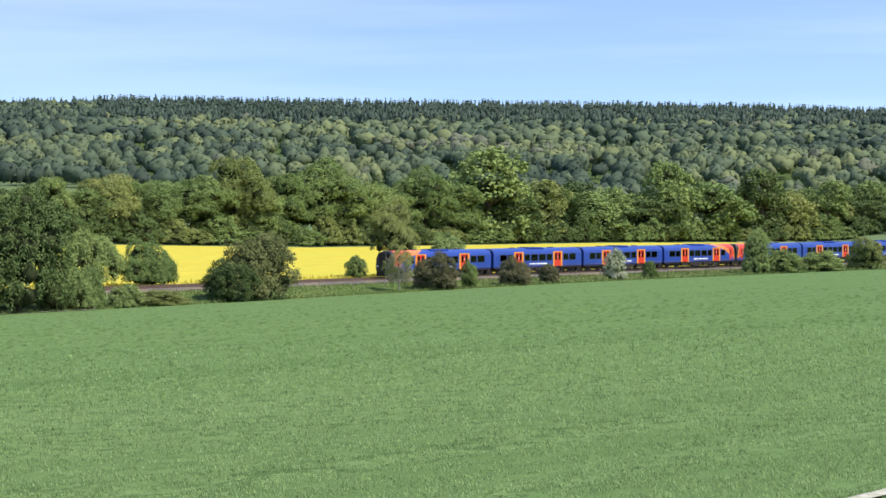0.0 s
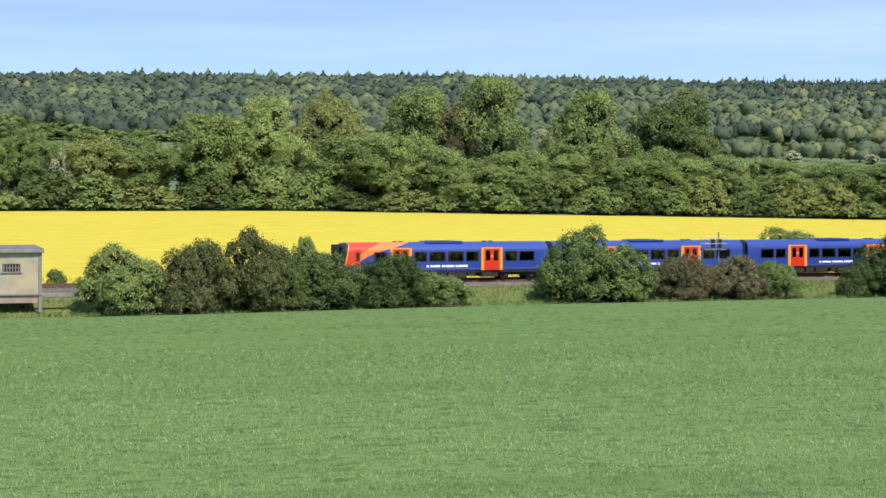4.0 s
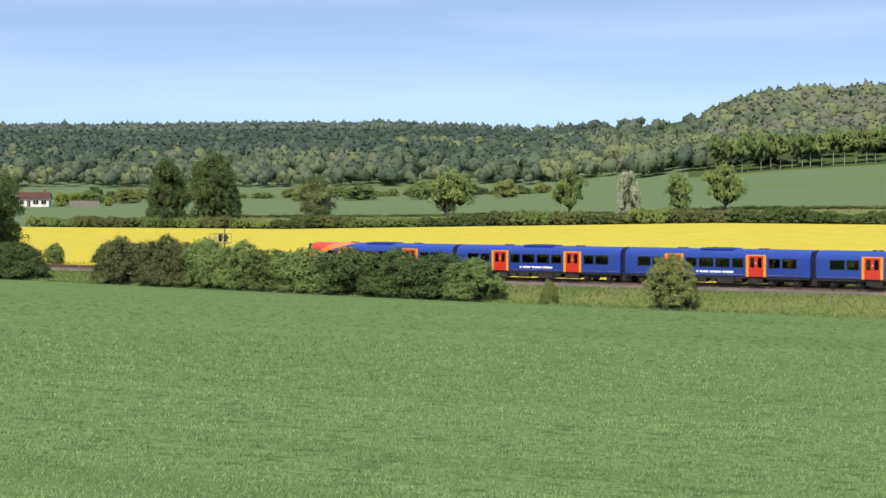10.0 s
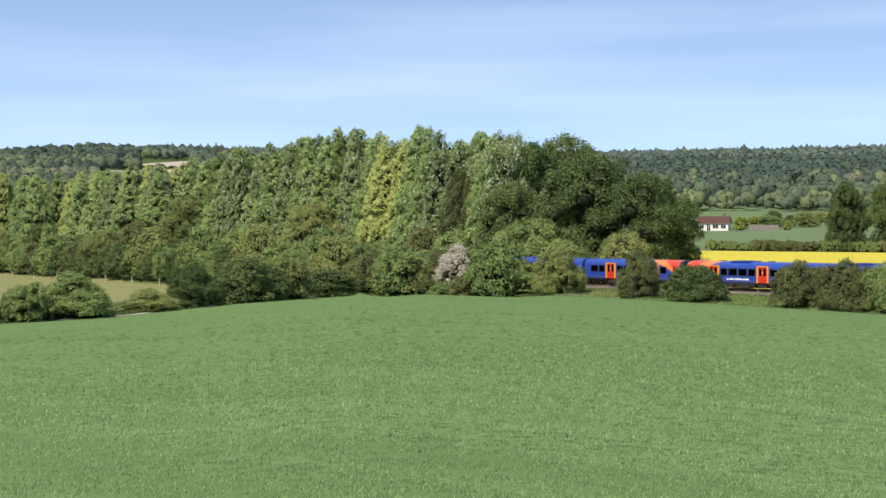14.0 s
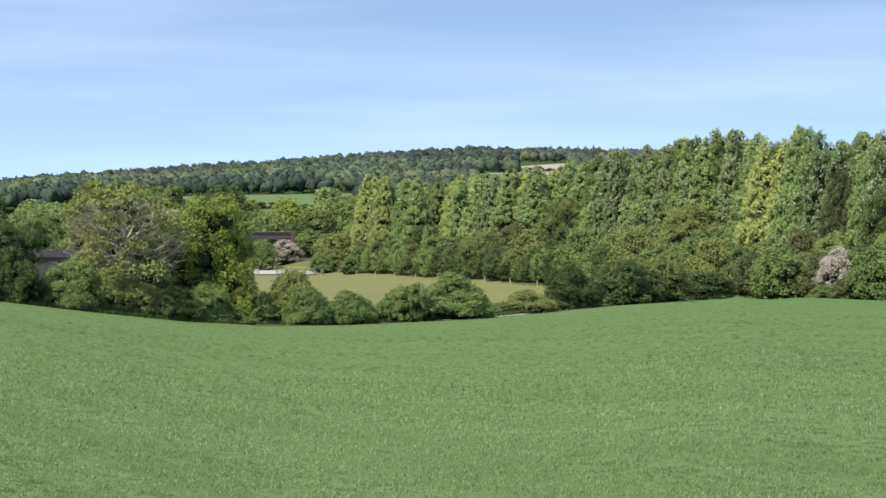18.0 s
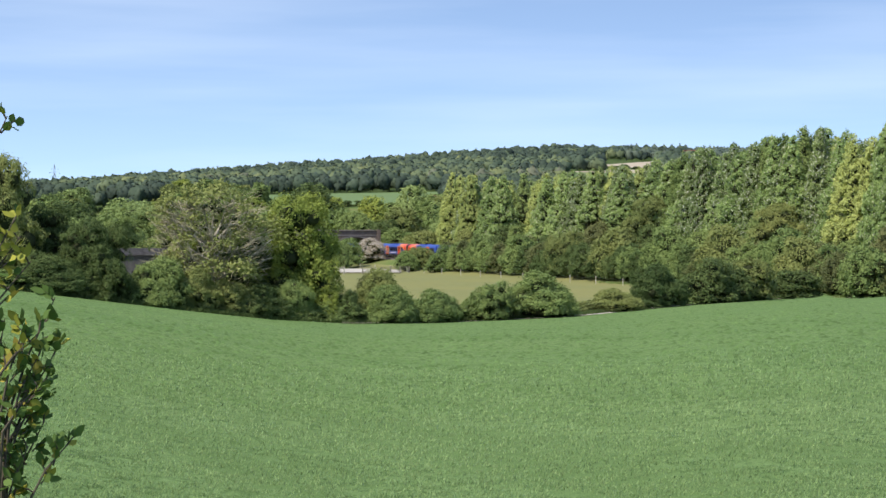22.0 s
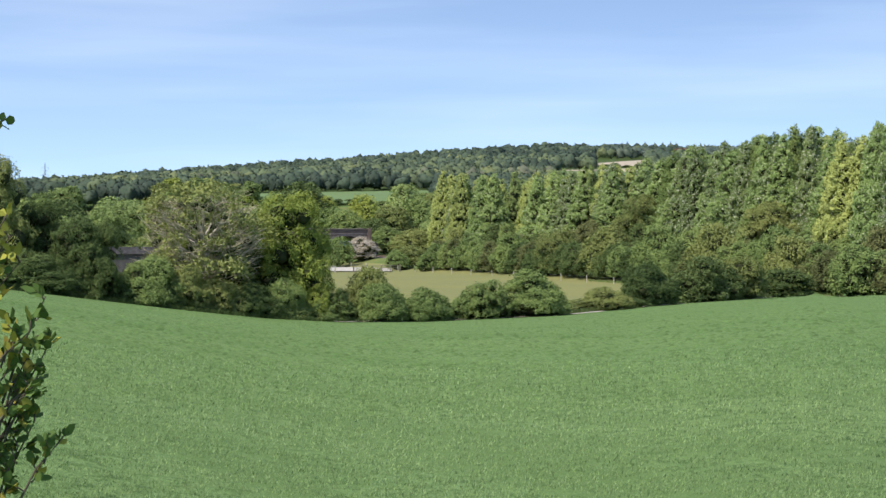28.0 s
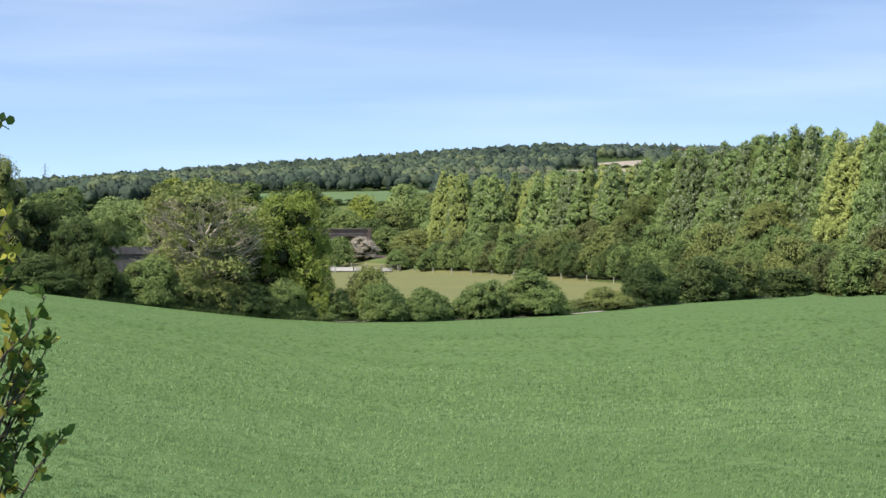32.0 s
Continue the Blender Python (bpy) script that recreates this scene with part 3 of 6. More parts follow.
TWIGS = [twig_mesh(RNG) for _ in range(2)]
for me in TWIGS:
    me.materials.append(material("grey_twigs", (0.44, 0.4, 0.29), 0.9, second=(0.33, 0.3, 0.21), scale=3.0))

WORDS = {"green": "mid-green", "dark": "dark green", "light": "pale green", "pale": "pale yellow-green", "yellow": "bright yellow-green", "olive": "olive green", "dun": "dull olive", "brown": "brownish", "white": "white-blossomed", "pink": "pink-blossomed", "poplar": "fresh green", "silver": "silver-leaved"}
NAMES = {"thicket": ("bush", "leafy %s bush", "bush"), "bush": ("bush", "leafy %s bush", "bush"), "shrub": ("small_tree", "dense %s tree leafy to the ground", "tree"), "haw": ("hawthorn", "%s hawthorn bush", "bush"),
         "tree": ("tree", "round-crowned %s broadleaf tree", "tree"), "far_tree": ("tree", "round-crowned %s broadleaf tree", "tree"), "oak": ("tree", "dense %s broadleaf tree", "tree"), "small": ("hedgerow_tree", "%s short-trunked tree", "tree"), "cone": ("conical_tree", "conical %s tree", "tree"),
         "poplar": ("poplar", "slender %s poplar", "poplar"), "hedge": ("hedge", "clipped %s field hedge", "hedge"), "edge": ("woodland_edge_tree", "pale-trunked %s tree", "tree"), "bare": ("bare_tree", "half-bare %s tree", "tree")}
made = [0]


def plant(x, y, w, h, kind, tone, where, group="", depth=None, sink=0.05):
    """One tree or bush of that width and height, on the ground."""
    i = made[0]
    made[0] += 1
    if kind == "bush" and math.hypot(x, y) > 260:
        kind = "thicket"
    if kind == "tree" and math.hypot(x, y) > 500:
        kind = "far_tree"
    crowns, trunks = KINDS[kind]
    name, words, cat = NAMES[kind]
    t = thing(name, (words % WORDS[tone]) + " " + where, cat, (x, y, float(ground(x, y)) - sink), group)
    t.rotation_euler = (0, 0, RNG.uniform(0, 6.28) if depth is None else RNG.choice([0.0, math.pi]) + RNG.uniform(-0.2, 0.2))
    d = w if depth is None else min(depth, w)
    k = 1.27 if kind == "oak" else 1.18 if kind == "small" else 1.2 if kind in ("tree", "far_tree", "poplar") else 1.12
    t.scale = (w * k, d * k, h * 1.03)
    crown = part_mesh("crown", crowns[int(RNG.integers(len(crowns)))], LEAF[tone], t)
    crown.material_slots[0].link = "OBJECT"
    crown.material_slots[0].material = LEAF[tone]
    if trunks:
        part_mesh("trunk", trunks[int(RNG.integers(len(trunks)))], None, t)
    if kind == "bare":
        part_mesh("branchwork", TWIGS[i % 2], None, t)
    return t




def mass(name, label, category, rows, kind="thicket"):
    """Growth that nobody could count, joined into one mesh; rows of x, y, width, height, tone, depth."""
    crowns = KINDS[kind][0]
    tones = sorted({q[4] for q in rows})
    data = []
    for me in crowns:
        co = np.empty(len(me.vertices) * 3, np.float32)
        me.vertices.foreach_get("co", co)
        li = np.empty(len(me.loops), np.int32)
        me.loops.foreach_get("vertex_index", li)
        ls, mi = np.empty(len(me.polygons), np.int32), np.empty(len(me.polygons), np.int32)
        me.polygons.foreach_get("loop_start", ls)
        me.polygons.foreach_get("material_index", mi)
        data.append((co.reshape(-1, 3), li, ls, mi))
    vs, ll, st, mm, nv, nl = [], [], [], [], 0, 0
    for x, y, w, h, tone, depth in rows:
        co, li, ls, mi = data[int(RNG.integers(len(data)))]
        a = RNG.uniform(-0.25, 0.25) + RNG.choice([0.0, math.pi])
        sx, sy = co[:, 0] * w * 1.2, co[:, 1] * min(depth, w) * 1.2
        vs.append(np.stack([x + sx * math.cos(a) - sy * math.sin(a), y + sx * math.sin(a) + sy * math.cos(a), float(ground(x, y)) - 0.05 + co[:, 2] * h * 1.04], 1))
        ll.append(li + nv)
        st.append(ls + nl)
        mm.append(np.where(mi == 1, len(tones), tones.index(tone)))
        nv, nl = nv + len(co), nl + len(li)
    me = bpy.data.meshes.new(name)
    me.vertices.add(nv)
    me.vertices.foreach_set("co", np.concatenate(vs).astype(np.float32).ravel())
    me.loops.add(nl)
    me.loops.foreach_set("vertex_index", np.concatenate(ll).astype(np.int32))
    st = np.concatenate(st).astype(np.int32)
    me.polygons.add(len(st))
    me.polygons.foreach_set("loop_start", st)
    me.polygons.foreach_set("loop_total", np.diff(np.append(st, nl)).astype(np.int32))
    for t in tones:
        me.materials.append(LEAF[t])
    me.materials.append(CROWN_SHADE)
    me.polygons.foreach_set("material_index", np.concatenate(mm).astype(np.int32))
    me.update(calc_edges=True)
    return tagged(new(name, me), label, category, kind="stuff")
BUSHES_EAST = [(154.1, 157.5, 11.9, 7.4, "bush", "dun"), (150.4, 157.0, 6.5, 4.6, "bush", "dark"), (129.5, 157.5, 4.5, 4.5, "bush", "light"), (126.3, 157.5, 3.3, 5.6, "bush", "green"),
    (140.8, 157.5, 7, 1.7, "bush", "olive"), (185.1, 157.5, 5.6, 4.5, "bush", "brown"), (191.6, 157.5, 2.2, 3.4, "bush", "green"),
    (200.7, 157.5, 4.2, 3.6, "bush", "brown"), (208, 157.5, 2.6, 2.8, "bush", "brown"), (222.9, 157.5, 3.2, 4.5, "haw", "white"),
    (231.2, 157.5, 2.3, 2.5, "bush", "green"), (259.2, 157.5, 4.2, 7.1, "shrub", "light"), (267, 157.5, 6, 3.8, "bush", "green"),
    (279.6, 157.5, 8.3, 3.3, "bush", "green"), (293.1, 157.5, 5.6, 5.3, "bush", "olive"), (178.5, 157.5, 3.7, 4.5, "bare", "olive")]
BUSHES_SIGNAL = [(122.3, 157.5, 9.9, 12.9, "shrub", "dark"), (114.2, 157.2, 9.6, 7.8, "bush", "dark"), (107.7, 157.5, 9.2, 6.0, "bush", "dark"),
    (102.1, 157.5, 3.7, 3.1, "bush", "dark"), (94.1, 157.5, 4.4, 3.4, "bush", "green"), (89.2, 157.5, 5.6, 4.2, "bush", "brown"),
    (84, 157.5, 5.5, 4.1, "bush", "brown"), (77.7, 157.5, 7.3, 4.8, "bush", "green"), (73.5, 157.5, 6.9, 6.5, "bush", "green"),
    (131.5, 157.5, 2.9, 4.4, "bush", "light"), (135.5, 157.5, 3.8, 2.4, "bush", "light")]
BUSHES_HUT = [(33.9, 157.5, 7.2, 5.4, "bush", "green"), (39.5, 157.5, 6.6, 5.9, "bush", "dun"), (45.1, 157.5, 6.4, 6.5, "bush", "dun"), (47.6, 157.5, 5.0, 5.2, "bush", "dark"),
    (50.5, 157.5, 7, 4.8, "bush", "dark"), (56.2, 157.5, 6.6, 4.5, "bush", "dark"), (61, 157.5, 6.2, 2.8, "bush", "green"),
    (10.9, 157.5, 3.3, 2.5, "bush", "light"), (14.5, 157.5, 5.3, 1.7, "bush", "green"), (19.4, 157.5, 7.1, 1.4, "bush", "green"),
    (-16.8, 157.5, 9.6, 4.7, "bush", "green"), (-12.9, 156.9, 4.4, 3.3, "bush", "dark"), (-20.2, 157.0, 4.4, 3.1, "bush", "green"), (4.8, 157.5, 9.9, 3.4, "bush", "dark"), (9.9, 157.5, 5.1, 2.6, "bush", "green")]
BUSHES_WEST = [(-37.0, 156.8, 2.4, 2.6, "haw", "white"), (-38.6, 157.5, 5.2, 3.9, "bush", "green"), (-48.2, 157.5, 3.7, 1.5, "bush", "olive"),
    (-90.7, 157.5, 4.7, 5.2, "shrub", "olive"), (-48.3, 157.5, 3.3, 1.6, "bush", "olive"), (-161.6, 157.5, 8.1, 5.3, "bush", "dun"),
    (-155, 157.5, 6.7, 5.4, "bush", "dun"), (-147.8, 157.5, 6.6, 5.7, "bush", "green"), (-139, 157.5, 8.8, 4.5, "bush", "dark"),
    (-128.7, 157.5, 11.5, 4.8, "bush", "dark"), (-117.2, 157.5, 11.1, 4.6, "bush", "dark"), (-104.3, 157.5, 1.7, 2.3, "bush", "olive"),
    (-151.8, 157.5, 7, 5.0, "bush", "dun"), (-143.6, 157.5, 7.5, 5, "bush", "green"), (-133.5, 157.5, 9.9, 4.6, "bush", "green"),
    (-123.2, 157.5, 10.7, 4.7, "bush", "dark"), (-113.3, 157.5, 7.4, 4, "bush", "green")]
BUSHES_WOOD = [(-189.6, 157.5, 5.6, 5.7, "bush", "dun"), (-178.5, 157.5, 9.2, 4.5, "bush", "dark"), (-229.9, 158.5, 6.8, 7.4, "haw", "pink"), (-229.2, 156.6, 6.4, 2.8, "bush", "green"), (-226.0, 156.9, 5.0, 3.6, "bush", "dun"),
    (-218.8, 157.5, 11, 8.5, "bush", "green"), (-205.7, 157.5, 7.7, 5.8, "bush", "olive"), (-243.6, 157.5, 11.4, 7.8, "bush", "green"),
    (-262.2, 157.5, 10.7, 8.6, "bush", "olive")]
BUSHES_PASTURE = [(-397.7, 160, 11.5, 7, "bush", "green"), (-372.4, 160, 11.4, 7.7, "bush", "green"), (-350.4, 160, 10.9, 9.4, "haw", "olive"),
    (-329.3, 160, 11.3, 9.9, "bush", "olive"), (-310.3, 160, 11.7, 9.4, "bush", "green"), (-290.2, 160, 12.9, 9.4, "bush", "olive"),
    (-268.7, 160, 12, 9.7, "bush", "green")]
HEDGE_HOLLOW = [(-216.8, 105, 6.1, 2.8, "bush", "olive"), (-225, 114.8, 7.1, 5.4, "bush", "dark"), (-234, 126.5, 8.9, 6.0, "bush", "dark"),
    (-241.8, 137.5, 7.4, 6.3, "bush", "olive"), (-238.0, 131.5, 7.5, 5.4, "bush", "dark"), (-249.1, 148.5, 9.2, 4.0, "bush", "dark"), (-206.7, 91, 7.6, 5.2, "bush", "green"),
    (-205.7, 83.8, 6.6, 4.3, "bush", "green"), (-204.8, 77.4, 5.9, 3.6, "bush", "green"), (-204, 72, 6.1, 4.3, "bush", "green")]
HOLLOW_HEDGE = [(-204.1, 30.6, 6.0, 12.0, "oak", "olive"), (-205.9, 28.8, 7.0, 12.0, "oak", "olive"), (-206.5, 35.8, 5.2, 8.5, "oak", "dark"),
    (-203.0, 38.3, 6.1, 7.7, "oak", "dark"), (-204.4, 41.0, 4.6, 7.4, "oak", "dark"), (-200.5, 33.9, 5.5, 4.3, "bush", "dark"),
    (-200.4, 36.7, 4.6, 4.1, "bush", "dark"), (-200.8, 40.2, 5.6, 4.9, "bush", "dark"), (-201.8, 45.3, 6.2, 5.1, "bush", "green"),
    (-201.1, 43.2, 3.6, 3.2, "bush", "dark"), (-202.1, 48.0, 3.6, 3.2, "bush", "dark"), (-207.6, 52.9, 13.7, 12.6, "bare", "olive"),
    (-210.0, 56.4, 7.8, 8.1, "oak", "dark"), (-202.5, 50.2, 5.2, 4.6, "bush", "olive"), (-203.1, 53.7, 4.7, 3.8, "bush", "olive"),
    (-203.1, 56.1, 4.2, 3.5, "bush", "dark"), (-209.1, 63.2, 8.6, 12.3, "oak", "yellow"), (-208.4, 65.2, 4.2, 9.0, "oak", "yellow"),
    (-211.6, 61.0, 6.0, 8.2, "oak", "dark"), (-204.2, 60.8, 4.8, 4.6, "bush", "green"), (-205.1, 64.6, 3.8, 4.2, "bush", "yellow"),
    (-205.1, 67.3, 4.0, 3.5, "bush", "dark"), (-207.6, 71.5, 5.7, 6.1, "bush", "olive"), (-207.5, 75.7, 5.5, 2.8, "bush", "green"),
    (-206.6, 73.1, 4.4, 3.0, "bush", "dark"), (-208.0, 78.9, 4.4, 2.4, "bush", "dark")]
HOLLOW_TREES = [(-295.1, 54.0, 10.2, 10.6, "tree", "green"), (-325.4, 55.0, 11.2, 11.3, "tree", "olive"), (-411.6, 83.5, 14.3, 12.1, "tree", "green"),
    (-458.9, 101.7, 17.3, 14.4, "tree", "light"), (-428.1, 101.7, 13.7, 12.6, "tree", "green"), (-491.6, 91.3, 15.6, 14.8, "tree", "dark"),
    (-416.9, 105.2, 13.4, 11.8, "tree", "yellow"), (-462.7, 127.8, 16.3, 13.8, "tree", "green"), (-538.1, 152.0, 15.8, 14.1, "tree", "light"),
    (-513.4, 82.5, 17.6, 15.0, "tree", "green"), (-548.2, 114.4, 17.4, 16.5, "tree", "light"), (-599.0, 150.0, 21.0, 16.8, "tree", "green"),
    (-602.4, 146.7, 19.3, 16.5, "tree", "silver"), (-613.0, 189.0, 14.5, 18.2, "tree", "dark"), (-610.5, 192.0, 16.3, 13.8, "tree", "dark"),
    (-589.6, 191.8, 12.3, 12.3, "tree", "green"), (-605.3, 207.9, 11.9, 13.6, "tree", "yellow"), (-578.6, 193.3, 10.3, 11.1, "tree", "green"),
    (-657.9, 239.0, 15.0, 14.7, "tree", "light"), (-583.9, 208.4, 12.3, 12.4, "tree", "olive"), (-608.7, 227.9, 12.9, 12.1, "tree", "green"),
    (-560.1, 215.2, 10.2, 10.5, "tree", "light"), (-532.0, 186.0, 12.7, 10.1, "thicket", "dark"), (-528.0, 186.7, 12.7, 8.1, "thicket", "green"),
    (-506.2, 187.9, 12.2, 7.5, "thicket", "olive"), (-454.5, 148.1, 3.2, 5.0, "thicket", "green"), (-425.1, 153.7, 5.4, 4.6, "thicket", "green"),
    (-411.2, 156.6, 7.5, 6.1, "thicket", "green"), (-428.7, 158.5, 7.8, 5.6, "thicket", "olive")]
FAR_SIDE = [(-92.5, 180.0, 7.2, 1.1, "bush", "olive"), (-88.6, 180.0, 7.6, 1.3, "bush", "dun"), (-84.4, 180.0, 7.4, 1.1, "bush", "olive"), (-80.6, 180.0, 6.8, 1.0, "bush", "olive"),
    (203.4, 181, 8.1, 9.9, "tree", "olive"), (196.3, 181, 3, 3.2, "bush", "green"), (160.2, 181, 8.4, 5.5, "bush", "green"),
    (151.1, 181, 9.4, 6.7, "bush", "green"), (214.5, 181, 7.1, 6, "bush", "light"), (110.3, 181, 10.2, 4.7, "bush", "green"),
    (18.6, 181, 1.8, 1.8, "haw", "light"), (56.8, 181, 3, 4.3, "bush", "light"), (33.1, 181, 1.8, 1.4, "bush", "green"),
    (-28.5, 181, 3, 2.1, "haw", "light"), (-34.4, 181, 1.3, 1.2, "haw", "olive"), (-58.4, 181, 3.7, 2.1, "bush", "green"),
    (-48.2, 181, 3.1, 1.6, "bush", "green"), (-97.8, 181, 3.6, 2.9, "bush", "green"), (-198.1, 181, 2.6, 3, "bush", "green")]
BELT_NEAR_HUT = [(46.4, 318, 8.5, 9.5, "tree", "green"), (53.2, 318, 9.4, 11.9, "tree", "green"), (58.2, 318, 5.9, 9, "haw", "white"),
    (64.7, 318, 12.3, 11, "tree", "olive"), (72, 318, 11.9, 11.9, "tree", "green"), (83.2, 318, 13.5, 14.2, "tree", "green"),
    (92.6, 318, 12.2, 16.9, "tree", "light"), (107.4, 318, 15.2, 11.5, "tree", "green"), (112.9, 318, 11.4, 12, "tree", "green"),
    (136.6, 318, 14.5, 10, "tree", "green"), (149.9, 318, 13.6, 11.1, "tree", "green"), (162.3, 318, 12.7, 10.6, "tree", "green"),
    (124.1, 318, 12.5, 10.3, "tree", "green")]
BELT_TALL = [(109.8, 336, 12, 18.8, "tree", "olive"), (124.7, 336, 14.1, 19.7, "tree", "green"), (131.4, 336, 9.6, 16.5, "tree", "brown"),
    (140.5, 336, 15.3, 21.6, "tree", "green"), (160.8, 336, 15.7, 19.9, "tree", "green"), (177.4, 336, 16.3, 19.8, "tree", "dark")]
BELT_MIDDLE = [(137.5, 318, 11.8, 9.8, "tree", "green"), (147.6, 318, 12.5, 9.6, "tree", "green"), (159.2, 318, 13.3, 9, "tree", "green"),
    (170.2, 318, 12.1, 9.3, "tree", "green"), (179.7, 318, 10.8, 10.1, "tree", "light"), (189.3, 318, 12, 9.8, "tree", "green"),
    (201, 318, 13.3, 9.6, "tree", "green"), (212.5, 318, 15.7, 9.1, "tree", "green"), (227.1, 318, 13.8, 8.9, "tree", "green"),
    (242.7, 318, 14.7, 8.5, "tree", "green"), (255, 318, 9.2, 11.7, "tree", "green"), (265.1, 318, 11, 10, "tree", "green"),
    (268.9, 318, 12.3, 11.9, "tree", "olive"), (279.8, 318, 12.4, 11.6, "tree", "green"), (293.4, 318, 16.2, 13, "tree", "green")]
BELT_EAST = [(305.9, 318, 14, 17.3, "tree", "olive"), (311.4, 318, 15.9, 10.1, "tree", "green"), (321.4, 318, 13, 14.5, "tree", "green"),
    (335.3, 318, 16.9, 18.8, "tree", "green"), (344, 318, 17.2, 14.5, "tree", "green"), (357.9, 318, 12.2, 10.8, "tree", "green"),
    (369.8, 318, 14.5, 16.7, "tree", "green"), (393.5, 318, 21.3, 21.9, "tree", "green"), (380.1, 318, 16.8, 13.5, "tree", "green"),
    (401.5, 318, 17.4, 10.8, "tree", "dark"), (418.8, 318, 14.1, 14.4, "tree", "olive"), (439, 318, 19.1, 11.3, "tree", "green"),
    (466.7, 318, 19, 10.2, "tree", "dark")]
BELT_FAR_EAST = [(475.9, 318, 16.8, 19.2, "tree", "green"), (498.9, 318, 21.4, 15.2, "tree", "green"), (527.5, 318, 18.7, 19, "tree", "dark"),
    (542.6, 318, 17.3, 12.3, "tree", "olive"), (567.2, 318, 14.2, 16.1, "tree", "green"), (592.4, 318, 20.9, 8.9, "tree", "dark"),
    (615.1, 318, 18.6, 9.3, "tree", "green"), (558.2, 318, 14.1, 7.9, "bush", "green")]
HEDGE_TREES = [(0.6, 318, 6.0, 9.3, "small", "green"), (-31.7, 318, 7.6, 9.0, "cone", "olive"), (-41.9, 318, 8.8, 7.6, "haw", "white"),
    (-72.1, 318, 9.2, 9.4, "small", "green"), (-113.5, 318, 4.6, 7.4, "haw", "white"), (-131.8, 318, 7.9, 9.9, "small", "olive"),
    (-182.6, 318, 4.8, 8.3, "small", "light"), (-173.2, 318, 6.7, 9.8, "small", "green"), (-234.8, 318, 7.7, 10.2, "small", "green"),
    (-206.4, 318, 5.9, 9.7, "small", "green"), (-193.2, 318, 4.9, 9.6, "haw", "white"), (-268.9, 318, 7.5, 9.6, "bare", "dark"),
    (-312.4, 318, 9.0, 17.0, "shrub", "dark"), (-296.8, 318, 10.4, 17.0, "shrub", "dark"), (-269.1, 318, 7.9, 9.4, "small", "green")]
FIELD_TOP = [(-38.1, 804.1, 11.8, 13.2, "small", "dark"), (-139, 792.9, 19.9, 11.8, "tree", "dark"), (-126.8, 794.9, 9.3, 10.1, "haw", "light"),
    (-112.7, 797.1, 15.6, 11.1, "tree", "green"), (-100, 798.8, 12.3, 12.4, "tree", "green"), (-86.1, 800.4, 15.7, 11.4, "tree", "green"),
    (-69.8, 802, 19.2, 11.6, "tree", "dark"), (-52.3, 803.3, 20.4, 9.9, "tree", "green"), (-24, 804.6, 18.2, 5.6, "bush", "green"),
    (-5.8, 805, 22.8, 5.7, "bush", "green"), (9.6, 804.9, 14.8, 8.5, "tree", "dark"), (26.1, 804.6, 22.8, 6.1, "bush", "green"),
    (45.4, 803.7, 20.4, 7.5, "bush", "olive")]
FIELD_TOP_EAST = [(58.6, 767.8, 15.2, 8.5, "bush", "green"), (69.4, 766.9, 15.1, 9.8, "tree", "olive"), (86.6, 765.1, 19.4, 13.2, "tree", "dark"),
    (103.6, 763, 19.3, 13.5, "tree", "green"), (119.5, 760.7, 17, 6.5, "bush", "green"), (135.2, 758, 19, 6.7, "bush", "green"),
    (149.7, 755.3, 14.7, 6.6, "bush", "green")]

for rows, where, depth in ((BUSHES_EAST, "beside the railway", 6.0), (BUSHES_SIGNAL, "beside the railway", 7.5), (BUSHES_HUT, "beside the railway", 6.5), (BUSHES_WEST, "beside the railway", 6.0),
                           (BUSHES_WOOD, "beside the railway", 7.0), (BUSHES_PASTURE, "beside the railway", 8.0), (FAR_SIDE, "at the edge of the yellow field", 4.0)):
    for row in rows:
        plant(*row, where, depth=depth)
for rows in (HEDGE_HOLLOW, HOLLOW_HEDGE):
    for row in rows:
        plant(*row, "in the hedge below the wheat field")
for row in HOLLOW_TREES:
    plant(*row, "in the western hollow")
for rows in (BELT_NEAR_HUT, BELT_TALL, BELT_MIDDLE, BELT_EAST, BELT_FAR_EAST):
    for row in rows:
        plant(*row, "in the belt behind the rape field")
for row in HEDGE_TREES:
    plant(*row, "in the far hedgerow")
for rows in (FIELD_TOP, FIELD_TOP_EAST):
    for row in rows:
        plant(*row, "along the top of the far field")

# the hedge between the yellow field and the slope, in two lines along a lane
for y0, h0, share in ((311.5, 2.5, 1.0), (362.0, 0.85, 1.0)):
    x = -345.0
    while x < 52:
        w = RNG.uniform(6, 9.5)
        if RNG.uniform(0, 1) < share:
            plant(x, y0 + RNG.uniform(-0.4, 0.4), w * 1.15, h0 * RNG.uniform(0.75, 1.25), "hedge", ("green", "dark", "dark", "dun")[int(RNG.integers(4))], "along the yellow field", "hedges along the lane", depth=2.4)
        x += w * 0.86

# low growth under the belt of trees, and a second rank behind it
x, low = 40.0, []
while x < 640:
    w = RNG.uniform(8, 12)
    low.append((x, 312.5 + RNG.uniform(-0.5, 0.8), w, RNG.uniform(3.0, 7.5), str(RNG.choice(["green", "dark", "green", "olive"])), 4.0))
    x += w * 0.8
mass("belt_undergrowth", "tangled green bushes under the belt of trees", "bushes", low, "low_thicket")
x = 60.0
while x < 660:
    w = RNG.uniform(11, 16)
    plant(x, 328 + RNG.uniform(-3, 3), w, RNG.uniform(8.0, 10.5) + (3 if x > 280 else 0), "tree", RNG.choice(["green", "green", "olive", "dark"]), "in the belt behind the rape field", "second rank of the tree belt")
    x += w * 0.9

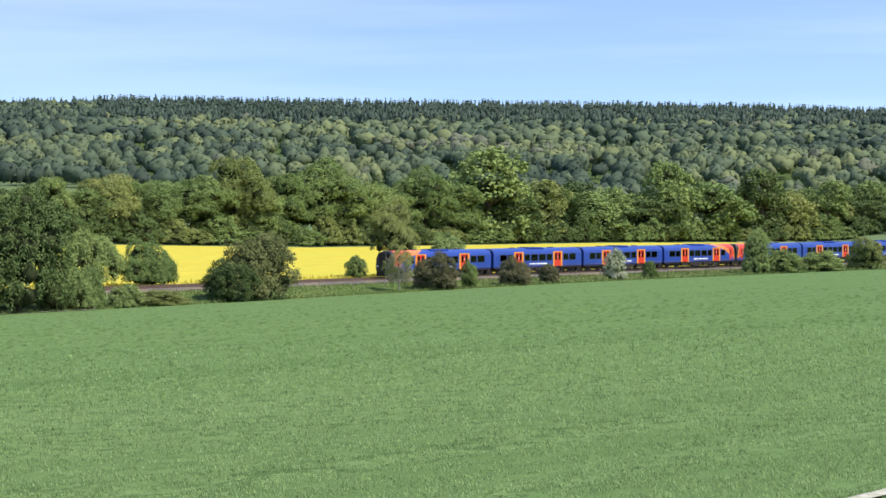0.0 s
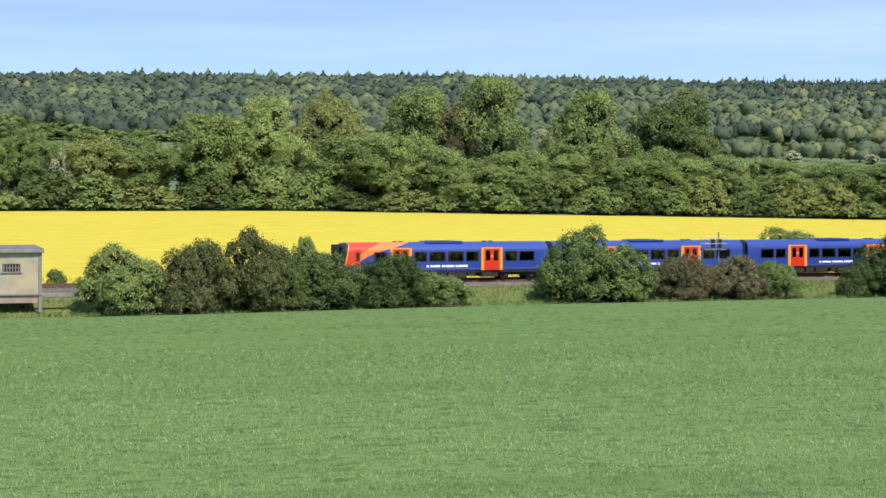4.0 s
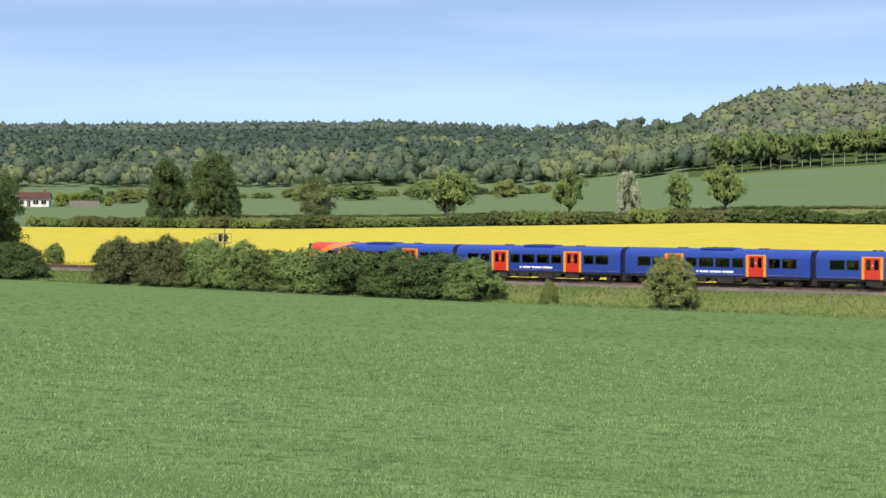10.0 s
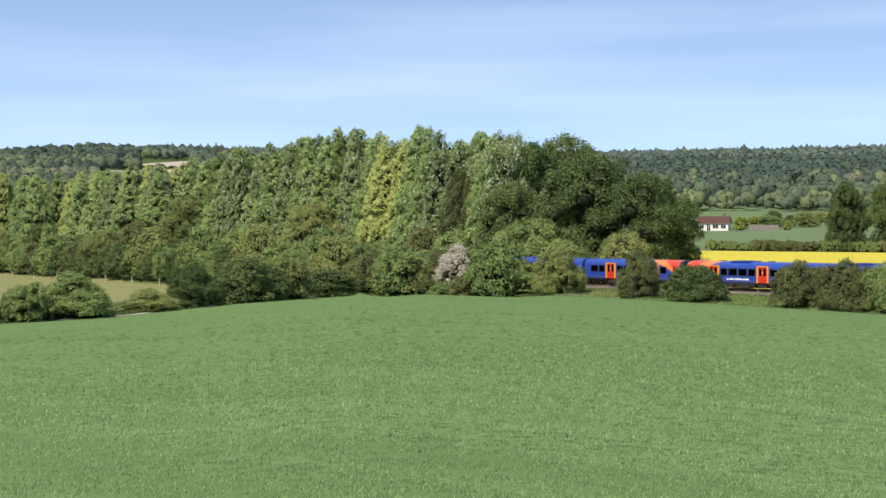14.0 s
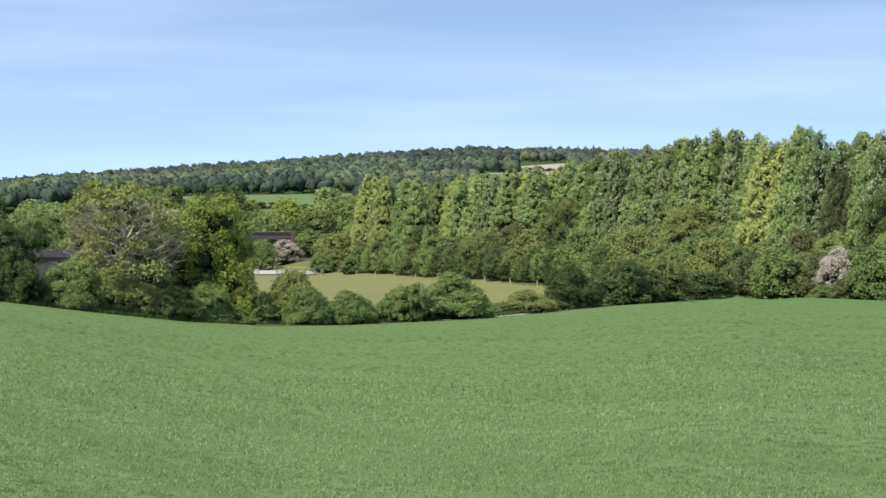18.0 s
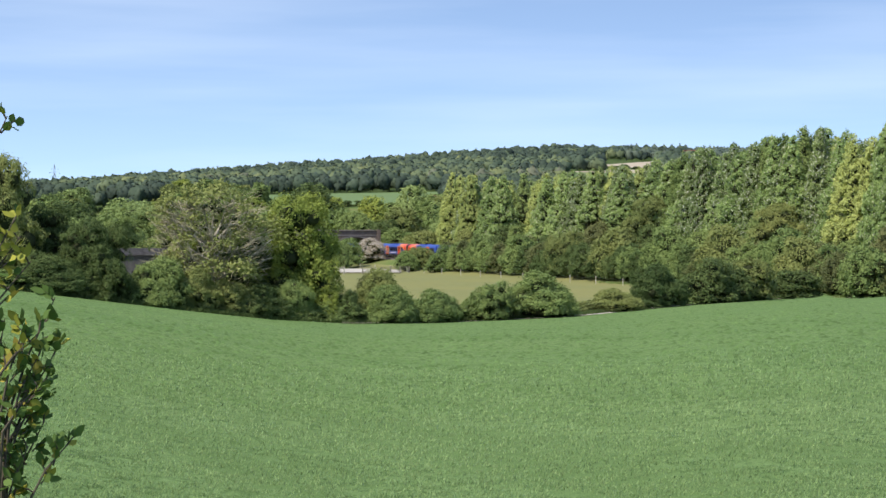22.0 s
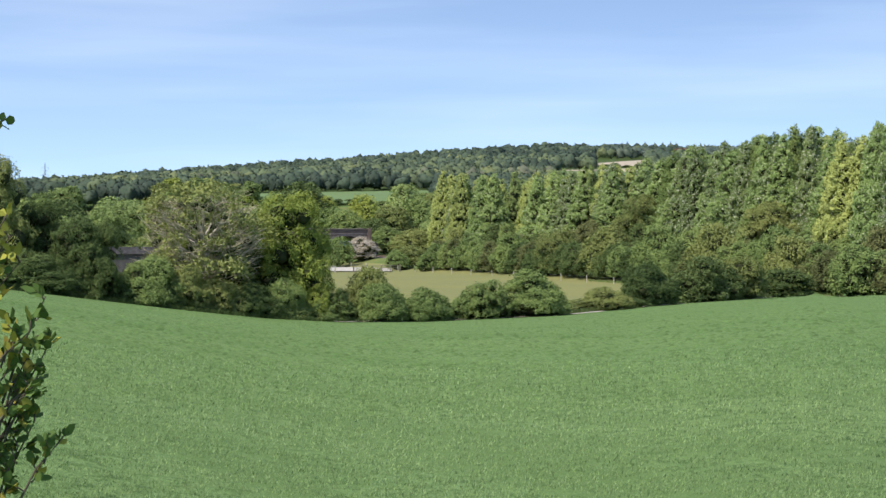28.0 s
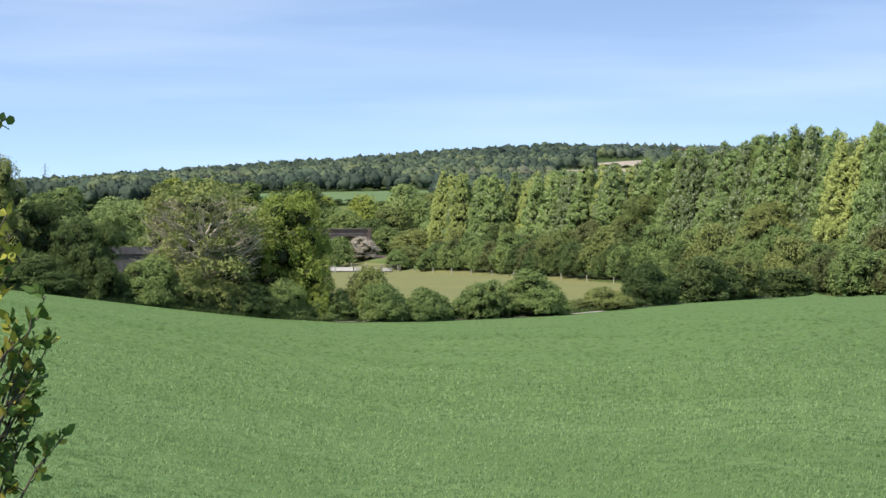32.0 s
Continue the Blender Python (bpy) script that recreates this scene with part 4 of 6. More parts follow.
# the plantation beyond the line
POP_B, POP_H = [49, 52.4, 54.3, 56.3, 58.7, 60.5, 62.9, 65.3, 68.8], [15.5, 19, 21.4, 22.6, 23.8, 22, 20.6, 18.8, 20]
for i in range(240):
    az = RNG.uniform(54.0, 68.9)
    row = RNG.uniform(0, 1) ** 1.6
    y0 = 187 + row * 45
    h = float(np.interp(az, POP_B, POP_H)) * RNG.uniform(0.92, 1.05)
    if az > 63.6 + RNG.normal(0, 0.5):
        tone = RNG.choice(["pale", "pale", "light"]) if row > 0.1 else RNG.choice(["pale", "poplar", "silver"])
    elif abs(az - 57.0) < 0.9 and row < 0.35:
        tone = RNG.choice(["pale", "poplar", "poplar"])
    elif row > 0.45 and az < 62.5:
        tone = RNG.choice(["green", "dark", "silver"])
    else:
        tone = RNG.choice(["poplar", "poplar", "silver", "silver", "green"])
    plant(-y0 * math.tan(radians(az)), y0, RNG.uniform(8.4, 11.2), h * 1.08, "poplar", tone, "in the plantation", "poplars in the plantation")
for az, y0, w, h, tone in ((50.2, 192, 12, 15, "dark"), (51.6, 190, 14, 18, "dark"), (53.3, 196, 14, 20, "dark"), (52.4, 206, 14, 20.5, "dark"), (49.4, 200, 10, 12, "dark"), (53.8, 186, 10, 14, "dark"), (50.8, 184, 7, 6, "green"), (53.2, 183, 10, 9, "green"), (54.0, 190, 10, 21.5, "silver"), (55.3, 186, 6, 16.5, "dun"), (59.5, 184, 9, 12, "olive"), (63.2, 184, 9, 13.5, "olive")):
    plant(-y0 * math.tan(radians(az)), y0, w, h, "oak", tone, "at the edge of the plantation")
x, low = -470.0, []
while x < -216:
    w = RNG.uniform(7, 11)
    low.append((x, 181.5 + RNG.uniform(-0.5, 1.0), w, RNG.uniform(4.2, 9.6), str(RNG.choice(["olive", "green", "dun", "dark", "dark"])), 6.0))
    x += w * 0.8
mass("plantation_scrub", "olive and green scrub below the plantation", "bushes", low)
x = -412.0
while x < -240:
    w = RNG.uniform(6, 10)
    plant(x, 159.0 + RNG.uniform(-0.5, 1.0), w, RNG.uniform(5.4, 7.0), "thicket", RNG.choice(["dark", "dark", "green", "dun", "dark"]), "beside the railway", "bushes beside the pasture", depth=6.0)
    x += w * 0.42

x = -300.0
while x < -214:
    w = RNG.uniform(6, 9)
    plant(x, 160.0 + RNG.uniform(-0.5, 1.0), w, RNG.uniform(5.4, 7.2) if x < -224 else RNG.uniform(3.8, 5.2), "thicket", RNG.choice(["dun", "green", "dark", "green"]), "beside the railway", "bushes beside the pasture", depth=6.0)
    x += w * 0.6
# the overgrown hedge along the hollow
az = 60.5
while az < 83.5:
    w = RNG.uniform(4.5, 8)
    r = edge_r(az) + RNG.uniform(3, 7)
    h = RNG.uniform(1.4, 2.6) if az < 72.2 else RNG.uniform(1.8, 3.6)
    plant(-r * math.sin(radians(az)), r * math.cos(radians(az)), w, h, "bush" if r < 230 else "thicket", RNG.choice(["green", "dark", "olive", "green"]), "in the hedge below the wheat field", "hedge bushes round the hollow")
    az += math.degrees(w * 0.6 / r)
az = 33.0
while az < 47.5:
    w = RNG.uniform(8, 12)
    x, y, _ = spot(az, 700 + RNG.uniform(-4, 4))
    plant(x, y, w, RNG.uniform(2.0, 4.5), "thicket", RNG.choice(["green", "dark", "olive"]), "between the far fields", "hedge between the far fields", depth=4.0)
    az += math.degrees(w * 0.85 / 700)

# trees round the bridge and the hollow to the west
for a0, a1, r0, r1, n, h0, h1 in ((68.9, 74.5, 640, 800, 16, 5.5, 8), (74.0, 84, 600, 860, 64, 8, 12), (79.5, 84, 255, 330, 6, 7, 10)):
    for i in range(n):
        az, r = RNG.uniform(a0, a1), RNG.uniform(r0, r1)
        x, y, _ = spot(az, r)
        if abs(y - 170.5) < 11:
            y += 22
        h = RNG.uniform(h0, h1)
        plant(x, y, h * RNG.uniform(0.9, 1.2), h, "tree", RNG.choice(["green", "dark", "olive", "green", "light", "yellow"]), "in the western hollow")

# ---- woods far off: uncounted crowns ----


CLEARINGS = [(-50, -27, 590, 770), (63.0, 64.55, 945, 1690), (64.55, 65.6, 945, 1308), (61.5, 62.6, 1690, 1850), (69.0, 74.8, 860, 1005), (9.5, 12.6, 780, 1150), (-34.2, -28, 855, 905), (46, 50, 540, 848)]


def dome(detail):
    """Directions and faces of a finely divided ball without its underside."""
    bm = bmesh.new()
    bmesh.ops.create_icosphere(bm, subdivisions=detail, radius=1.0)
    bmesh.ops.delete(bm, geom=[v for v in bm.verts if v.co.z < -0.62], context="VERTS")
    bm.verts.index_update()
    out = np.array([v.co.normalized()[:] for v in bm.verts]), np.array([[v.index for v in f.verts] for f in bm.faces])
    bm.free()
    return out


DOMES = dome(2), dome(1)


def far_wood(name, label, regions, tones, pointed=False, sprays_each=52, fine=1060):
    """Crowns of a distant wood, each a pile of leafy bosses with loose sprays on it, in one mesh; like stands by like."""
    verts, faces, tone_of, total = [], [], [], 0
    for a0, a1, r0, r1, n, h0, h1, lean in regions:
        az = np.radians(RNG.uniform(a0, a1, n))
        r = np.sqrt(RNG.uniform(r0 ** 2, r1 ** 2, n))
        for c0, c1, q0, q1 in CLEARINGS:
            keep = ~((az > math.radians(c0)) & (az < math.radians(c1)) & (r > q0) & (r < q1))
            az, r = az[keep], r[keep]
        keep = r * np.cos(az) > np.where(az < 0, 350, 150)
        az, r = az[keep], r[keep]
        n = len(az)
        x, y = -r * np.sin(az), r * np.cos(az)
        h = RNG.uniform(h0, h1, n)
        w = h * (RNG.uniform(0.17, 0.24, n) if pointed else RNG.uniform(0.4, 0.58, n))
        base = np.stack([x, y, ground(x, y)], 1)
        stand = np.array([noise.noise(Vector((px / 95, py / 95, 2.7))) for px, py in zip(x, y)])
        tone = np.clip(np.floor(lean + stand * 3.6 + RNG.normal(0, 0.7, n)), 0, len(tones) - 1).astype(int)
        size = np.stack([w, w, h * (0.48 if pointed else 0.56)], 1)
        cen = base + np.stack([0 * h, 0 * h, h * (0.45 if pointed else 0.36)], 1)
        dirs, tri = DOMES[0 if r1 < fine else 1]
        if pointed:
            # tiers of drooping boughs that narrow to a tip
            k = 0.5 * (dirs[:, 2] + 1)
            flare = (1.12 - 0.98 * k) / np.maximum(np.sqrt(1 - dirs[:, 2] ** 2), 0.25)
            p = dirs[None] * np.stack([flare, flare, np.ones(len(dirs))], 1)[None] * RNG.uniform(0.7, 1.15, (n, len(dirs), 1))
            p[..., 2] = dirs[None, :, 2]
        else:
            m = 13
            boss = RNG.normal(size=(n, m, 3))
            boss[..., 2] = np.abs(boss[..., 2]) * 1.2 - 0.4
            boss *= RNG.uniform(0.45, 0.68, (n, m, 1)) / np.linalg.norm(boss, axis=2, keepdims=True)
            br = RNG.uniform(0.28, 0.44, (n, m, 1))
            along = np.einsum("nmk,vk->nmv", boss, dirs)
            under = br ** 2 - (boss ** 2).sum(2, keepdims=True) + along ** 2
            reach = np.where((under > 0) & (along > 0), along + np.sqrt(np.maximum(under, 0)), 0.45).max(1)
            p = dirs[None] * (reach * RNG.uniform(0.76, 1.1, reach.shape))[..., None]
        v = (cen[:, None, :] + p * size[:, None, :]).reshape(-1, 3)
        verts.append(v)
        faces.append((tri[None] + len(dirs) * np.arange(n)[:, None, None]).reshape(-1, 3) + total)
        tone_of.append(np.repeat(tone, len(tri)))
        total += len(v)
        k = sprays_each * 3 if r1 < 1060 else sprays_each
        pick = RNG.integers(0, len(dirs), (n, k))
        q = np.take_along_axis(p, pick[..., None], 1)
        nrm = dirs[pick] + (0, 0, 0.2) + RNG.normal(scale=0.26, size=q.shape)
        nrm /= np.linalg.norm(nrm, axis=2, keepdims=True)
        t1 = np.cross(nrm, RNG.normal(size=nrm.shape))
        t1 /= np.linalg.norm(t1, axis=2, keepdims=True)
        t2 = np.cross(nrm, t1)
        q = cen[:, None, :] + q * size[:, None, :] * RNG.uniform(0.97, 1.03, (n, k, 1))
        s = h[:, None, None] * RNG.uniform(0.04, 0.08, (n, k, 1)) * (0.9 if r1 < 1060 else 1.15)
        v = np.stack([q - t1 * s, q + t1 * s * 0.55 + t2 * s * 0.85, q + t1 * s * 0.55 - t2 * s * 0.85], 2).reshape(-1, 3)
        verts.append(v)
        faces.append(np.arange(len(v)).reshape(-1, 3) + total)
        tone_of.append(np.repeat(tone, k))
        total += len(v)
    corners = np.concatenate(faces).astype(np.int32).ravel()
    me = bpy.data.meshes.new(name)
    me.vertices.add(total)
    me.vertices.foreach_set("co", np.concatenate(verts).astype(np.float32).ravel())
    me.loops.add(len(corners))
    me.loops.foreach_set("vertex_index", corners)
    me.polygons.add(len(corners) // 3)
    me.polygons.foreach_set("loop_start", np.arange(0, len(corners), 3, dtype=np.int32))
    me.polygons.foreach_set("loop_total", np.full(len(corners) // 3, 3, np.int32))
    for m in tones:
        me.materials.append(m)
    me.polygons.foreach_set("material_index", np.concatenate(tone_of).astype(np.int32))
    me.update(calc_edges=True)
    return tagged(new(name, me), label, "woodland", kind="stuff")


far_wood("hillside_wood", "mixed broadleaf woodland covering the far hillside", [
    (-66, -17, 600, 855, 760, 7, 12, 3.2), (-66, -5.2, 855, 1055, 1500, 9, 13, 2.8), (-66, -5.2, 1055, 1400, 2300, 11, 16, 2.4), (-66, -40, 1400, 1700, 260, 13, 17, 1.6),
    (-40, -5.0, 1400, 1960, 1900, 13, 18, 1.8)], WOOD_TONES)
far_wood("hilltop_wood", "broadleaf woodland on the rounded hill", [
    (13.5, 29, 815, 950, 420, 10, 14, 4.2), (13.5, 29, 950, 1350, 1150, 10, 16, 3.5), (28.3, 31.2, 830, 1055, 150, 9, 13, 3.4), (9, 13.5, 1160, 1330, 170, 10, 14, 2.4), (-5, 13, 1000, 1330, 200, 8, 11, 2.4)], WOOD_TONES)
far_wood("western_wood", "dark broadleaf woodland on the western hills", [
    (29, 60, 868, 900, 330, 5, 11, 4.6), (29, 60, 895, 1055, 540, 9, 14, 3.2), (29, 62, 1060, 1300, 300, 10, 14, 2.2), (60, 62, 860, 1055, 90, 9, 14, 2.4),
    (62, 84, 870, 1055, 900, 9, 12.5, 2.4), (62, 84, 1055, 1399, 1200, 9.5, 13, 2.0), (62, 84, 1399, 2000, 1300, 10.5, 13.5, 1.4)], WOOD_TONES, fine=2100)
far_wood("fir_wood", "dark fir plantation below the skyline", [(-66, -40, 1330, 1930, 2600, 15, 18, 1.0), (-46, -30, 1250, 1900, 500, 13, 18, 0.9)], FIR_TONES, True, 26)
far_wood("pine_wood", "dark even-topped pine wood before the western ridge", [(32, 60, 1060, 1600, 2300, 11, 13.5, 0.9)], FIR_TONES + WOOD_TONES[1:2])
# its haze is only in the leaf colours
far_wood("ridge_wood", "blue-green woodland along the farthest ridge, haze mixed into its colour", [(29, 64, 1600, 2350, 2000, 11, 13.5, 1.2)], RIDGE_TONES)
for r0, h0, h1 in ((668, 8.5, 12), (686, 12.5, 15.5)):
    az = 11.9 if r0 < 675 else 12.2
    while az < 20.0:
        w = RNG.uniform(8.5, 13)
        x, y, _ = spot(az, r0 + RNG.uniform(-3, 3) + (az - 12) * 1.5)
        plant(x, y, w, RNG.uniform(h0, h1), "thicket", RNG.choice(["light", "light", "green", "yellow"]), "in the copse on the far field", "trees of the field copse")
        az += math.degrees(w * 0.62 / r0)
az, low = -16.5, []
while az < -5.0:
    for r in (662, 856):
        if r > 800 or RNG.uniform(0, 1) < 0.45:
            x, y, _ = spot(az + RNG.uniform(-0.2, 0.2), r + RNG.uniform(-5, 5))
            low.append((x, y, RNG.uniform(9, 15), RNG.uniform(3.0, 7.5) if r > 800 else RNG.uniform(2.0, 4.5), str(RNG.choice(["green", "light", "olive", "dark"])), 6.0))
    az += 0.5
mass("slope_hedge", "overgrown hedges between the fields below the hillside wood", "hedge", low, "far_thicket")
az, low = -7.0, []
while az < 13:
    w = RNG.uniform(10, 16)
    x, y, _ = spot(az, 808)
    low.append((x, y, w, RNG.uniform(0.9, 1.3) * float(np.interp(az, [-7, -2, 2, 9, 13], [5.2, 7.2, 10, 10.5, 8])), str(RNG.choice(["dark", "green", "olive", "green"])), 6.0))
    az += math.degrees(w * 0.6 / 808)
mass("far_hedge", "overgrown hedge along the top of the far field", "hedge", low, "far_thicket")

az = 18.5
while az < 29.0:
    x, y, _ = spot(az, 806 + RNG.uniform(-3, 4))
    plant(x, y, RNG.uniform(5.5, 8), RNG.uniform(11, 14), "edge", RNG.choice(["light", "green", "green", "olive"]), "along the edge of the hill wood", "trees along the wood edge")
    az += RNG.uniform(0.18, 0.36)

# ---- the railway ----
NEAR_Y, FAR_Y = 168.8, 172.2
STEEL = material("rail_steel", (0.16, 0.11, 0.085), 0.6, 0.4, second=(0.09, 0.065, 0.05), scale=4.0)
CONCRETE = material("weathered_concrete", (0.36, 0.33, 0.27), 0.9, second=(0.25, 0.23, 0.19), scale=2.0, bump=0.2, third=(0.42, 0.37, 0.28), scale3=0.7)
bm = bmesh.new()
for x in range(-1100, 620, 20):
    prof = [(165.7, -0.46), (166.6, -0.2), (174.4, -0.2), (175.3, -0.46)]
    a = [bm.verts.new((x, y, z)) for y, z in prof]
    b = [bm.verts.new((x + 20, y, z)) for y, z in prof]
    for k in range(3):
        bm.faces.new((a[k], b[k], b[k + 1], a[k + 1]))
tagged(part("ballast_bed", bm, BALLAST), "grey-brown stone ballast bed of a double track", "ballast", kind="structure")
for y0, words in ((NEAR_Y, "near"), (FAR_Y, "far")):
    tr = thing("railway_track", "rusty steel rails on concrete sleepers with a conductor rail", "track", (0, y0, 0), "tracks of the line", "structure")
    for dy in (-0.75, 0.75):
        part("rail", box(-1100, 620, dy - 0.035, dy + 0.035, -0.16, 0.0), STEEL, tr)
    dy = 1.16 if y0 == NEAR_Y else -1.16
    part("conductor_rail", box(-1100, 620, dy - 0.04, dy + 0.04, -0.12, 0.07), STEEL, tr)
    me = quads_mesh("sleepers", np.array([[(x, -1.25, -0.155), (x + 0.26, -1.25, -0.155), (x + 0.26, 1.25, -0.155), (x, 1.25, -0.155)] for x in np.arange(-700, 500, 0.65)]))
    tagged(part_mesh("sleepers", me, CONCRETE, tr), kind="stuff")

# ---- the wheat near the viewpoint, blade by blade, and rough grass by the line ----


def blades(name, label, mat, pts, height, width, per, category, bend=(0.05, 0.55), wind=2.0):
    """Tufts of tapering blades at the given places (x, y), in one mesh."""
    x, y = pts
    n = len(x)
    z = ground(x, y)
    out = []
    for k in range(per):
        a = RNG.uniform(0, math.tau, n)
        h = height * RNG.uniform(0.6, 1.15, n)
        lean = h * RNG.uniform(*bend, n)
        w = width * RNG.uniform(0.6, 1.3, n)
        ox, oy = x + RNG.uniform(-0.05, 0.05, n), y + RNG.uniform(-0.05, 0.05, n)
        b = RNG.normal(1.4, wind, n)
        p0 = np.stack([ox - w * np.cos(a), oy - w * np.sin(a), z], 1)
        p1 = np.stack([ox + w * np.cos(a), oy + w * np.sin(a), z], 1)
        p2 = np.stack([ox + lean * np.cos(b), oy + lean * np.sin(b), z + h], 1)
        out.append(np.stack([p0, p1, p2], 1))
    me = quads_mesh(name, np.concatenate(out), 3)
    me.materials.append(mat)
    return tagged(new(name, me), label, category, kind="stuff")


TUFT = material("wheat_tuft_leaf", (0.112, 0.186, 0.066), 0.85, second=(0.075, 0.135, 0.045), scale=0.32, stretch=(0.05, 1.0, 1.0), mix=0.7, island=0.26, spec=0.02)
BLADE = leafy("wheat_blades", (0.262, 0.365, 0.158), (0.17, 0.255, 0.1), island=0.45, per_object=0.0, through_light=0.34, scale=0.7, stretch=(0.22, 0.85, 1))


def sown(n, near, far_limit, power=1.0):
    """Places in the sown field, thinning out with distance."""
    az = RNG.uniform(-66, 86, n)
    lim = np.interp(az, np.arange(-66, 87, 1.0), [edge_r(a) for a in np.arange(-66, 87, 1.0)]) - 0.5
    lim = np.minimum(lim, far_limit)
    r = 1 / (1 / lim + RNG.uniform(0, 1, n) ** power * (1 / near - 1 / lim))
    az = np.radians(az)
    return -r * np.sin(az), r * np.cos(az), r


x, y, r = sown(560000, 13.5, 58.0, 0.8)
gap = np.array([noise.noise(Vector((px * 2.2, py * 2.2, 7.0))) for px, py in zip(x, y)])
keep = gap < 0.24 + RNG.uniform(-0.08, 0.12, len(x))
blades("wheat_blades", "young green wheat blades", BLADE, (x[keep], y[keep]), np.clip(0.0016 * r[keep], 0.028, 0.075), np.clip(0.00024 * r[keep], 0.0034, 0.011), 1, "wheat", (0.2, 1.0), 1.6)
# tufts: low peaked clumps of leaf, each with its own green
x, y, r = sown(60000, 30.0, 900.0, 1.1)
z = ground(x, y)
rad = np.clip(0.0017 * r, 0.035, 0.16) * RNG.uniform(0.6, 1.4, len(x))
tall = rad * RNG.uniform(0.28, 0.5, len(x))
turn = RNG.uniform(0, math.tau, len(x))
foot = [np.stack([x + rad * np.cos(turn + k * math.tau / 4), y + rad * np.sin(turn + k * math.tau / 4), z - 0.01], 1) for k in range(4)]
peak = np.stack([x, y, z + tall], 1)
tv = np.stack(foot + [peak], 1).reshape(-1, 3)
i0 = np.arange(len(x))[:, None] * 5
tf = np.concatenate([np.concatenate([i0 + k, i0 + (k + 1) % 4, i0 + 4], 1) for k in range(4)], 0).astype(np.int32)
me = bpy.data.meshes.new("wheat_tufts")
me.vertices.add(len(tv))
me.vertices.foreach_set("co", tv.astype(np.float32).ravel())
me.loops.add(tf.size)
me.loops.foreach_set("vertex_index", tf.ravel())
me.polygons.add(len(tf))
me.polygons.foreach_set("loop_start", np.arange(0, tf.size, 3, dtype=np.int32))
me.polygons.foreach_set("loop_total", np.full(len(tf), 3, np.int32))
me.materials.append(TUFT)
me.update(calc_edges=True)
tagged(new("wheat_tufts", me), "low tufts of young green wheat", "wheat", kind="stuff")

TALL = leafy("verge_grass", (0.125, 0.172, 0.055), (0.085, 0.13, 0.04), island=0.25, per_object=0.0)
n = 80000
x = RNG.uniform(-320, 330, n)
y = 156.2 + RNG.uniform(0, 1, n) ** 0.8 * 8.8
blades("verge_grass", "uncut grass and weeds between field and line", TALL, (x, y), 0.3 * RNG.uniform(0.4, 1.3, n), 0.02, 2, "grass", (0.2, 1.0))
n = 12000
x = RNG.uniform(-330, 330, n)
blades("bramble_edge", "rank nettles and cow parsley at the field edge", LEAF["green"], (x, 156.6 + RNG.normal(0, 0.6, n)), 0.42 * RNG.uniform(0.5, 1.3, n), 0.045, 3, "weeds", (0.2, 0.9))
n = 26000
az = RNG.uniform(58.6, 84, n)
er = np.array([edge_r(a) for a in az]) + RNG.uniform(0, 4, n)
blades("hedge_bottom", "rank grass and weeds along the hedge bottom", LEAF["dark"], (-er * np.sin(np.radians(az)), er * np.cos(np.radians(az))), 0.42 * RNG.uniform(0.4, 1.4, n), 0.05, 3, "weeds", (0.3, 1.1))
# ragged near edge of the flowering rape
n = 9000
x = RNG.uniform(-330, 480, n)
y = 180.3 + RNG.uniform(0, 1, n) ** 2 * 6
blades("rape_edge", "yellow flowering rape plants at the field edge", RAPE, (x, y), 0.4, 0.06, 3, "rape")


def patch(name, label, mat, az0, az1, r0, r1, lift=0.05, wobble=0.0, cat="field", ends=None):
    """A field lying on the slope between two bearings and two distances."""
    na, nr = 24, 8
    q0, q1 = ends or (r0, r1)
    v = []
    for i in range(na + 1):
        for j in range(nr + 1):
            a = az0 + (az1 - az0) * i / na
            u = i / na
            lo, hi = r0 + (q0 - r0) * u, r1 + (q1 - r1) * u
            rr = lo + (hi - lo) * j / nr + (wobble * noise.noise(Vector((i * 0.35, j, 3.1))) if j in (0, nr) else 0)
            x, y, z = spot(a, rr)
            v.append((x, y, z + lift))
    f = [(i * (nr + 1) + j, i * (nr + 1) + j + 1, (i + 1) * (nr + 1) + j + 1, (i + 1) * (nr + 1) + j) for i in range(na) for j in range(nr)]
    me = mesh_from(name, v, f)
    me.flip_normals()
    me.shade_smooth()
    me.materials.append(mat)
    return tagged(new(name, me), label, cat, kind="structure")


LANE = material("lane_grass", (0.185, 0.21, 0.08), 0.85, second=(0.13, 0.155, 0.056), scale=0.5, bump=0.4, third=(0.19, 0.195, 0.08), scale3=0.06, spec=0.03)
v = []
for i in range(101):
    px = -350 + 4.1 * i
    v += [(px, py, float(ground(px, py)) + 0.12) for py in (312.5, 330, 347, 364)]
me = mesh_from("lane_verge", v, [(4 * i + k, 4 * i + 4 + k, 4 * i + 5 + k, 4 * i + 1 + k) for i in range(100) for k in range(3)])
me.materials.append(LANE)
tagged(new("lane_verge", me), "strip of olive grass along the lane between two hedges", "grass verge", kind="structure")
n = 26000
x = RNG.uniform(-350, 55, n)
blades("lane_grass", "long olive grass along the lane", LANE, (x, RNG.uniform(313, 364, n)), 0.45, 0.09, 2, "grass")
TAN = material("tilled_chalk_field", (0.4, 0.345, 0.27), 0.95, second=(0.34, 0.295, 0.225), scale=0.05)
BRIGHT = material("far_pasture", (0.115, 0.18, 0.065), 0.9, second=(0.1, 0.16, 0.06), scale=0.05)
patch("tilled_field", "pale bare chalky field on the far hill", TAN, 63.1, 65.5, 1295, 1400, 0.6, ends=(1290, 1302))
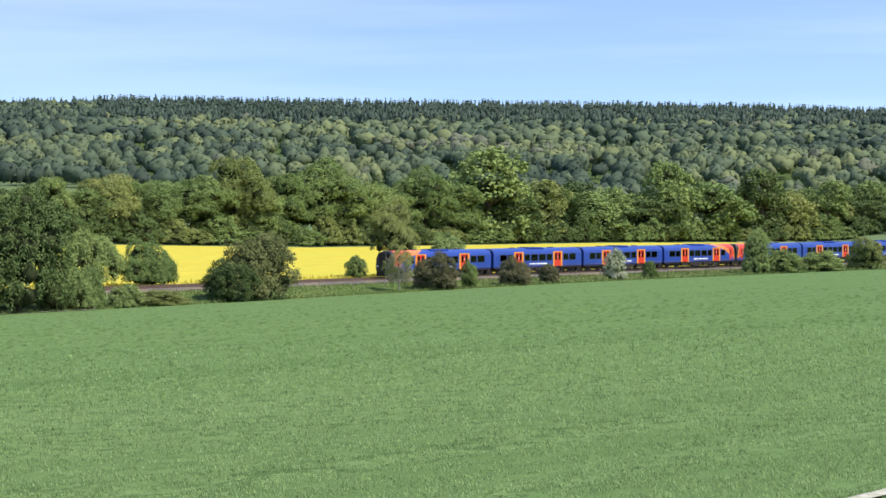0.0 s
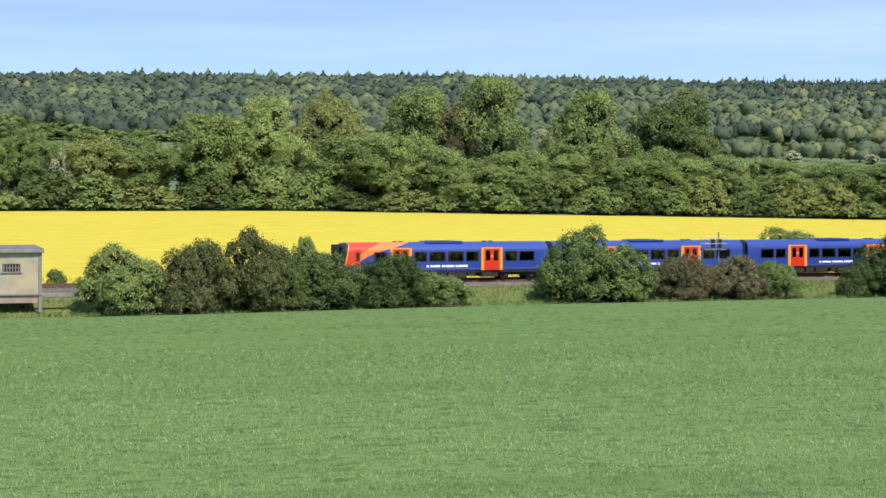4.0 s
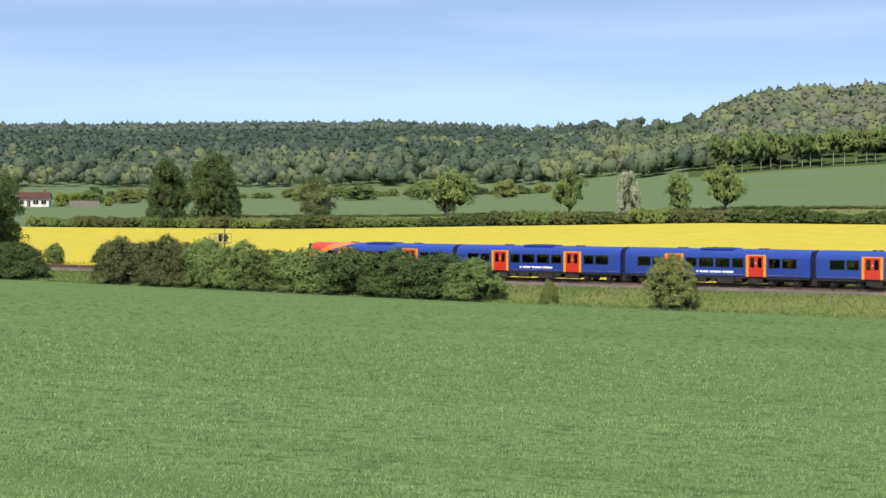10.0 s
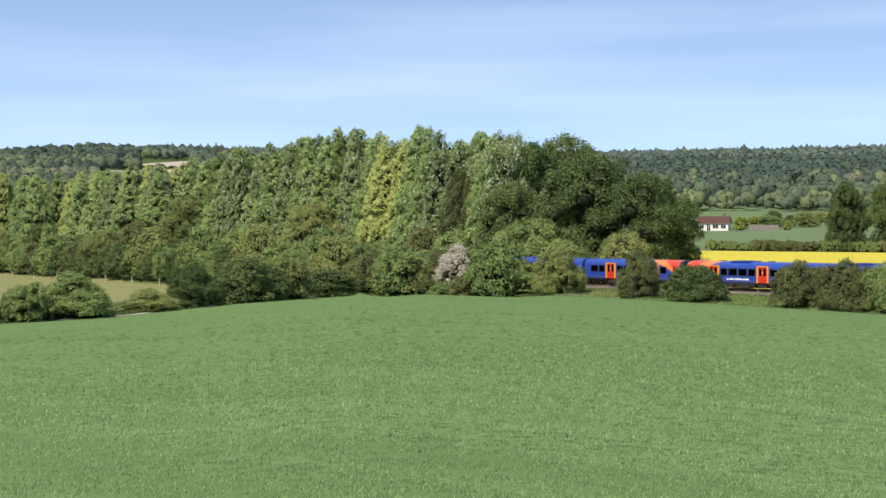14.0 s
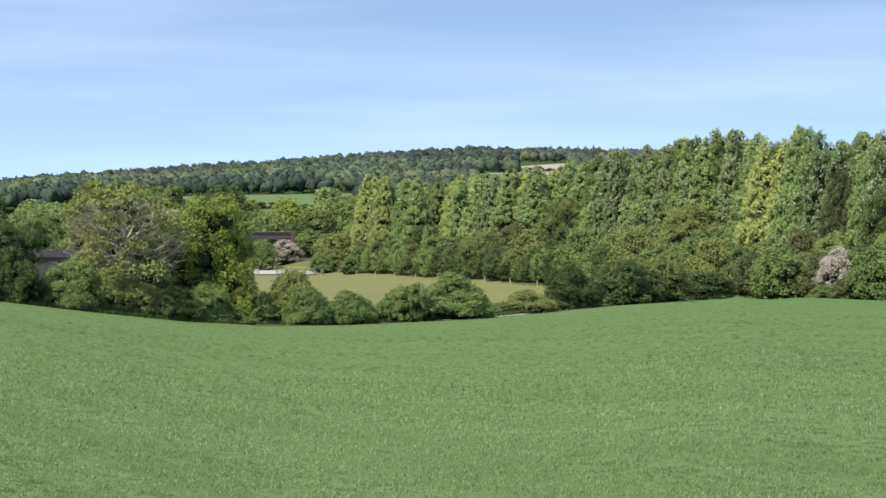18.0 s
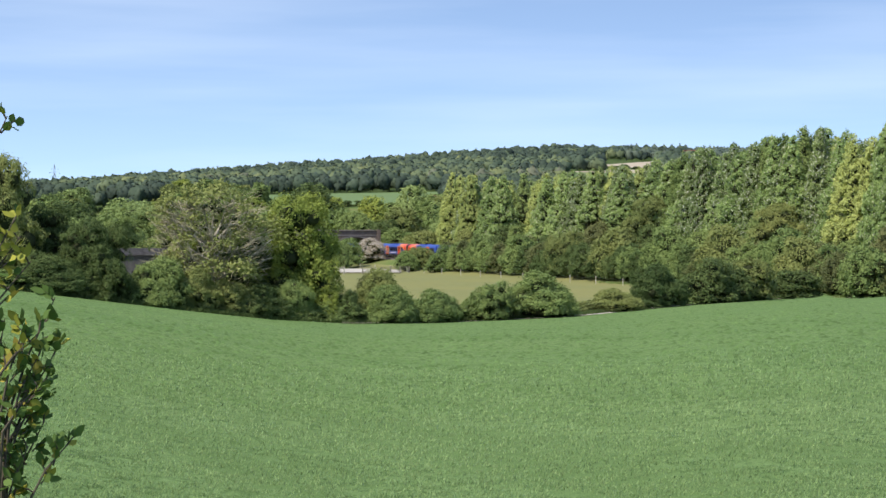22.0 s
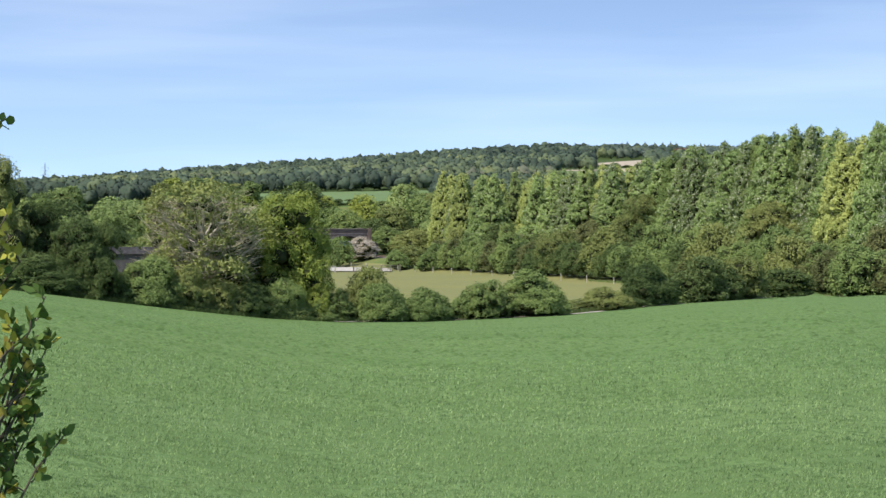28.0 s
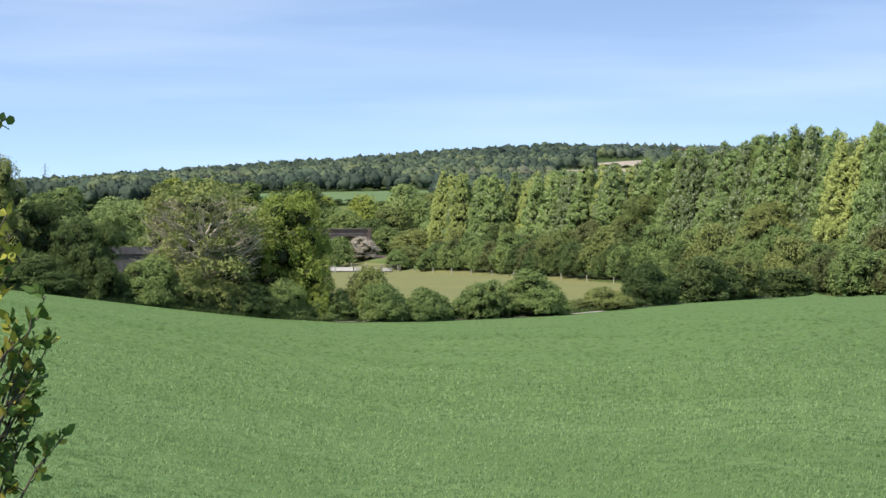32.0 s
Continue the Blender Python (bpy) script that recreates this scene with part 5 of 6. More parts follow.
patch("tilled_field", "pale bare chalky field on the far hill", TAN, 63.1, 64.5, 1440, 1680, 0.6, ends=(1440, 1510))
az, low = 63.0, []
while az < 64.6:
    x, y, _ = spot(az, 1420 + RNG.uniform(-4, 4))
    low.append((x, y, RNG.uniform(9, 13), RNG.uniform(2.0, 3.5), "dark", 4.0))
    az += 0.3
mass("hill_hedge", "dark hedge between two bare fields on the far hill", "hedge", low, "far_thicket")
patch("hill_meadow", "bright green meadow below the western wood", BRIGHT, 69.0, 74.8, 862, 1003, 0.5)
patch("hill_meadow", "green meadow below the bare chalky field", BRIGHT, 63.0, 65.6, 960, 1288, 0.6)
az, low = 68.9, []
while az < 75.0:
    x, y, _ = spot(az, 858 + RNG.uniform(-3, 3))
    low.append((x, y, RNG.uniform(7, 11), RNG.uniform(1.6, 3.5), str(RNG.choice(["green", "dark", "olive"])), 4.0))
    az += 0.42
mass("meadow_hedge", "low green hedge below the hill meadow", "hedge", low, "far_thicket")
patch("stubble_field", "small pale stubble field beyond the bridge", TAN, 68.7, 69.5, 820, 860, 0.5)
v = []
for i in range(41):
    u = i / 40
    az = 9.6 + 8.0 * u
    mid = 652 + 14 * u + 3 * math.sin(u * 5)
    wide = (0.4 + 17 * math.sin(math.pi * min(1, u * 1.25)) ** 1.5) * (0.75 + 0.5 * abs(noise.noise(Vector((i * 0.4, 3, 0))))) if u < 0.8 else 0.9 + 0.8 * abs(noise.noise(Vector((i * 0.7, 1, 0))))
    for k in (-0.5, 0.5):
        px, py, pz = spot(az, mid + k * wide)
        v.append((px, py, pz + 0.3))
me = mesh_from("chalk_headland", v, [(2 * i, 2 * i + 1, 2 * i + 3, 2 * i + 2) for i in range(40)])
me.materials.append(CHALK)
tagged(new("chalk_headland", me), "white chalk scrape beside the copse", "chalk", kind="structure")
v = []
for i in range(21):
    u = i / 20
    cx, cy = 11.0 + 6.6 * u, 6.41 + 0.86 * u + 0.05 * math.sin(u * 17)
    wd = 0.085 + 0.05 * noise.noise(Vector((i * 0.6, 0, 0)))
    for k in (-1, 0, 1):
        px, py = cx - k * wd * 0.35, cy + k * wd
        v.append((px, py, float(ground(px, py)) + (0.035 if k == 0 else 0.02)))
me = mesh_from("chalk_track", v, [(3 * i + k, 3 * i + k + 1, 3 * i + k + 4, 3 * i + k + 3) for i in range(20) for k in range(2)])
me.materials.append(material("trodden_chalk", (0.46, 0.44, 0.39), 0.95, second=(0.2, 0.22, 0.13), scale=7.0, bump=0.5, spec=0.03))
tagged(new("chalk_track", me), "narrow white chalk path beside the wheat", "path", kind="structure")
v, strip = [], np.arange(-40.0, 72.0, 0.22)
for a in strip:
    wid = 0.2 + 1.9 * max(0.0, noise.noise(Vector((a * 0.16, 4.0, 1.0))) + 0.22) * (0.6 + 0.8 * abs(noise.noise(Vector((a * 1.7, 9.0, 2.0)))))
    for rr in (edge_r(a) - wid / max(0.5, math.cos(radians(a))), edge_r(a)):
        xx, yy, zz = spot(a, rr - 0.1)
        v.append((xx, yy, zz + 0.1))
me = mesh_from("chalk_strip", v, [(2 * i, 2 * i + 1, 2 * i + 3, 2 * i + 2) for i in range(len(strip) - 1)])
me.materials.append(CHALK)
tagged(new("chalk_strip", me), "strip of bare chalky soil along the field edge", "soil", kind="structure")

# ---- the concrete lineside hut ----


def build_hut():
    hut = thing("lineside_hut", "flat-roofed concrete railway hut standing on piers", "hut", (25.3, 160.2, -0.1))
    wall = material("hut_render", (0.38, 0.35, 0.28), 0.92, second=(0.27, 0.25, 0.205), scale=1.3, bump=0.25, third=(0.44, 0.37, 0.24), scale3=0.5)
    trim = material("hut_concrete", (0.25, 0.24, 0.23), 0.9, second=(0.17, 0.165, 0.16), scale=2.5, bump=0.3)
    felt = material("roof_felt", (0.16, 0.16, 0.17), 0.9, second=(0.11, 0.11, 0.12), scale=1.5)
    x0, x1, y0, y1 = -2.3, 2.3, -1.9, 1.7
    wx0, wx1, wz0, wz1 = -0.62, 0.78, 1.72, 2.36
    bm = bmesh.new()
    for q in ((x0, x1, y0, y0 + 0.2, 0.0, wz0), (x0, x1, y0, y0 + 0.2, wz1, 3.2), (x0, wx0, y0, y0 + 0.2, wz0, wz1), (wx1, x1, y0, y0 + 0.2, wz0, wz1)):
        add_box(bm, *q)
    part("front_wall", bm, wall, hut, "stained buff rendered wall")
    part("side_wall", box(x0, x0 + 0.2, y0 + 0.2, y1, 0, 3.2), wall, hut)
    part("side_wall", box(x1 - 0.2, x1, y0 + 0.2, y1, 0, 3.2), wall, hut)
    part("back_wall", box(x0 + 0.2, x1 - 0.2, y1 - 0.2, y1, 0, 3.2), wall, hut)
    part("floor_slab", box(x0 - 0.12, x1 + 0.12, y0 - 0.12, y1 + 0.12, -0.16, 0.0, 0.02), trim, hut)
    part("roof_slab", box(x0 - 0.3, x1 + 0.3, y0 - 0.28, y1 + 0.28, 3.2, 3.5, 0.03), trim, hut, "grey concrete roof slab")
    top = box(x0 - 0.22, x1 + 0.22, y0 - 0.2, y1 + 0.2, 3.5, 3.58)
    for v in top.verts:
        if v.co.z > 3.55:
            v.co.z += 0.16 * (v.co.y - y0) / (y1 - y0)
    part("roof_felt", top, felt, hut, "dark felt covering")
    for x in (x0 - 0.02, x1 + 0.02):
        part("corner_post", box(x - 0.14, x + 0.14, y0 - 0.06, y0 + 0.2, -1.5, 3.2, 0.02), trim, hut)
        part("rear_pier", box(x - 0.14, x + 0.14, y1 - 0.2, y1 + 0.02, -1.3, -0.16, 0.02), trim, hut)
    part("lower_panel", box(x0 + 0.3, x1 - 0.2, y0 + 0.02, y0 + 0.14, -0.75, -0.16), material("stained_boards", (0.27, 0.2, 0.16), 0.9, second=(0.33, 0.28, 0.24), scale=1.8), hut, "stained board below the floor")
    win = part("louvre_window", box(wx0, wx1, y0 + 0.14, y0 + 0.18, wz0, wz1), BLACKISH, hut, "dark window behind bars")
    for k in range(6):
        x = wx0 + 0.12 + k * 0.23
        part("window_bar", box(x - 0.035, x + 0.035, y0 + 0.03, y0 + 0.1, wz0, wz1), trim, win)
    part("window_mullion", box(wx0, wx1, y0 + 0.04, y0 + 0.11, 2.0, 2.06), trim, win)
    part("window_sill", box(wx0 - 0.12, wx1 + 0.12, y0 - 0.1, y0 + 0.04, wz0 - 0.1, wz0, 0.01), trim, hut)
    part("cable_duct", box(-3.6, x0, y0 + 0.8, y0 + 1.2, -0.35, -0.05, 0.02), trim, hut)
    part("cable_duct", box(x1, x1 + 3.2, y0 + 0.6, y0 + 1.0, -0.35, -0.05, 0.02), trim, hut)


BLACKISH = material("dark_glass", (0.02, 0.022, 0.024), 0.25, second=(0.03, 0.03, 0.03), scale=3.0)
build_hut()

# ---- lineside fence, signals and small things ----
WOOD = material("weathered_post", (0.25, 0.23, 0.19), 0.9, second=(0.17, 0.155, 0.13), scale=5.0)
WIRE = material("galvanised_steel", (0.3, 0.3, 0.3), 0.5, 0.8, second=(0.22, 0.22, 0.21), scale=3.0)


PALE_POST = material("pale_post", (0.5, 0.48, 0.42), 0.9, second=(0.38, 0.36, 0.31), scale=5.0)


def build_fence(name, label, pts, step, height, wires, post_mat=None, size=0.06):
    """Posts along a line of places with wires or rails between them."""
    fence = thing(name, label, "fence", (pts[0][0], pts[0][1], 0))
    ox, oy = pts[0][0], pts[0][1]
    seq = []
    for (ax, ay), (bx, by) in zip(pts, pts[1:]):
        ln = math.hypot(bx - ax, by - ay)
        for k in range(int(ln / step)):
            seq.append((ax + (bx - ax) * k * step / ln, ay + (by - ay) * k * step / ln))
    me = bpy.data.meshes.new("post")
    bm = box(-size, size, -size, size, -0.4, height, 0.01)
    bm.to_mesh(me)
    bm.free()
    me.materials.append(post_mat or WOOD)
    tops = []
    for x, y in seq:
        z = float(ground(x, y))
        p = part_mesh("post", me, None, fence)
        p.location = (x - ox, y - oy, z + RNG.uniform(-0.08, 0.08))
        p.rotation_euler = (RNG.uniform(-0.04, 0.04), RNG.uniform(-0.04, 0.04), 0)
        tops.append((x - ox, y - oy, z))
    for h, w, m in wires:
        bm = bmesh.new()
        add_tube(bm, [(x, y, z + h) for x, y, z in tops], [w] * len(tops), 4)
        part("rail" if w > 0.02 else "wire", bm, m, fence)


build_fence("post_and_wire_fence", "thin pale posts with wire beside the railway", [(-335, 161.5), (330, 161.5)], 5.6, 1.15, [(1.0, 0.006, WIRE), (0.6, 0.006, WIRE)], None, 0.04)
build_fence("pasture_fence", "pale posts and wire round the dry pasture", [(-455, 152.5), (-262, 152.5)], 11.0, 1.3, [(1.05, 0.008, WIRE)], PALE_POST, 0.06)
build_fence("yard_fence", "white post and rail paddock fence", [spot(72.5, 432)[:2], spot(71.45, 430)[:2]], 2.2, 1.5, [(1.35, 0.07, PALE_POST), (0.9, 0.06, PALE_POST), (0.45, 0.06, PALE_POST)], PALE_POST, 0.1)
build_fence("yard_fence", "grey post and rail fence before the bridge", [spot(71.4, 434)[:2], spot(69.6, 440)[:2]], 2.2, 1.5, [(1.35, 0.06, WOOD), (0.9, 0.06, WOOD), (0.45, 0.05, WOOD)], WOOD, 0.1)
PALE_YARD = material("pale_concrete", (0.46, 0.44, 0.4), 0.9, second=(0.33, 0.31, 0.27), scale=0.5, spec=0.05)
patch("concrete_yard", "pale concrete yard beside the paddock", PALE_YARD, 70.3, 72.5, 436, 476, 0.2, 0, "yard")


def build_signal(x, y, z):
    s = thing("signal_post", "railway signal post with a railed platform and signal heads", "signal", (x, y, -0.4))
    part("post", add_tube(bmesh.new(), [(0, 0, 0), (0, 0, z + 1.0)], [0.09, 0.07], 8), WIRE, s)
    part("platform", box(-1.7, 0.6, -0.45, 0.45, z - 0.65, z - 0.55), WIRE, s)
    for px in (-1.7, -1.1, -0.5, 0.1, 0.6):
        for py in (-0.45, 0.45):
            part("rail_upright", add_tube(bmesh.new(), [(px, py, z - 0.6), (px, py, z + 0.45)], [0.025, 0.025], 5), WIRE, s)
    for py in (-0.45, 0.45):
        for h in (0.45, -0.05):
            part("handrail", add_tube(bmesh.new(), [(-1.7, py, z + h), (0.6, py, z + h)], [0.025, 0.025], 5), WIRE, s)
    for px in (-0.6, 0.15):
        h = part("signal_head", box(px - 0.17, px + 0.17, -0.15, 0.1, z - 0.45, z + 0.35, 0.03), BLACKISH, s, "black signal head seen from behind")
        part("signal_hood", add_tube(bmesh.new(), [(px, 0.1, z), (px, 0.3, z)], [0.1, 0.12], 8), BLACKISH, h)


build_signal(91.6, 164.2, 3.7)
build_signal(-152.2, 164.2, 4.3)
for x in (-13.4, -150.0, 90.0):
    c = thing("equipment_cabinet", "small pale grey lineside cabinet", "cabinet", (x, 176.3, -0.5))
    part("body", box(-0.35, 0.35, -0.25, 0.25, 0, 1.15, 0.02), CONCRETE, c)
    part("lid", box(-0.4, 0.4, -0.3, 0.3, 1.15, 1.21, 0.01), WIRE, c)
    part("door", box(-0.3, 0.3, -0.27, -0.25, 0.1, 1.08, 0.005), WIRE, c)

# ---- the road bridge over the line ----


def build_bridge():
    stone = material("bridge_brick", (0.2, 0.15, 0.125), 0.9, second=(0.13, 0.1, 0.09), scale=2.0, bump=0.3, third=(0.25, 0.2, 0.17), scale3=0.3)
    cope = material("bridge_coping", (0.3, 0.26, 0.23), 0.9, second=(0.22, 0.19, 0.17), scale=2.0)
    br = thing("road_bridge", "old brick arch road bridge over the railway", "bridge", (-515.0, 169.9, 0))
    half, rise, spring, top = 4.7, 1.5, 3.4, 6.7
    w = 4.2
    n = 16
    ends = 26.0
    us = [-ends, -half] + [-half + 2 * half * k / n for k in range(1, n)] + [half, 7.0]
    for side in (-w, w):
        bm = bmesh.new()
        low, high = [], []
        for u in us:
            zz = -1.0 if abs(u) > half else spring + rise * math.sqrt(max(0, 1 - (u / half) ** 2))
            if abs(u) == half:
                zz = spring
            low.append(bm.verts.new((side, u, zz)))
            high.append(bm.verts.new((side, u, top - 0.0006 * u * u)))
        for k in range(len(us) - 1):
            bm.faces.new((low[k], low[k + 1], high[k + 1], high[k]))
        part("spandrel_wall", bm, stone, br, "weathered brown brick wall")
        for k in range(n * 2):
            ring = bmesh.new()
            a0, a1 = math.pi * k / (n * 2), math.pi * (k + 0.86) / (n * 2)
            q = [(side + d * 0.04, (half + e) * math.cos(a), spring + (rise + e) * math.sin(a)) for d in (-1, 1) for a in (a0, a1) for e in (0.02, 0.42)]
            vs = [ring.verts.new(p) for p in q]
            for f in ((0, 1, 3, 2), (4, 6, 7, 5), (0, 4, 5, 1), (2, 3, 7, 6), (0, 2, 6, 4), (1, 5, 7, 3)):
                ring.faces.new([vs[i] for i in f])
            bmesh.ops.recalc_face_normals(ring, faces=ring.faces)
            part("arch_stone", ring, cope, br)
        part("string_course", box(side - 0.12, side + 0.12, -ends, 7.0, 5.35, 5.55, 0.02), cope, br)
    bm = bmesh.new()
    prev = None
    for k in range(n + 1):
        u = -half + 2 * half * k / n
        zz = spring + rise * math.sqrt(max(0, 1 - (u / half) ** 2))
        cur = [bm.verts.new((sx, u, zz)) for sx in (-w, w)]
        if prev:
            bm.faces.new((prev[0], prev[1], cur[1], cur[0]))
        prev = cur
    part("arch_barrel", bm, stone, br)
    for s in (-1, 1):
        part("abutment", box(-w, w, s * half if s > 0 else -half - 1.2, half + 2.0 if s > 0 else -half, -1.0, spring), stone, br)
        part("coping", box(s * w - 0.25, s * w + 0.25, -ends, 7.0, top, top + 0.18, 0.03), cope, br, "paler stone coping")
    for u in (-8.0, 6.5):
        for s in (-1, 1):
            part("pilaster", box(s * w - 0.3, s * w + 0.3, u - 0.5, u + 0.5, -1.0, top + 0.3, 0.03), stone, br)
    part("deck", box(-w + 0.1, w - 0.1, -ends, 7.0, 5.3, 5.7), cope, br)


build_bridge()
plant(*spot(69.25, 800)[:2], 12, 8, "tree", "green", "beyond the brick bridge")
plant(-474.0, 161.5, 8.2, 6.2, "haw", "pink", "beside the brick bridge")
plant(-520.0, 158, 9.0, 5.5, "bush", "green", "beside the brick bridge")
plant(-446.0, 162, 7.0, 3.6, "bush", "green", "beside the railway")
plant(-466.0, 152, 9.0, 7.5, "bush", "green", "beside the brick bridge")

# ---- far buildings ----
ROOF = material("clay_tiles", (0.2, 0.105, 0.08), 0.9, second=(0.15, 0.08, 0.062), scale=2.0, bump=0.3)
LIME = material("white_render", (0.78, 0.76, 0.71), 0.85, second=(0.7, 0.67, 0.61), scale=0.7)
SHED = material("black_boards", (0.06, 0.06, 0.065), 0.85, second=(0.1, 0.1, 0.1), scale=1.2)


def build_house(x, y, turn, ln, wd, eave, ridge, wall, label, openings, name="house"):
    z = float(ground(x, y))
    h = thing(name, label, "house", (x, y, z - 0.2))
    h.rotation_euler = (0, 0, radians(turn))
    part("wall", box(-ln / 2, ln / 2, -wd / 2, wd / 2, 0, eave), wall, h)
    bm = bmesh.new()
    o = 0.35
    for s in (-1, 1):
        a = [bm.verts.new(p) for p in ((-ln / 2 - o, s * (wd / 2 + o), eave - 0.1), (ln / 2 + o, s * (wd / 2 + o), eave - 0.1), (ln / 2 + o, 0, ridge), (-ln / 2 - o, 0, ridge))]
        bm.faces.new(a if s < 0 else a[::-1])
    bmesh.ops.solidify(bm, geom=bm.faces, thickness=0.14)
    part("roof", bm, ROOF if wall is LIME else SHED, h, "reddish tiled roof" if wall is LIME else "dark sheeted roof")
    for s in (-1, 1):
        bm = bmesh.new()
        vs = [bm.verts.new((s * ln / 2, -wd / 2, eave)), bm.verts.new((s * ln / 2, wd / 2, eave)), bm.verts.new((s * ln / 2, 0, ridge - 0.1))]
        bm.faces.new(vs)
        part("gable", bm, wall, h)
    for px, w0, z0, z1, kind in openings:
        fr = part("window" if kind == "w" else "door", box(px - w0 / 2, px + w0 / 2, -wd / 2 - 0.04, -wd / 2 + 0.02, z0, z1), BLACKISH, h, "dark glazed opening")
        part("frame", box(px - 0.04, px + 0.04, -wd / 2 - 0.07, -wd / 2 - 0.04, z0, z1), LIME, fr)
    if wall is LIME:
        part("chimney", box(ln * 0.3, ln * 0.3 + 0.7, -0.35, 0.35, ridge - 0.8, ridge + 0.9, 0.02), ROOF, h)


hx, hy, _ = spot(48.14, 620)
build_house(hx, hy, 40, 9.4, 6.0, 2.5, 4.6, LIME, "white rendered bungalow with a reddish tiled roof", [(-3.4, 1.2, 0.9, 2.1, "w"), (-1.3, 1.0, 0.2, 2.2, "d"), (0.8, 1.6, 0.9, 2.1, "w"), (3.2, 1.4, 0.9, 2.1, "w")])
hx, hy, _ = spot(62.0, 1850)
build_house(hx, hy, 50, 15, 8, 5.5, 9, LIME, "large red-roofed farmhouse on the far hill", [(-5, 1.5, 3.2, 4.8, "w"), (-1.5, 1.5, 3.2, 4.8, "w"), (2, 1.5, 3.2, 4.8, "w"), (5, 1.5, 3.2, 4.8, "w")])
hx, hy, _ = spot(69.1, 845)
build_house(hx, hy, 60, 10, 7, 4, 6.5, LIME, "pale cottage among trees beyond the bridge", [(-2, 1.2, 1, 2.4, "w"), (2, 1.2, 1, 2.4, "w")])
hx, hy, _ = spot(77.4, 372)
build_house(hx, hy, 78, 12, 7, 5.2, 6.4, SHED, "low black boarded stable with a sheeted roof", [(-3, 1.2, 0.3, 2.3, "d"), (2, 1.2, 0.3, 2.3, "d")], "stable")
hx, hy, _ = spot(9.05, 800)
plant(*spot(9.0, 790)[:2], 6.5, 3.0, "bush", "green", "before the small house")
build_house(hx, hy, -5, 2.2, 4, 3.4, 4.2, LIME, "small pale house among hedgerow trees on the slope", [(0, 1.2, 1, 2.2, "w")])
for az, r, w, h, kind, tone in ((47.4, 618, 5, 4.6, "haw", "yellow"), (47.0, 622, 4.5, 4.2, "haw", "yellow"), (46.1, 615, 2.6, 3.0, "haw", "yellow"), (49.2, 640, 7, 7, "tree", "green"), (46.6, 640, 9, 4.5, "bush", "green"), (45.6, 645, 9, 5, "bush", "olive"), (44.6, 650, 8, 6, "tree", "green"), (43.8, 655, 9, 6, "tree", "green"), (37.2, 640, 9, 6, "bush", "green"), (36.0, 650, 10, 7, "tree", "green"), (34.8, 640, 8, 6, "bush", "olive"), (39.0, 650, 12, 5, "bush", "green"), (40.5, 650, 10, 4, "bush", "green")):
    x, y, _ = spot(az, r)
    plant(x, y, w, h, kind, tone, "by the far field hedges")
g = thing("garden_fence", "brown board fence beside the bungalow", "fence", (*spot(46.75, 612)[:2], spot(46.75, 612)[2]))
g.rotation_euler = (0, 0, radians(44))
for k in range(6):
    part("fence_panel", box(-4.5 + k * 1.5, -3.06 + k * 1.5, -0.04, 0.04, 0, 1.8, 0.01), WOOD, g)

for az, r, w, h in ((-36.2, 745, 9, 5.5), (-33.4, 752, 6, 4.2), (-31.2, 748, 8, 5), (-46.5, 750, 7, 4.5)):
    x, y, _ = spot(az, r)
    plant(x, y, w, h, "haw", "white", "in the meadow below the wood")

# ---- pylons ----


def build_pylon(az, r, top):
    x, y, z = spot(az, r)
    height = top - z
    p = thing("electricity_pylon", "grey steel lattice electricity pylon", "pylon", (x, y, z), "pylons of the power line")
    p.rotation_euler = (0, 0, radians(az + 4))
    s = height / 45
    lv = [(0, 4.0), (12, 2.6), (24, 1.5), (34, 1.0), (45, 0.25)]
    bm = bmesh.new()
    for sx in (-1, 1):
        for sy in (-1, 1):
            add_tube(bm, [(sx * w * s, sy * w * s, h * s) for h, w in lv], [0.26 * s] * 5, 4)
    part("legs", bm, WIRE, p)
    bm = bmesh.new()
    for (h0, w0), (h1, w1) in zip(lv, lv[1:]):
        for k in range(4):
            c = [(-1, -1), (1, -1), (1, 1), (-1, 1), (-1, -1)]
            a, b = c[k], c[k + 1]
            add_tube(bm, [(a[0] * w0 * s, a[1] * w0 * s, h0 * s), (b[0] * w1 * s, b[1] * w1 * s, h1 * s)], [0.15 * s] * 2, 3)
            add_tube(bm, [(b[0] * w0 * s, b[1] * w0 * s, h0 * s), (a[0] * w1 * s, a[1] * w1 * s, h1 * s)], [0.15 * s] * 2, 3)
    part("bracing", bm, WIRE, p)
    for h, w in ((26, 6.5), (32, 8.0), (38, 5.5)):
        part("cross_arm", add_tube(add_tube(bmesh.new(), [(-w * s, 0, h * s), (0, 0, (h + 1.6) * s), (w * s, 0, h * s)], [0.08 * s, 0.16 * s, 0.08 * s], 4), [(-w * s, 0, h * s), (w * s, 0, h * s)], [0.1 * s] * 2, 4), WIRE, p)
        for sx in (-1, 1):
            part("insulator", add_tube(bmesh.new(), [(sx * w * s, 0, h * s), (sx * w * s, 0, (h - 2.2) * s)], [0.1 * s, 0.12 * s], 5), BLACKISH, p)


build_pylon(-33.57, 1000, 53.3)
build_pylon(-44.5, 1150, 51.4)
build_pylon(80.1, 1720, 60.2)

# ---- the hedge twigs close to the viewpoint ----


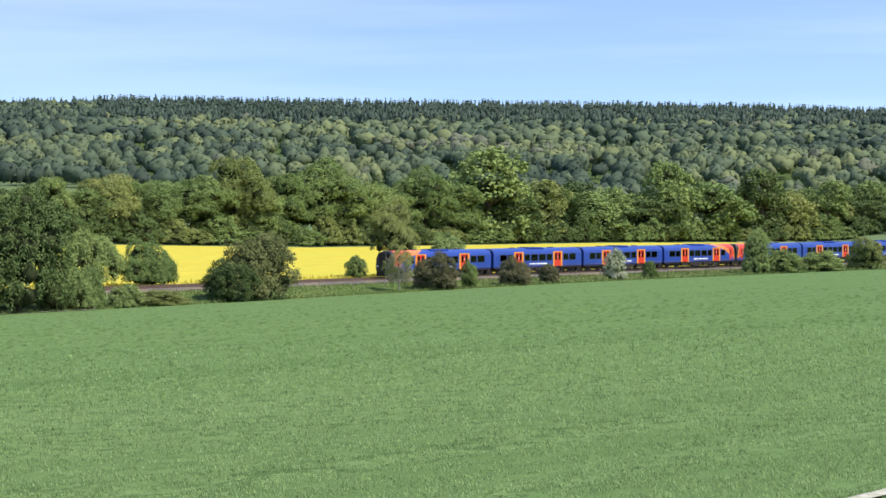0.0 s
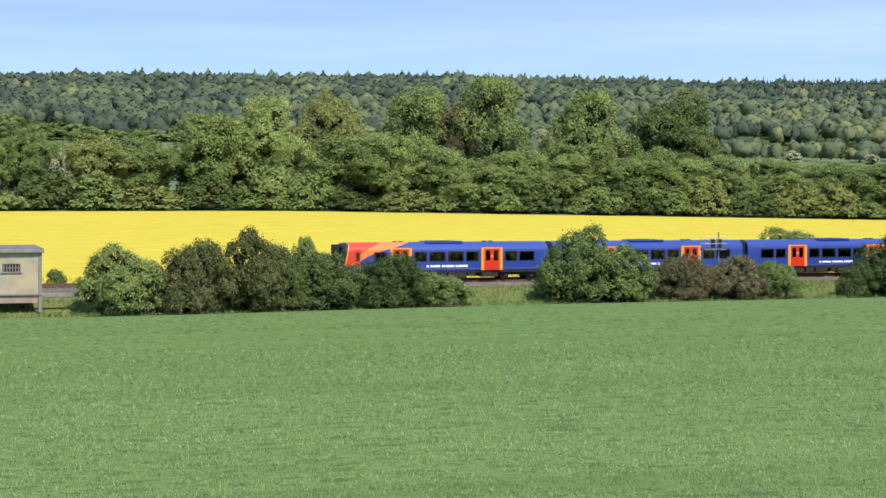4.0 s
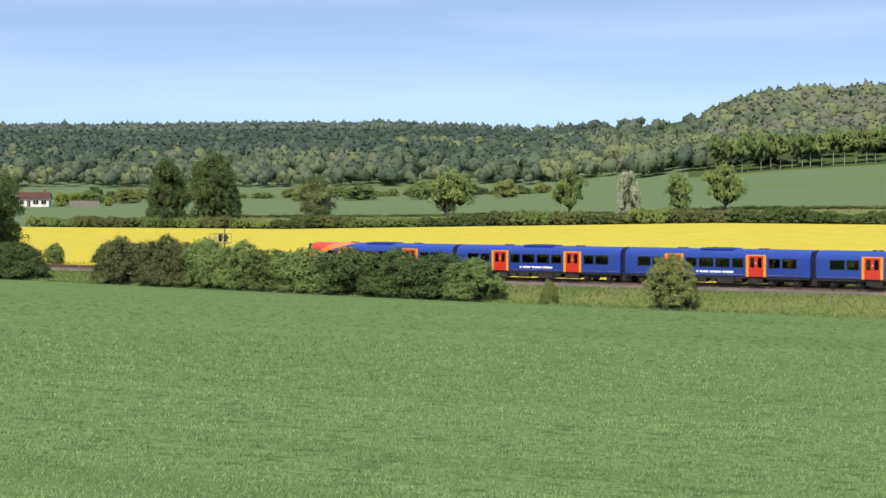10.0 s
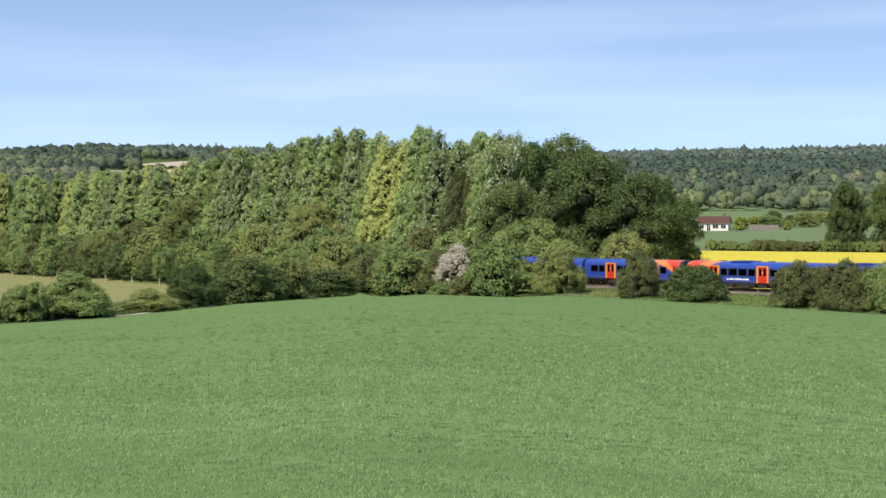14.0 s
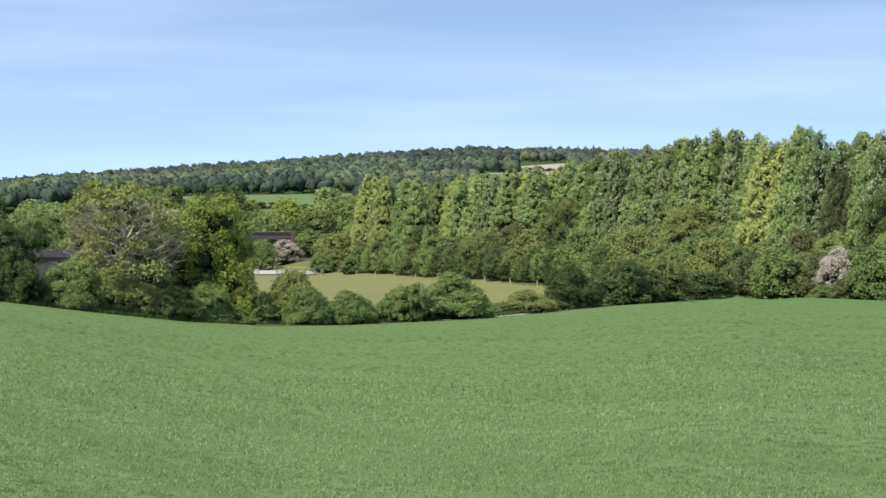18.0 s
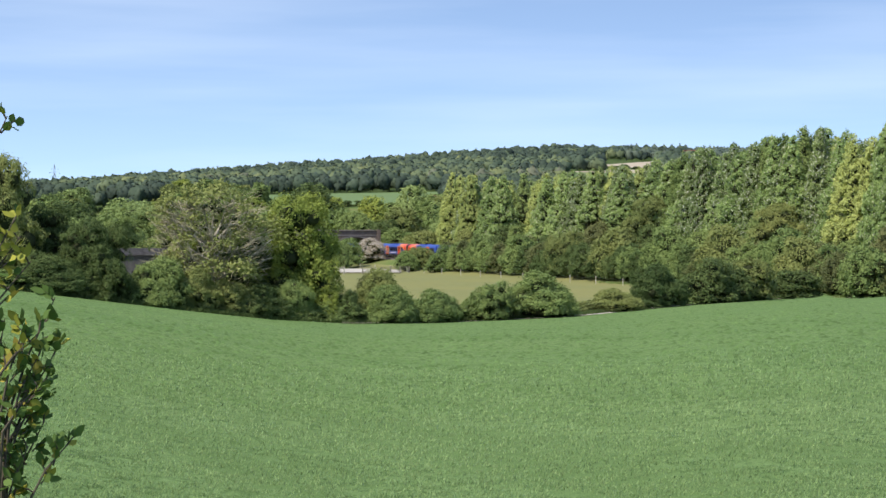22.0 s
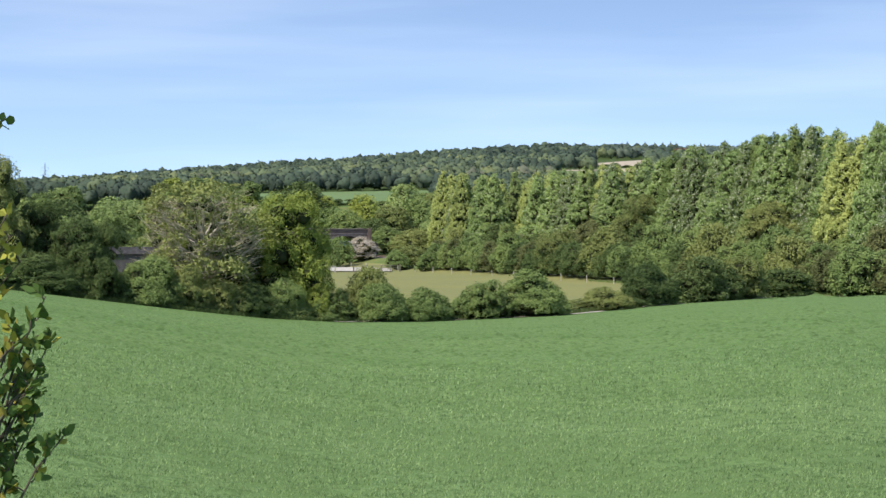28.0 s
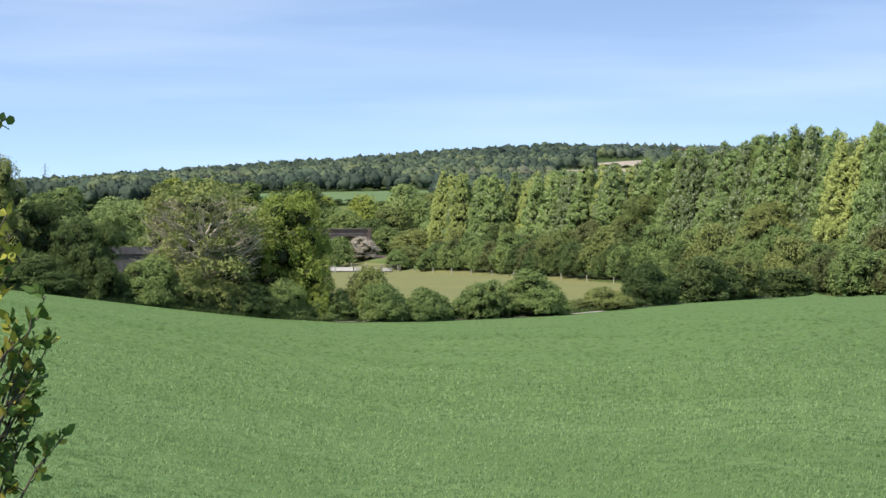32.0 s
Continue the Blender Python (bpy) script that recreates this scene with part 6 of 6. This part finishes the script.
def build_twig():
    t = thing("hawthorn_spray", "leafy hawthorn sprays reaching up beside the viewpoint", "shrub", (-3.96, 0.606, 5.9))
    stem = material("thorn_bark", (0.1, 0.085, 0.06), 0.9, second=(0.06, 0.05, 0.04), scale=20.0)
    leafm = leafy("thorn_leaves", (0.12, 0.19, 0.05), (0.075, 0.135, 0.035), blossom=(0.33, 0.28, 0.06), amount=0.16)
    rng = np.random.default_rng(5)
    gold = leafy("thorn_leaves_yellow", (0.34, 0.33, 0.06), (0.26, 0.28, 0.05))
    # foot, bend and tip of each shoot, and whether most of its leaves are yellow
    shoots = [((0, -0.08, 0.2), (0.0, -0.01, 1.47), (0.0, 0.086, 1.71), 0), ((0, -0.08, 0.2), (0.02, -0.03, 1.45), (0.01, 0.025, 1.66), 0), ((0, -0.1, 0.2), (-0.02, -0.04, 1.42), (0.0, -0.012, 1.67), 0),
              ((0, -0.08, 0.2), (-0.02, 0.0, 1.42), (0.0, 0.085, 1.6), 0), ((0, -0.06, 0.2), (0.02, -0.02, 1.36), (0.0, 0.05, 1.52), 0), ((0, -0.09, 0.2), (-0.02, -0.05, 1.3), (-0.01, -0.03, 1.5), 0),
              ((0, -0.07, 0.2), (0.03, -0.02, 1.28), (0.02, 0.03, 1.42), 0), ((-0.1, -0.14, 0.2), (-0.12, -0.07, 1.66), (-0.1, 0.035, 1.83), 1), ((-0.1, -0.14, 0.2), (-0.1, -0.06, 1.62), (-0.1, 0.055, 1.78), 1), ((-0.1, -0.14, 0.2), (-0.1, -0.05, 1.7), (-0.1, 0.02, 1.86), 1), ((0.1, -0.16, 0.2), (0.1, -0.08, 1.9), (0.1, -0.022, 2.06), 0)]
    for k in range(6):
        tip = Vector((rng.uniform(-0.05, 0.05), rng.uniform(0.03, 0.12), 1.42 + 0.045 * k))
        shoots.append(((0, -0.1, 0.2), tip + Vector((rng.uniform(-0.02, 0.02), -rng.uniform(0.06, 0.1), -rng.uniform(0.1, 0.16))), tip, 0))
    for a, m, e, mostly_gold in shoots:
        a, m, e = Vector(a), Vector(m), Vector(e)
        br = part("stem", add_tube(bmesh.new(), [a, m, m.lerp(e, 0.5) + Vector((0, -0.006, 0.004)), e], [0.005, 0.0032, 0.0024, 0.0012], 6), stem, t)
        leaves = {0: [], 1: []}
        for k in range(6):
            q = m.lerp(e, 0.12 + 0.17 * k)
            d = Vector((rng.uniform(-0.5, 0.5), rng.uniform(-1, 1), rng.uniform(0.2, 0.9))).normalized()
            tip = q + d * rng.uniform(0.02, 0.045)
            part("twig", add_tube(bmesh.new(), [q, q.lerp(tip, 0.5) + Vector((0, 0, 0.003)), tip], [0.002, 0.0016, 0.0009], 5), stem, br)
            for i in range(5):
                b = q.lerp(tip, rng.uniform(0.1, 1.0))
                d2 = (d + Vector(rng.normal(size=3)) * 0.65).normalized()
                side = d2.cross(Vector(rng.normal(size=3))).normalized()
                nn = side.cross(d2)
                ll, wd = rng.uniform(0.02, 0.036), rng.uniform(0.006, 0.0105)
                leaves[int(rng.uniform(0, 1) < (0.75 if mostly_gold else 0.16))].append([(b + o)[:] for o in (Vector(), d2 * ll * 0.35 + side * wd, d2 * ll * 0.72 + side * wd * 0.8 + nn * 0.003, d2 * ll, d2 * ll * 0.72 - side * wd * 0.8 + nn * 0.003, d2 * ll * 0.35 - side * wd)])
        for kind, mat, words in ((0, leafm, "dark green lobed leaves"), (1, gold, "yellow lobed leaves")):
            if leaves[kind]:
                part_mesh("foliage", quads_mesh("foliage", np.array(leaves[kind]), 6), mat, br, words)


build_twig()

# ---- the train: three four-car electric units ----
BLUE = (0.019, 0.055, 0.29)
ORANGE, RED, YELLOW = (0.75, 0.18, 0.04), (0.58, 0.035, 0.016), (0.75, 0.32, 0.025)
PAINT = material("blue_paint", BLUE, 0.32, second=(0.016, 0.047, 0.25), scale=0.6, spec=0.5)
DOOR_RED = material("red_door_paint", RED, 0.35, second=(0.52, 0.04, 0.02), scale=1.5, spec=0.5)
DOOR_YELLOW = material("orange_yellow_paint", YELLOW, 0.4, second=(0.7, 0.29, 0.025), scale=1.5, spec=0.5)
BLACK = material("black_rubber", (0.014, 0.014, 0.015), 0.6, second=(0.022, 0.02, 0.02), scale=2.0)
UNDER = material("underframe_grime", (0.022, 0.02, 0.019), 0.9, second=(0.045, 0.038, 0.032), scale=1.6, bump=0.3)
WHEEL = material("wheel_steel", (0.11, 0.095, 0.08), 0.6, 0.5, second=(0.06, 0.05, 0.045), scale=3.0)
WHITE = material("white_vinyl", (0.8, 0.8, 0.82), 0.5)
SEAT = material("seat_moquette", (0.03, 0.045, 0.14), 0.9, second=(0.02, 0.03, 0.1), scale=8.0)
INSIDE = material("interior_panel", (0.3, 0.3, 0.3), 0.8, second=(0.24, 0.24, 0.25), scale=1.0)
GREYROOF = material("roof_equipment", (0.06, 0.075, 0.14), 0.6, second=(0.04, 0.045, 0.07), scale=2.0)


def tinted_glass():
    m = bpy.data.materials.new("tinted_glass")
    m.use_nodes = True
    n, l = m.node_tree.nodes, m.node_tree.links
    n.remove(n["Principled BSDF"])
    g, t, x, fr = n.new("ShaderNodeBsdfGlossy"), n.new("ShaderNodeBsdfTransparent"), n.new("ShaderNodeMixShader"), n.new("ShaderNodeFresnel")
    g.inputs["Roughness"].default_value = 0.02
    t.inputs["Color"].default_value = (0.42, 0.45, 0.44, 1)
    fr.inputs["IOR"].default_value = 1.5
    l.new(fr.outputs[0], x.inputs[0])
    l.new(t.outputs[0], x.inputs[1])
    l.new(g.outputs[0], x.inputs[2])
    l.new(x.outputs[0], n["Material Output"].inputs["Surface"])
    return m


GLASS = tinted_glass()


def livery():
    """Blue body whose cab end sweeps up through light orange to red; x runs back from the nose."""
    m = material("cab_livery", BLUE, 0.32, spec=0.5)
    n, l = m.node_tree.nodes, m.node_tree.links
    b = n["Principled BSDF"]
    co, sx = n.new("ShaderNodeTexCoord"), n.new("ShaderNodeSeparateXYZ")
    l.new(co.outputs["Object"], sx.inputs[0])
    along = n.new("ShaderNodeMapRange")
    along.inputs["From Min"].default_value, along.inputs["From Max"].default_value = -10.2, -2.2
    l.new(sx.outputs["X"], along.inputs["Value"])

    def sweep(stops):
        r = n.new("ShaderNodeValToRGB")
        e = r.color_ramp.elements
        while len(e) < len(stops):
            e.new(0.5)
        for el, (px, pz) in zip(e, stops):
            el.position, el.color = px / 8, (pz / 4, pz / 4, pz / 4, 1)
        l.new(along.outputs["Result"], r.inputs["Fac"])
        up = n.new("ShaderNodeMath")
        up.operation = "MULTIPLY_ADD"
        up.inputs[1].default_value = -4.0
        l.new(r.outputs["Color"], up.inputs[0])
        l.new(sx.outputs["Z"], up.inputs[2])
        st = n.new("ShaderNodeMath")
        st.operation = "GREATER_THAN"
        st.inputs[1].default_value = 0.0
        l.new(up.outputs[0], st.inputs[0])
        return st.outputs[0]

    def over(base, colour, fac):
        k = n.new("ShaderNodeMix")
        k.data_type = "RGBA"
        if isinstance(base, tuple):
            k.inputs[6].default_value = (*base, 1)
        else:
            l.new(base, k.inputs[6])
        k.inputs[7].default_value = (*colour, 1)
        l.new(fac, k.inputs[0])
        return k.outputs[2]

    c = over(BLUE, (0.72, 0.2, 0.05), sweep([(0.0, 1.05), (0.6, 1.2), (1.43, 1.58), (2.77, 2.28), (3.88, 2.7), (5.6, 3.14), (7.2, 3.55)]))
    c = over(c, (0.6, 0.05, 0.022), sweep([(0.0, 1.05), (0.55, 1.2), (1.3, 1.7), (1.75, 2.22), (2.3, 2.7), (3.2, 3.14), (4.4, 3.6)]))
    c = over(c, (0.75, 0.31, 0.04), sweep([(0.0, 1.1), (0.35, 1.2), (0.62, 1.5), (0.8, 2.4), (0.95, 3.2), (1.1, 4.0)]))
    c = over(c, (0.014, 0.014, 0.016), sweep([(0.0, 0.0), (0.3, 0.85), (0.42, 1.25), (0.62, 2.2), (0.9, 3.3), (1.0, 3.6)]))
    l.new(c, b.inputs["Base Color"])
    return m


LIVERY = livery()
DOORS = [(4.72, 6.81), (13.5, 15.6)]
WINS_CAB = [(3.28, 4.39), (7.1, 8.18), (8.53, 9.98), (10.33, 11.74), (12.08, 13.19), (15.9, 17.0), (17.3, 18.7)]
WINS_MID = [(1.75, 3.1), (3.4, 4.4), (7.1, 8.18), (8.53, 9.98), (10.33, 11.74), (12.08, 13.19), (15.9, 17.0), (17.3, 18.7)]
PROFILE = [(1.34, 0.9), (1.39, 1.12), (1.4, 1.78), (1.4, 2.57), (1.38, 2.8), (1.3, 3.03), (1.1, 3.24), (0.75, 3.39), (0.35, 3.46), (0.0, 3.48)]
LOWZ, TOPZ = 1.78, 2.57


def shell(xs, holes, nose):
    """The body's shell with its window openings, as one bmesh. xs: stations along the car."""
    prof = PROFILE + [(-y, z) for y, z in PROFILE[-2::-1]]
    bm = bmesh.new()
    grid = []
    for x in xs:
        ring = []
        for y, z in prof:
            yy, zz = y, z
            xx = x
            if nose:
                d = x + 10.2
                if d < 0.9:
                    k = 1 - (1 - d / 0.9) ** 2
                    yy = y * (0.86 + 0.14 * k)
                    zz = 0.9 + (z - 0.9) * (0.955 + 0.045 * k)
                    xx = x + 0.42 * max(0, (z - 2.0) / 1.48) ** 1.3 * (1 - d / 0.9)
            ring.append(bm.verts.new((xx, yy, zz)))
        grid.append(ring)
    for i in range(len(xs) - 1):
        mid = (xs[i] + xs[i + 1]) / 2
        for j in range(len(prof) - 1):
            side = {prof[j][1], prof[j + 1][1]} == {LOWZ, TOPZ}
            if side and any(a < mid < b for a, b in holes):
                continue
            bm.faces.new((grid[i][j], grid[i][j + 1], grid[i + 1][j + 1], grid[i + 1][j]))
    # ends and floor
    for ring, flip in ((grid[0], False), (grid[-1], True)):
        bm.faces.new(ring if flip else ring[::-1])
    for i in range(len(xs) - 1):
        bm.faces.new((grid[i][0], grid[i + 1][0], grid[i + 1][-1], grid[i][-1]))
    bmesh.ops.recalc_face_normals(bm, faces=bm.faces)
    return bm


def add_panel(bm, x0, x1, z0, z1, y, side, r=0.0, thick=0.03):
    """A thin upright panel on the side of a car with cut corners."""
    c = r
    pts = [(x0 + c, z0), (x1 - c, z0), (x1, z0 + c), (x1, z1 - c), (x1 - c, z1), (x0 + c, z1), (x0, z1 - c), (x0, z0 + c)] if r else [(x0, z0), (x1, z0), (x1, z1), (x0, z1)]
    if side < 0:
        pts = pts
    a = [bm.verts.new((px, side * y, pz)) for px, pz in pts]
    b = [bm.verts.new((px, side * (y + thick), pz)) for px, pz in pts]
    bm.faces.new(a)
    bm.faces.new(b[::-1])
    for k in range(len(pts)):
        bm.faces.new((a[k], a[(k + 1) % len(pts)], b[(k + 1) % len(pts)], b[k]))
    bmesh.ops.recalc_face_normals(bm, faces=bm.faces)
    return bm


def bogie(car, x):
    g = part("bogie", add_box(add_box(add_box(bmesh.new(), x - 1.75, x + 1.75, -1.12, -0.96, 0.46, 0.68, 0.03), x - 1.75, x + 1.75, 0.96, 1.12, 0.46, 0.68, 0.03), x - 0.4, x + 0.4, -1.05, 1.05, 0.5, 0.78, 0.03), UNDER, car)
    for dx in (-1.3, 1.3):
        bm = bmesh.new()
        for s in (-1, 1):
            add_tube(bm, [(x + dx, s * 0.68, 0.43), (x + dx, s * 0.82, 0.43)], [0.43, 0.43], 20)
        add_tube(bm, [(x + dx, -0.8, 0.43), (x + dx, 0.8, 0.43)], [0.08, 0.08], 8)
        part("wheelset", bm, WHEEL, g, "pair of steel wheels on an axle")
        for s in (-1, 1):
            part("axle_box", box(x + dx - 0.2, x + dx + 0.2, s * 1.04 - 0.1, s * 1.04 + 0.1, 0.26, 0.6, 0.03), UNDER, g)
    for s in (-1, 1):
        part("spring", add_tube(bmesh.new(), [(x, s * 1.0, 0.62), (x, s * 1.0, 0.9)], [0.24, 0.24], 10), UNDER, g)


def make_car(kind):
    """A car, 20.4 m over couplings; its front at -x. kind: cab or middle."""
    cab = kind == "cab"
    words = "blue electric train driving car with orange and red cab end" if cab else "blue electric train middle car with red sliding doors"
    car = thing("train_car", words, "train car", group="cars of the train")
    wins = WINS_CAB if cab else WINS_MID
    x0 = lambda v: v - 10.2
    first = -10.2 + (0.12 if cab else 0.28)
    glazed = [(a + 0.27, (a + b) / 2 - 0.2) for a, b in DOORS]
    holes = [(x0(a), x0(b)) for a, b in wins] + [(x0(a), x0(b)) for a, b in DOORS]
    xs = sorted({round(v, 3) for h in holes for v in h} | {round(first + 0.1 * k, 3) for k in range(0, 10)} | {9.92})
    part("body", shell(xs, holes, cab), LIVERY if cab else PAINT, car, "glossy blue body with orange cab sweep" if cab else "glossy blue body")
    for s in (-1, 1):
        for a, b in wins:
            bm = bmesh.new()
            add_panel(bm, x0(a) - 0.02, x0(b) + 0.02, LOWZ - 0.02, TOPZ + 0.02, 1.385, s, 0.08, 0.012)
            p = part("window_pane", bm, GLASS, car, "tinted glass pane")
            bm = bmesh.new()
            e = 0.055
            for q in ((x0(a) - e, x0(b) + e, LOWZ - e, LOWZ + 0.015), (x0(a) - e, x0(b) + e, TOPZ - 0.015, TOPZ + e), (x0(a) - e, x0(a) + 0.015, LOWZ, TOPZ), (x0(b) - 0.015, x0(b) + e, LOWZ, TOPZ)):
                add_panel(bm, *q, 1.398, s, 0, 0.012)
            part("window_frame", bm, BLACK, p, "black rubber frame")
        for a, b in DOORS:
            m = (a + b) / 2
            door = part("door_surround", add_panel(add_panel(add_panel(bmesh.new(), x0(a), x0(a) + 0.28, 0.9, 2.97, 1.39, s, 0.0, 0.03), x0(b) - 0.28, x0(b), 0.9, 2.97, 1.39, s, 0.0, 0.03), x0(a) + 0.28, x0(b) - 0.28, 2.86, 2.97, 1.38, s, 0.0, 0.03), DOOR_YELLOW, car, "orange-yellow door surround")
            for u, v in ((a + 0.28, m - 0.01), (m + 0.01, b - 0.28)):
                w0, w1 = (u + v) / 2 - 0.21, (u + v) / 2 + 0.21
                bm = bmesh.new()
                for q in ((x0(u), x0(v), 0.92, LOWZ), (x0(u), x0(v), 2.7, 2.86), (x0(u), x0(w0), LOWZ, 2.7), (x0(w1), x0(v), LOWZ, 2.7)):
                    add_panel(bm, *q, 1.385, s, 0, 0.03)
                leaf = part("door_leaf", bm, DOOR_RED, door, "red sliding door leaf")
                part("door_glass", add_panel(bmesh.new(), x0(w0), x0(w1), LOWZ, 2.7, 1.39, s, 0, 0.012), GLASS, door, "narrow tinted door glass")
            part("door_button", box(x0(m) - 0.06, x0(m) + 0.06, min(s * 1.415, s * 1.43), max(s * 1.415, s * 1.43), 2.12, 2.24), WHITE, door, "pale door button")
        # the maker's line of white lettering, as plain bars
        q = 8.2
        bm = bmesh.new()
        for dx, w in ((0, 0.22), (0.36, 0.3), (0.7, 0.62), (1.46, 0.34), (1.84, 0.84), (2.8, 0.28), (3.12, 0.86)):
            add_panel(bm, x0(q + dx), x0(q + dx + w), 1.22, 1.41, 1.4, s, 0.03, 0.006)
        part("lettering", bm, WHITE, car, "white lettering shown as plain bars")
        part("sill_stripe", add_panel(bmesh.new(), x0(0.9), x0(20.0), 1.06, 1.085, 1.388, s, 0, 0.006), material("pale_line", (0.3, 0.25, 0.4), 0.5) if "pale_line" not in bpy.data.materials else bpy.data.materials["pale_line"], car, "thin pale line")
    part("cabin_floor", box(first + 0.6, 9.9, -1.28, 1.28, 1.08, 1.14), INSIDE, car)
    for a in (7.3, 8.9, 10.6, 12.3, 16.3, 18.2) if cab else (2.2, 3.9, 7.3, 8.9, 10.6, 12.3, 16.3, 18.2):
        for y in (-0.8, 0.8):
            part("seat", add_box(box(x0(a), x0(a) + 0.14, y - 0.44, y + 0.44, 1.3, 2.3, 0.03), x0(a) + 0.14, x0(a) + 0.55, y - 0.44, y + 0.44, 1.45, 1.6), SEAT, car, "blue double seat")
    # roof gear
    part("air_conditioner", add_box(bmesh.new(), x0(8.35), x0(11.9), -0.95, 0.95, 3.36, 3.56, 0.05), PAINT, car, "shallow blue roof unit")
    for a in (8.9, 9.5, 10.1, 10.7):
        part("roof_grille", box(x0(a), x0(a) + 0.42, -0.8, 0.8, 3.555, 3.59, 0.01), BLACK, car)
    for a in (5.5, 6.1, 14.2, 14.8):
        part("roof_vent", box(x0(a), x0(a) + 0.3, -0.25, 0.25, 3.44, 3.56, 0.03), GREYROOF, car)
    # underneath
    for a, b, z in ((5.1, 6.6, 0.26), (6.8, 7.7, 0.38), (7.9, 9.2, 0.3), (9.6, 10.2, 0.4), (10.35, 12.1, 0.24), (12.2, 13.0, 0.4), (13.6, 15.2, 0.3)):
        for s in (-1, 1):
            part("equipment_box", box(x0(a), x0(b), s * 0.95 - 0.33, s * 0.95 + 0.33, z, 0.88, 0.03), UNDER, car)
    part("sole_bar", box(first + 0.3, 9.85, -1.3, 1.3, 0.72, 0.905), UNDER, car)
    for a, b in ((5.6, 6.3), (10.6, 11.8), (14.0, 14.6)):
        part("brake_gear", box(x0(a), x0(b), -0.3, 0.3, 0.3, 0.8, 0.03), UNDER, car)
    for a in (1.0, 5.0, 8.95, 13.6, 15.4, 19.3):
        part("air_tank", add_tube(bmesh.new(), [(x0(a), 0.5, 0.55), (x0(a) + 0.5, 0.5, 0.55)], [0.24, 0.24], 8), WHEEL, car)
    bogie(car, x0(3.2))
    bogie(car, x0(17.3))
    # gangways
    part("coupling", box(9.5, 10.2, -0.9, 0.9, 0.14, 0.95, 0.04), UNDER, car)
    part("gangway_bellows", box(9.92, 10.2, -0.95, 0.95, 0.95, 3.32, 0.04), BLACK, car, "black gangway bellows")
    if cab:
        part("gangway_door", box(-10.38, -9.95, -0.55, 0.55, 0.98, 3.3, 0.04), BLACK, car, "black end gangway")
        for s in (-1, 1):
            part("headlight", box(-10.14, -10.05, s * 0.95 - 0.14, s * 0.95 + 0.14, 1.42, 1.62, 0.02), WHITE, car, "round-cornered headlight")
            part("cab_door", add_panel(bmesh.new(), x0(1.38), x0(1.95), 1.08, 2.82, 1.392, s, 0.04, 0.012), DOOR_RED, car, "narrow red cab door")
            part("cab_door_window", add_panel(bmesh.new(), x0(1.55), x0(1.85), 1.85, 2.6, 1.406, s, 0.04, 0.008), BLACK, car, "dark cab door window")
        part("snow_plough", add_box(bmesh.new(), -10.1, -9.3, -1.2, 1.2, 0.28, 0.9, 0.08), UNDER, car)
        part("coupler", box(-10.45, -10.0, -0.18, 0.18, 0.75, 1.05, 0.03), UNDER, car)
    else:
        part("coupling", box(-10.2, -9.5, -0.9, 0.9, 0.14, 0.95, 0.04), UNDER, car)
        part("gangway_bellows", box(-10.2, -9.92, -0.95, 0.95, 0.95, 3.32, 0.04), BLACK, car, "black gangway bellows")
    return car


CAR = 20.4
# seconds, and where the nose of the train is along the line
RUN = [(0, 188.05), (3, 88.7), (6, -10.7), (9, -109.6), (12, -209.6), (14, -274.3), (15, -308.8), (19.5, -468.0), (22.25, -553.0), (24.83, -633.2), (27.5, -714.8), (32, -853.0)]


def build_train():
    cars = []
    cab, mid = make_car("cab"), make_car("middle")
    used = {"cab": False, "mid": False}
    for i in range(12):
        src, key, turn = (cab, "cab", 0) if i % 4 == 0 else (cab, "cab", 180) if i % 4 == 3 else (mid, "mid", 0)
        ob = src if not used[key] else copy_thing(src, pose(0, 0, 0))
        used[key] = True
        cars.append((ob, (i + 0.5) * CAR, turn))
    return cars


TRAIN = build_train()


def motions():
    for ob, back, turn in TRAIN:
        walk(ob, [(t, pose(nose + back, NEAR_Y, 0, 0, 0, turn)) for t, nose in RUN])


motions()
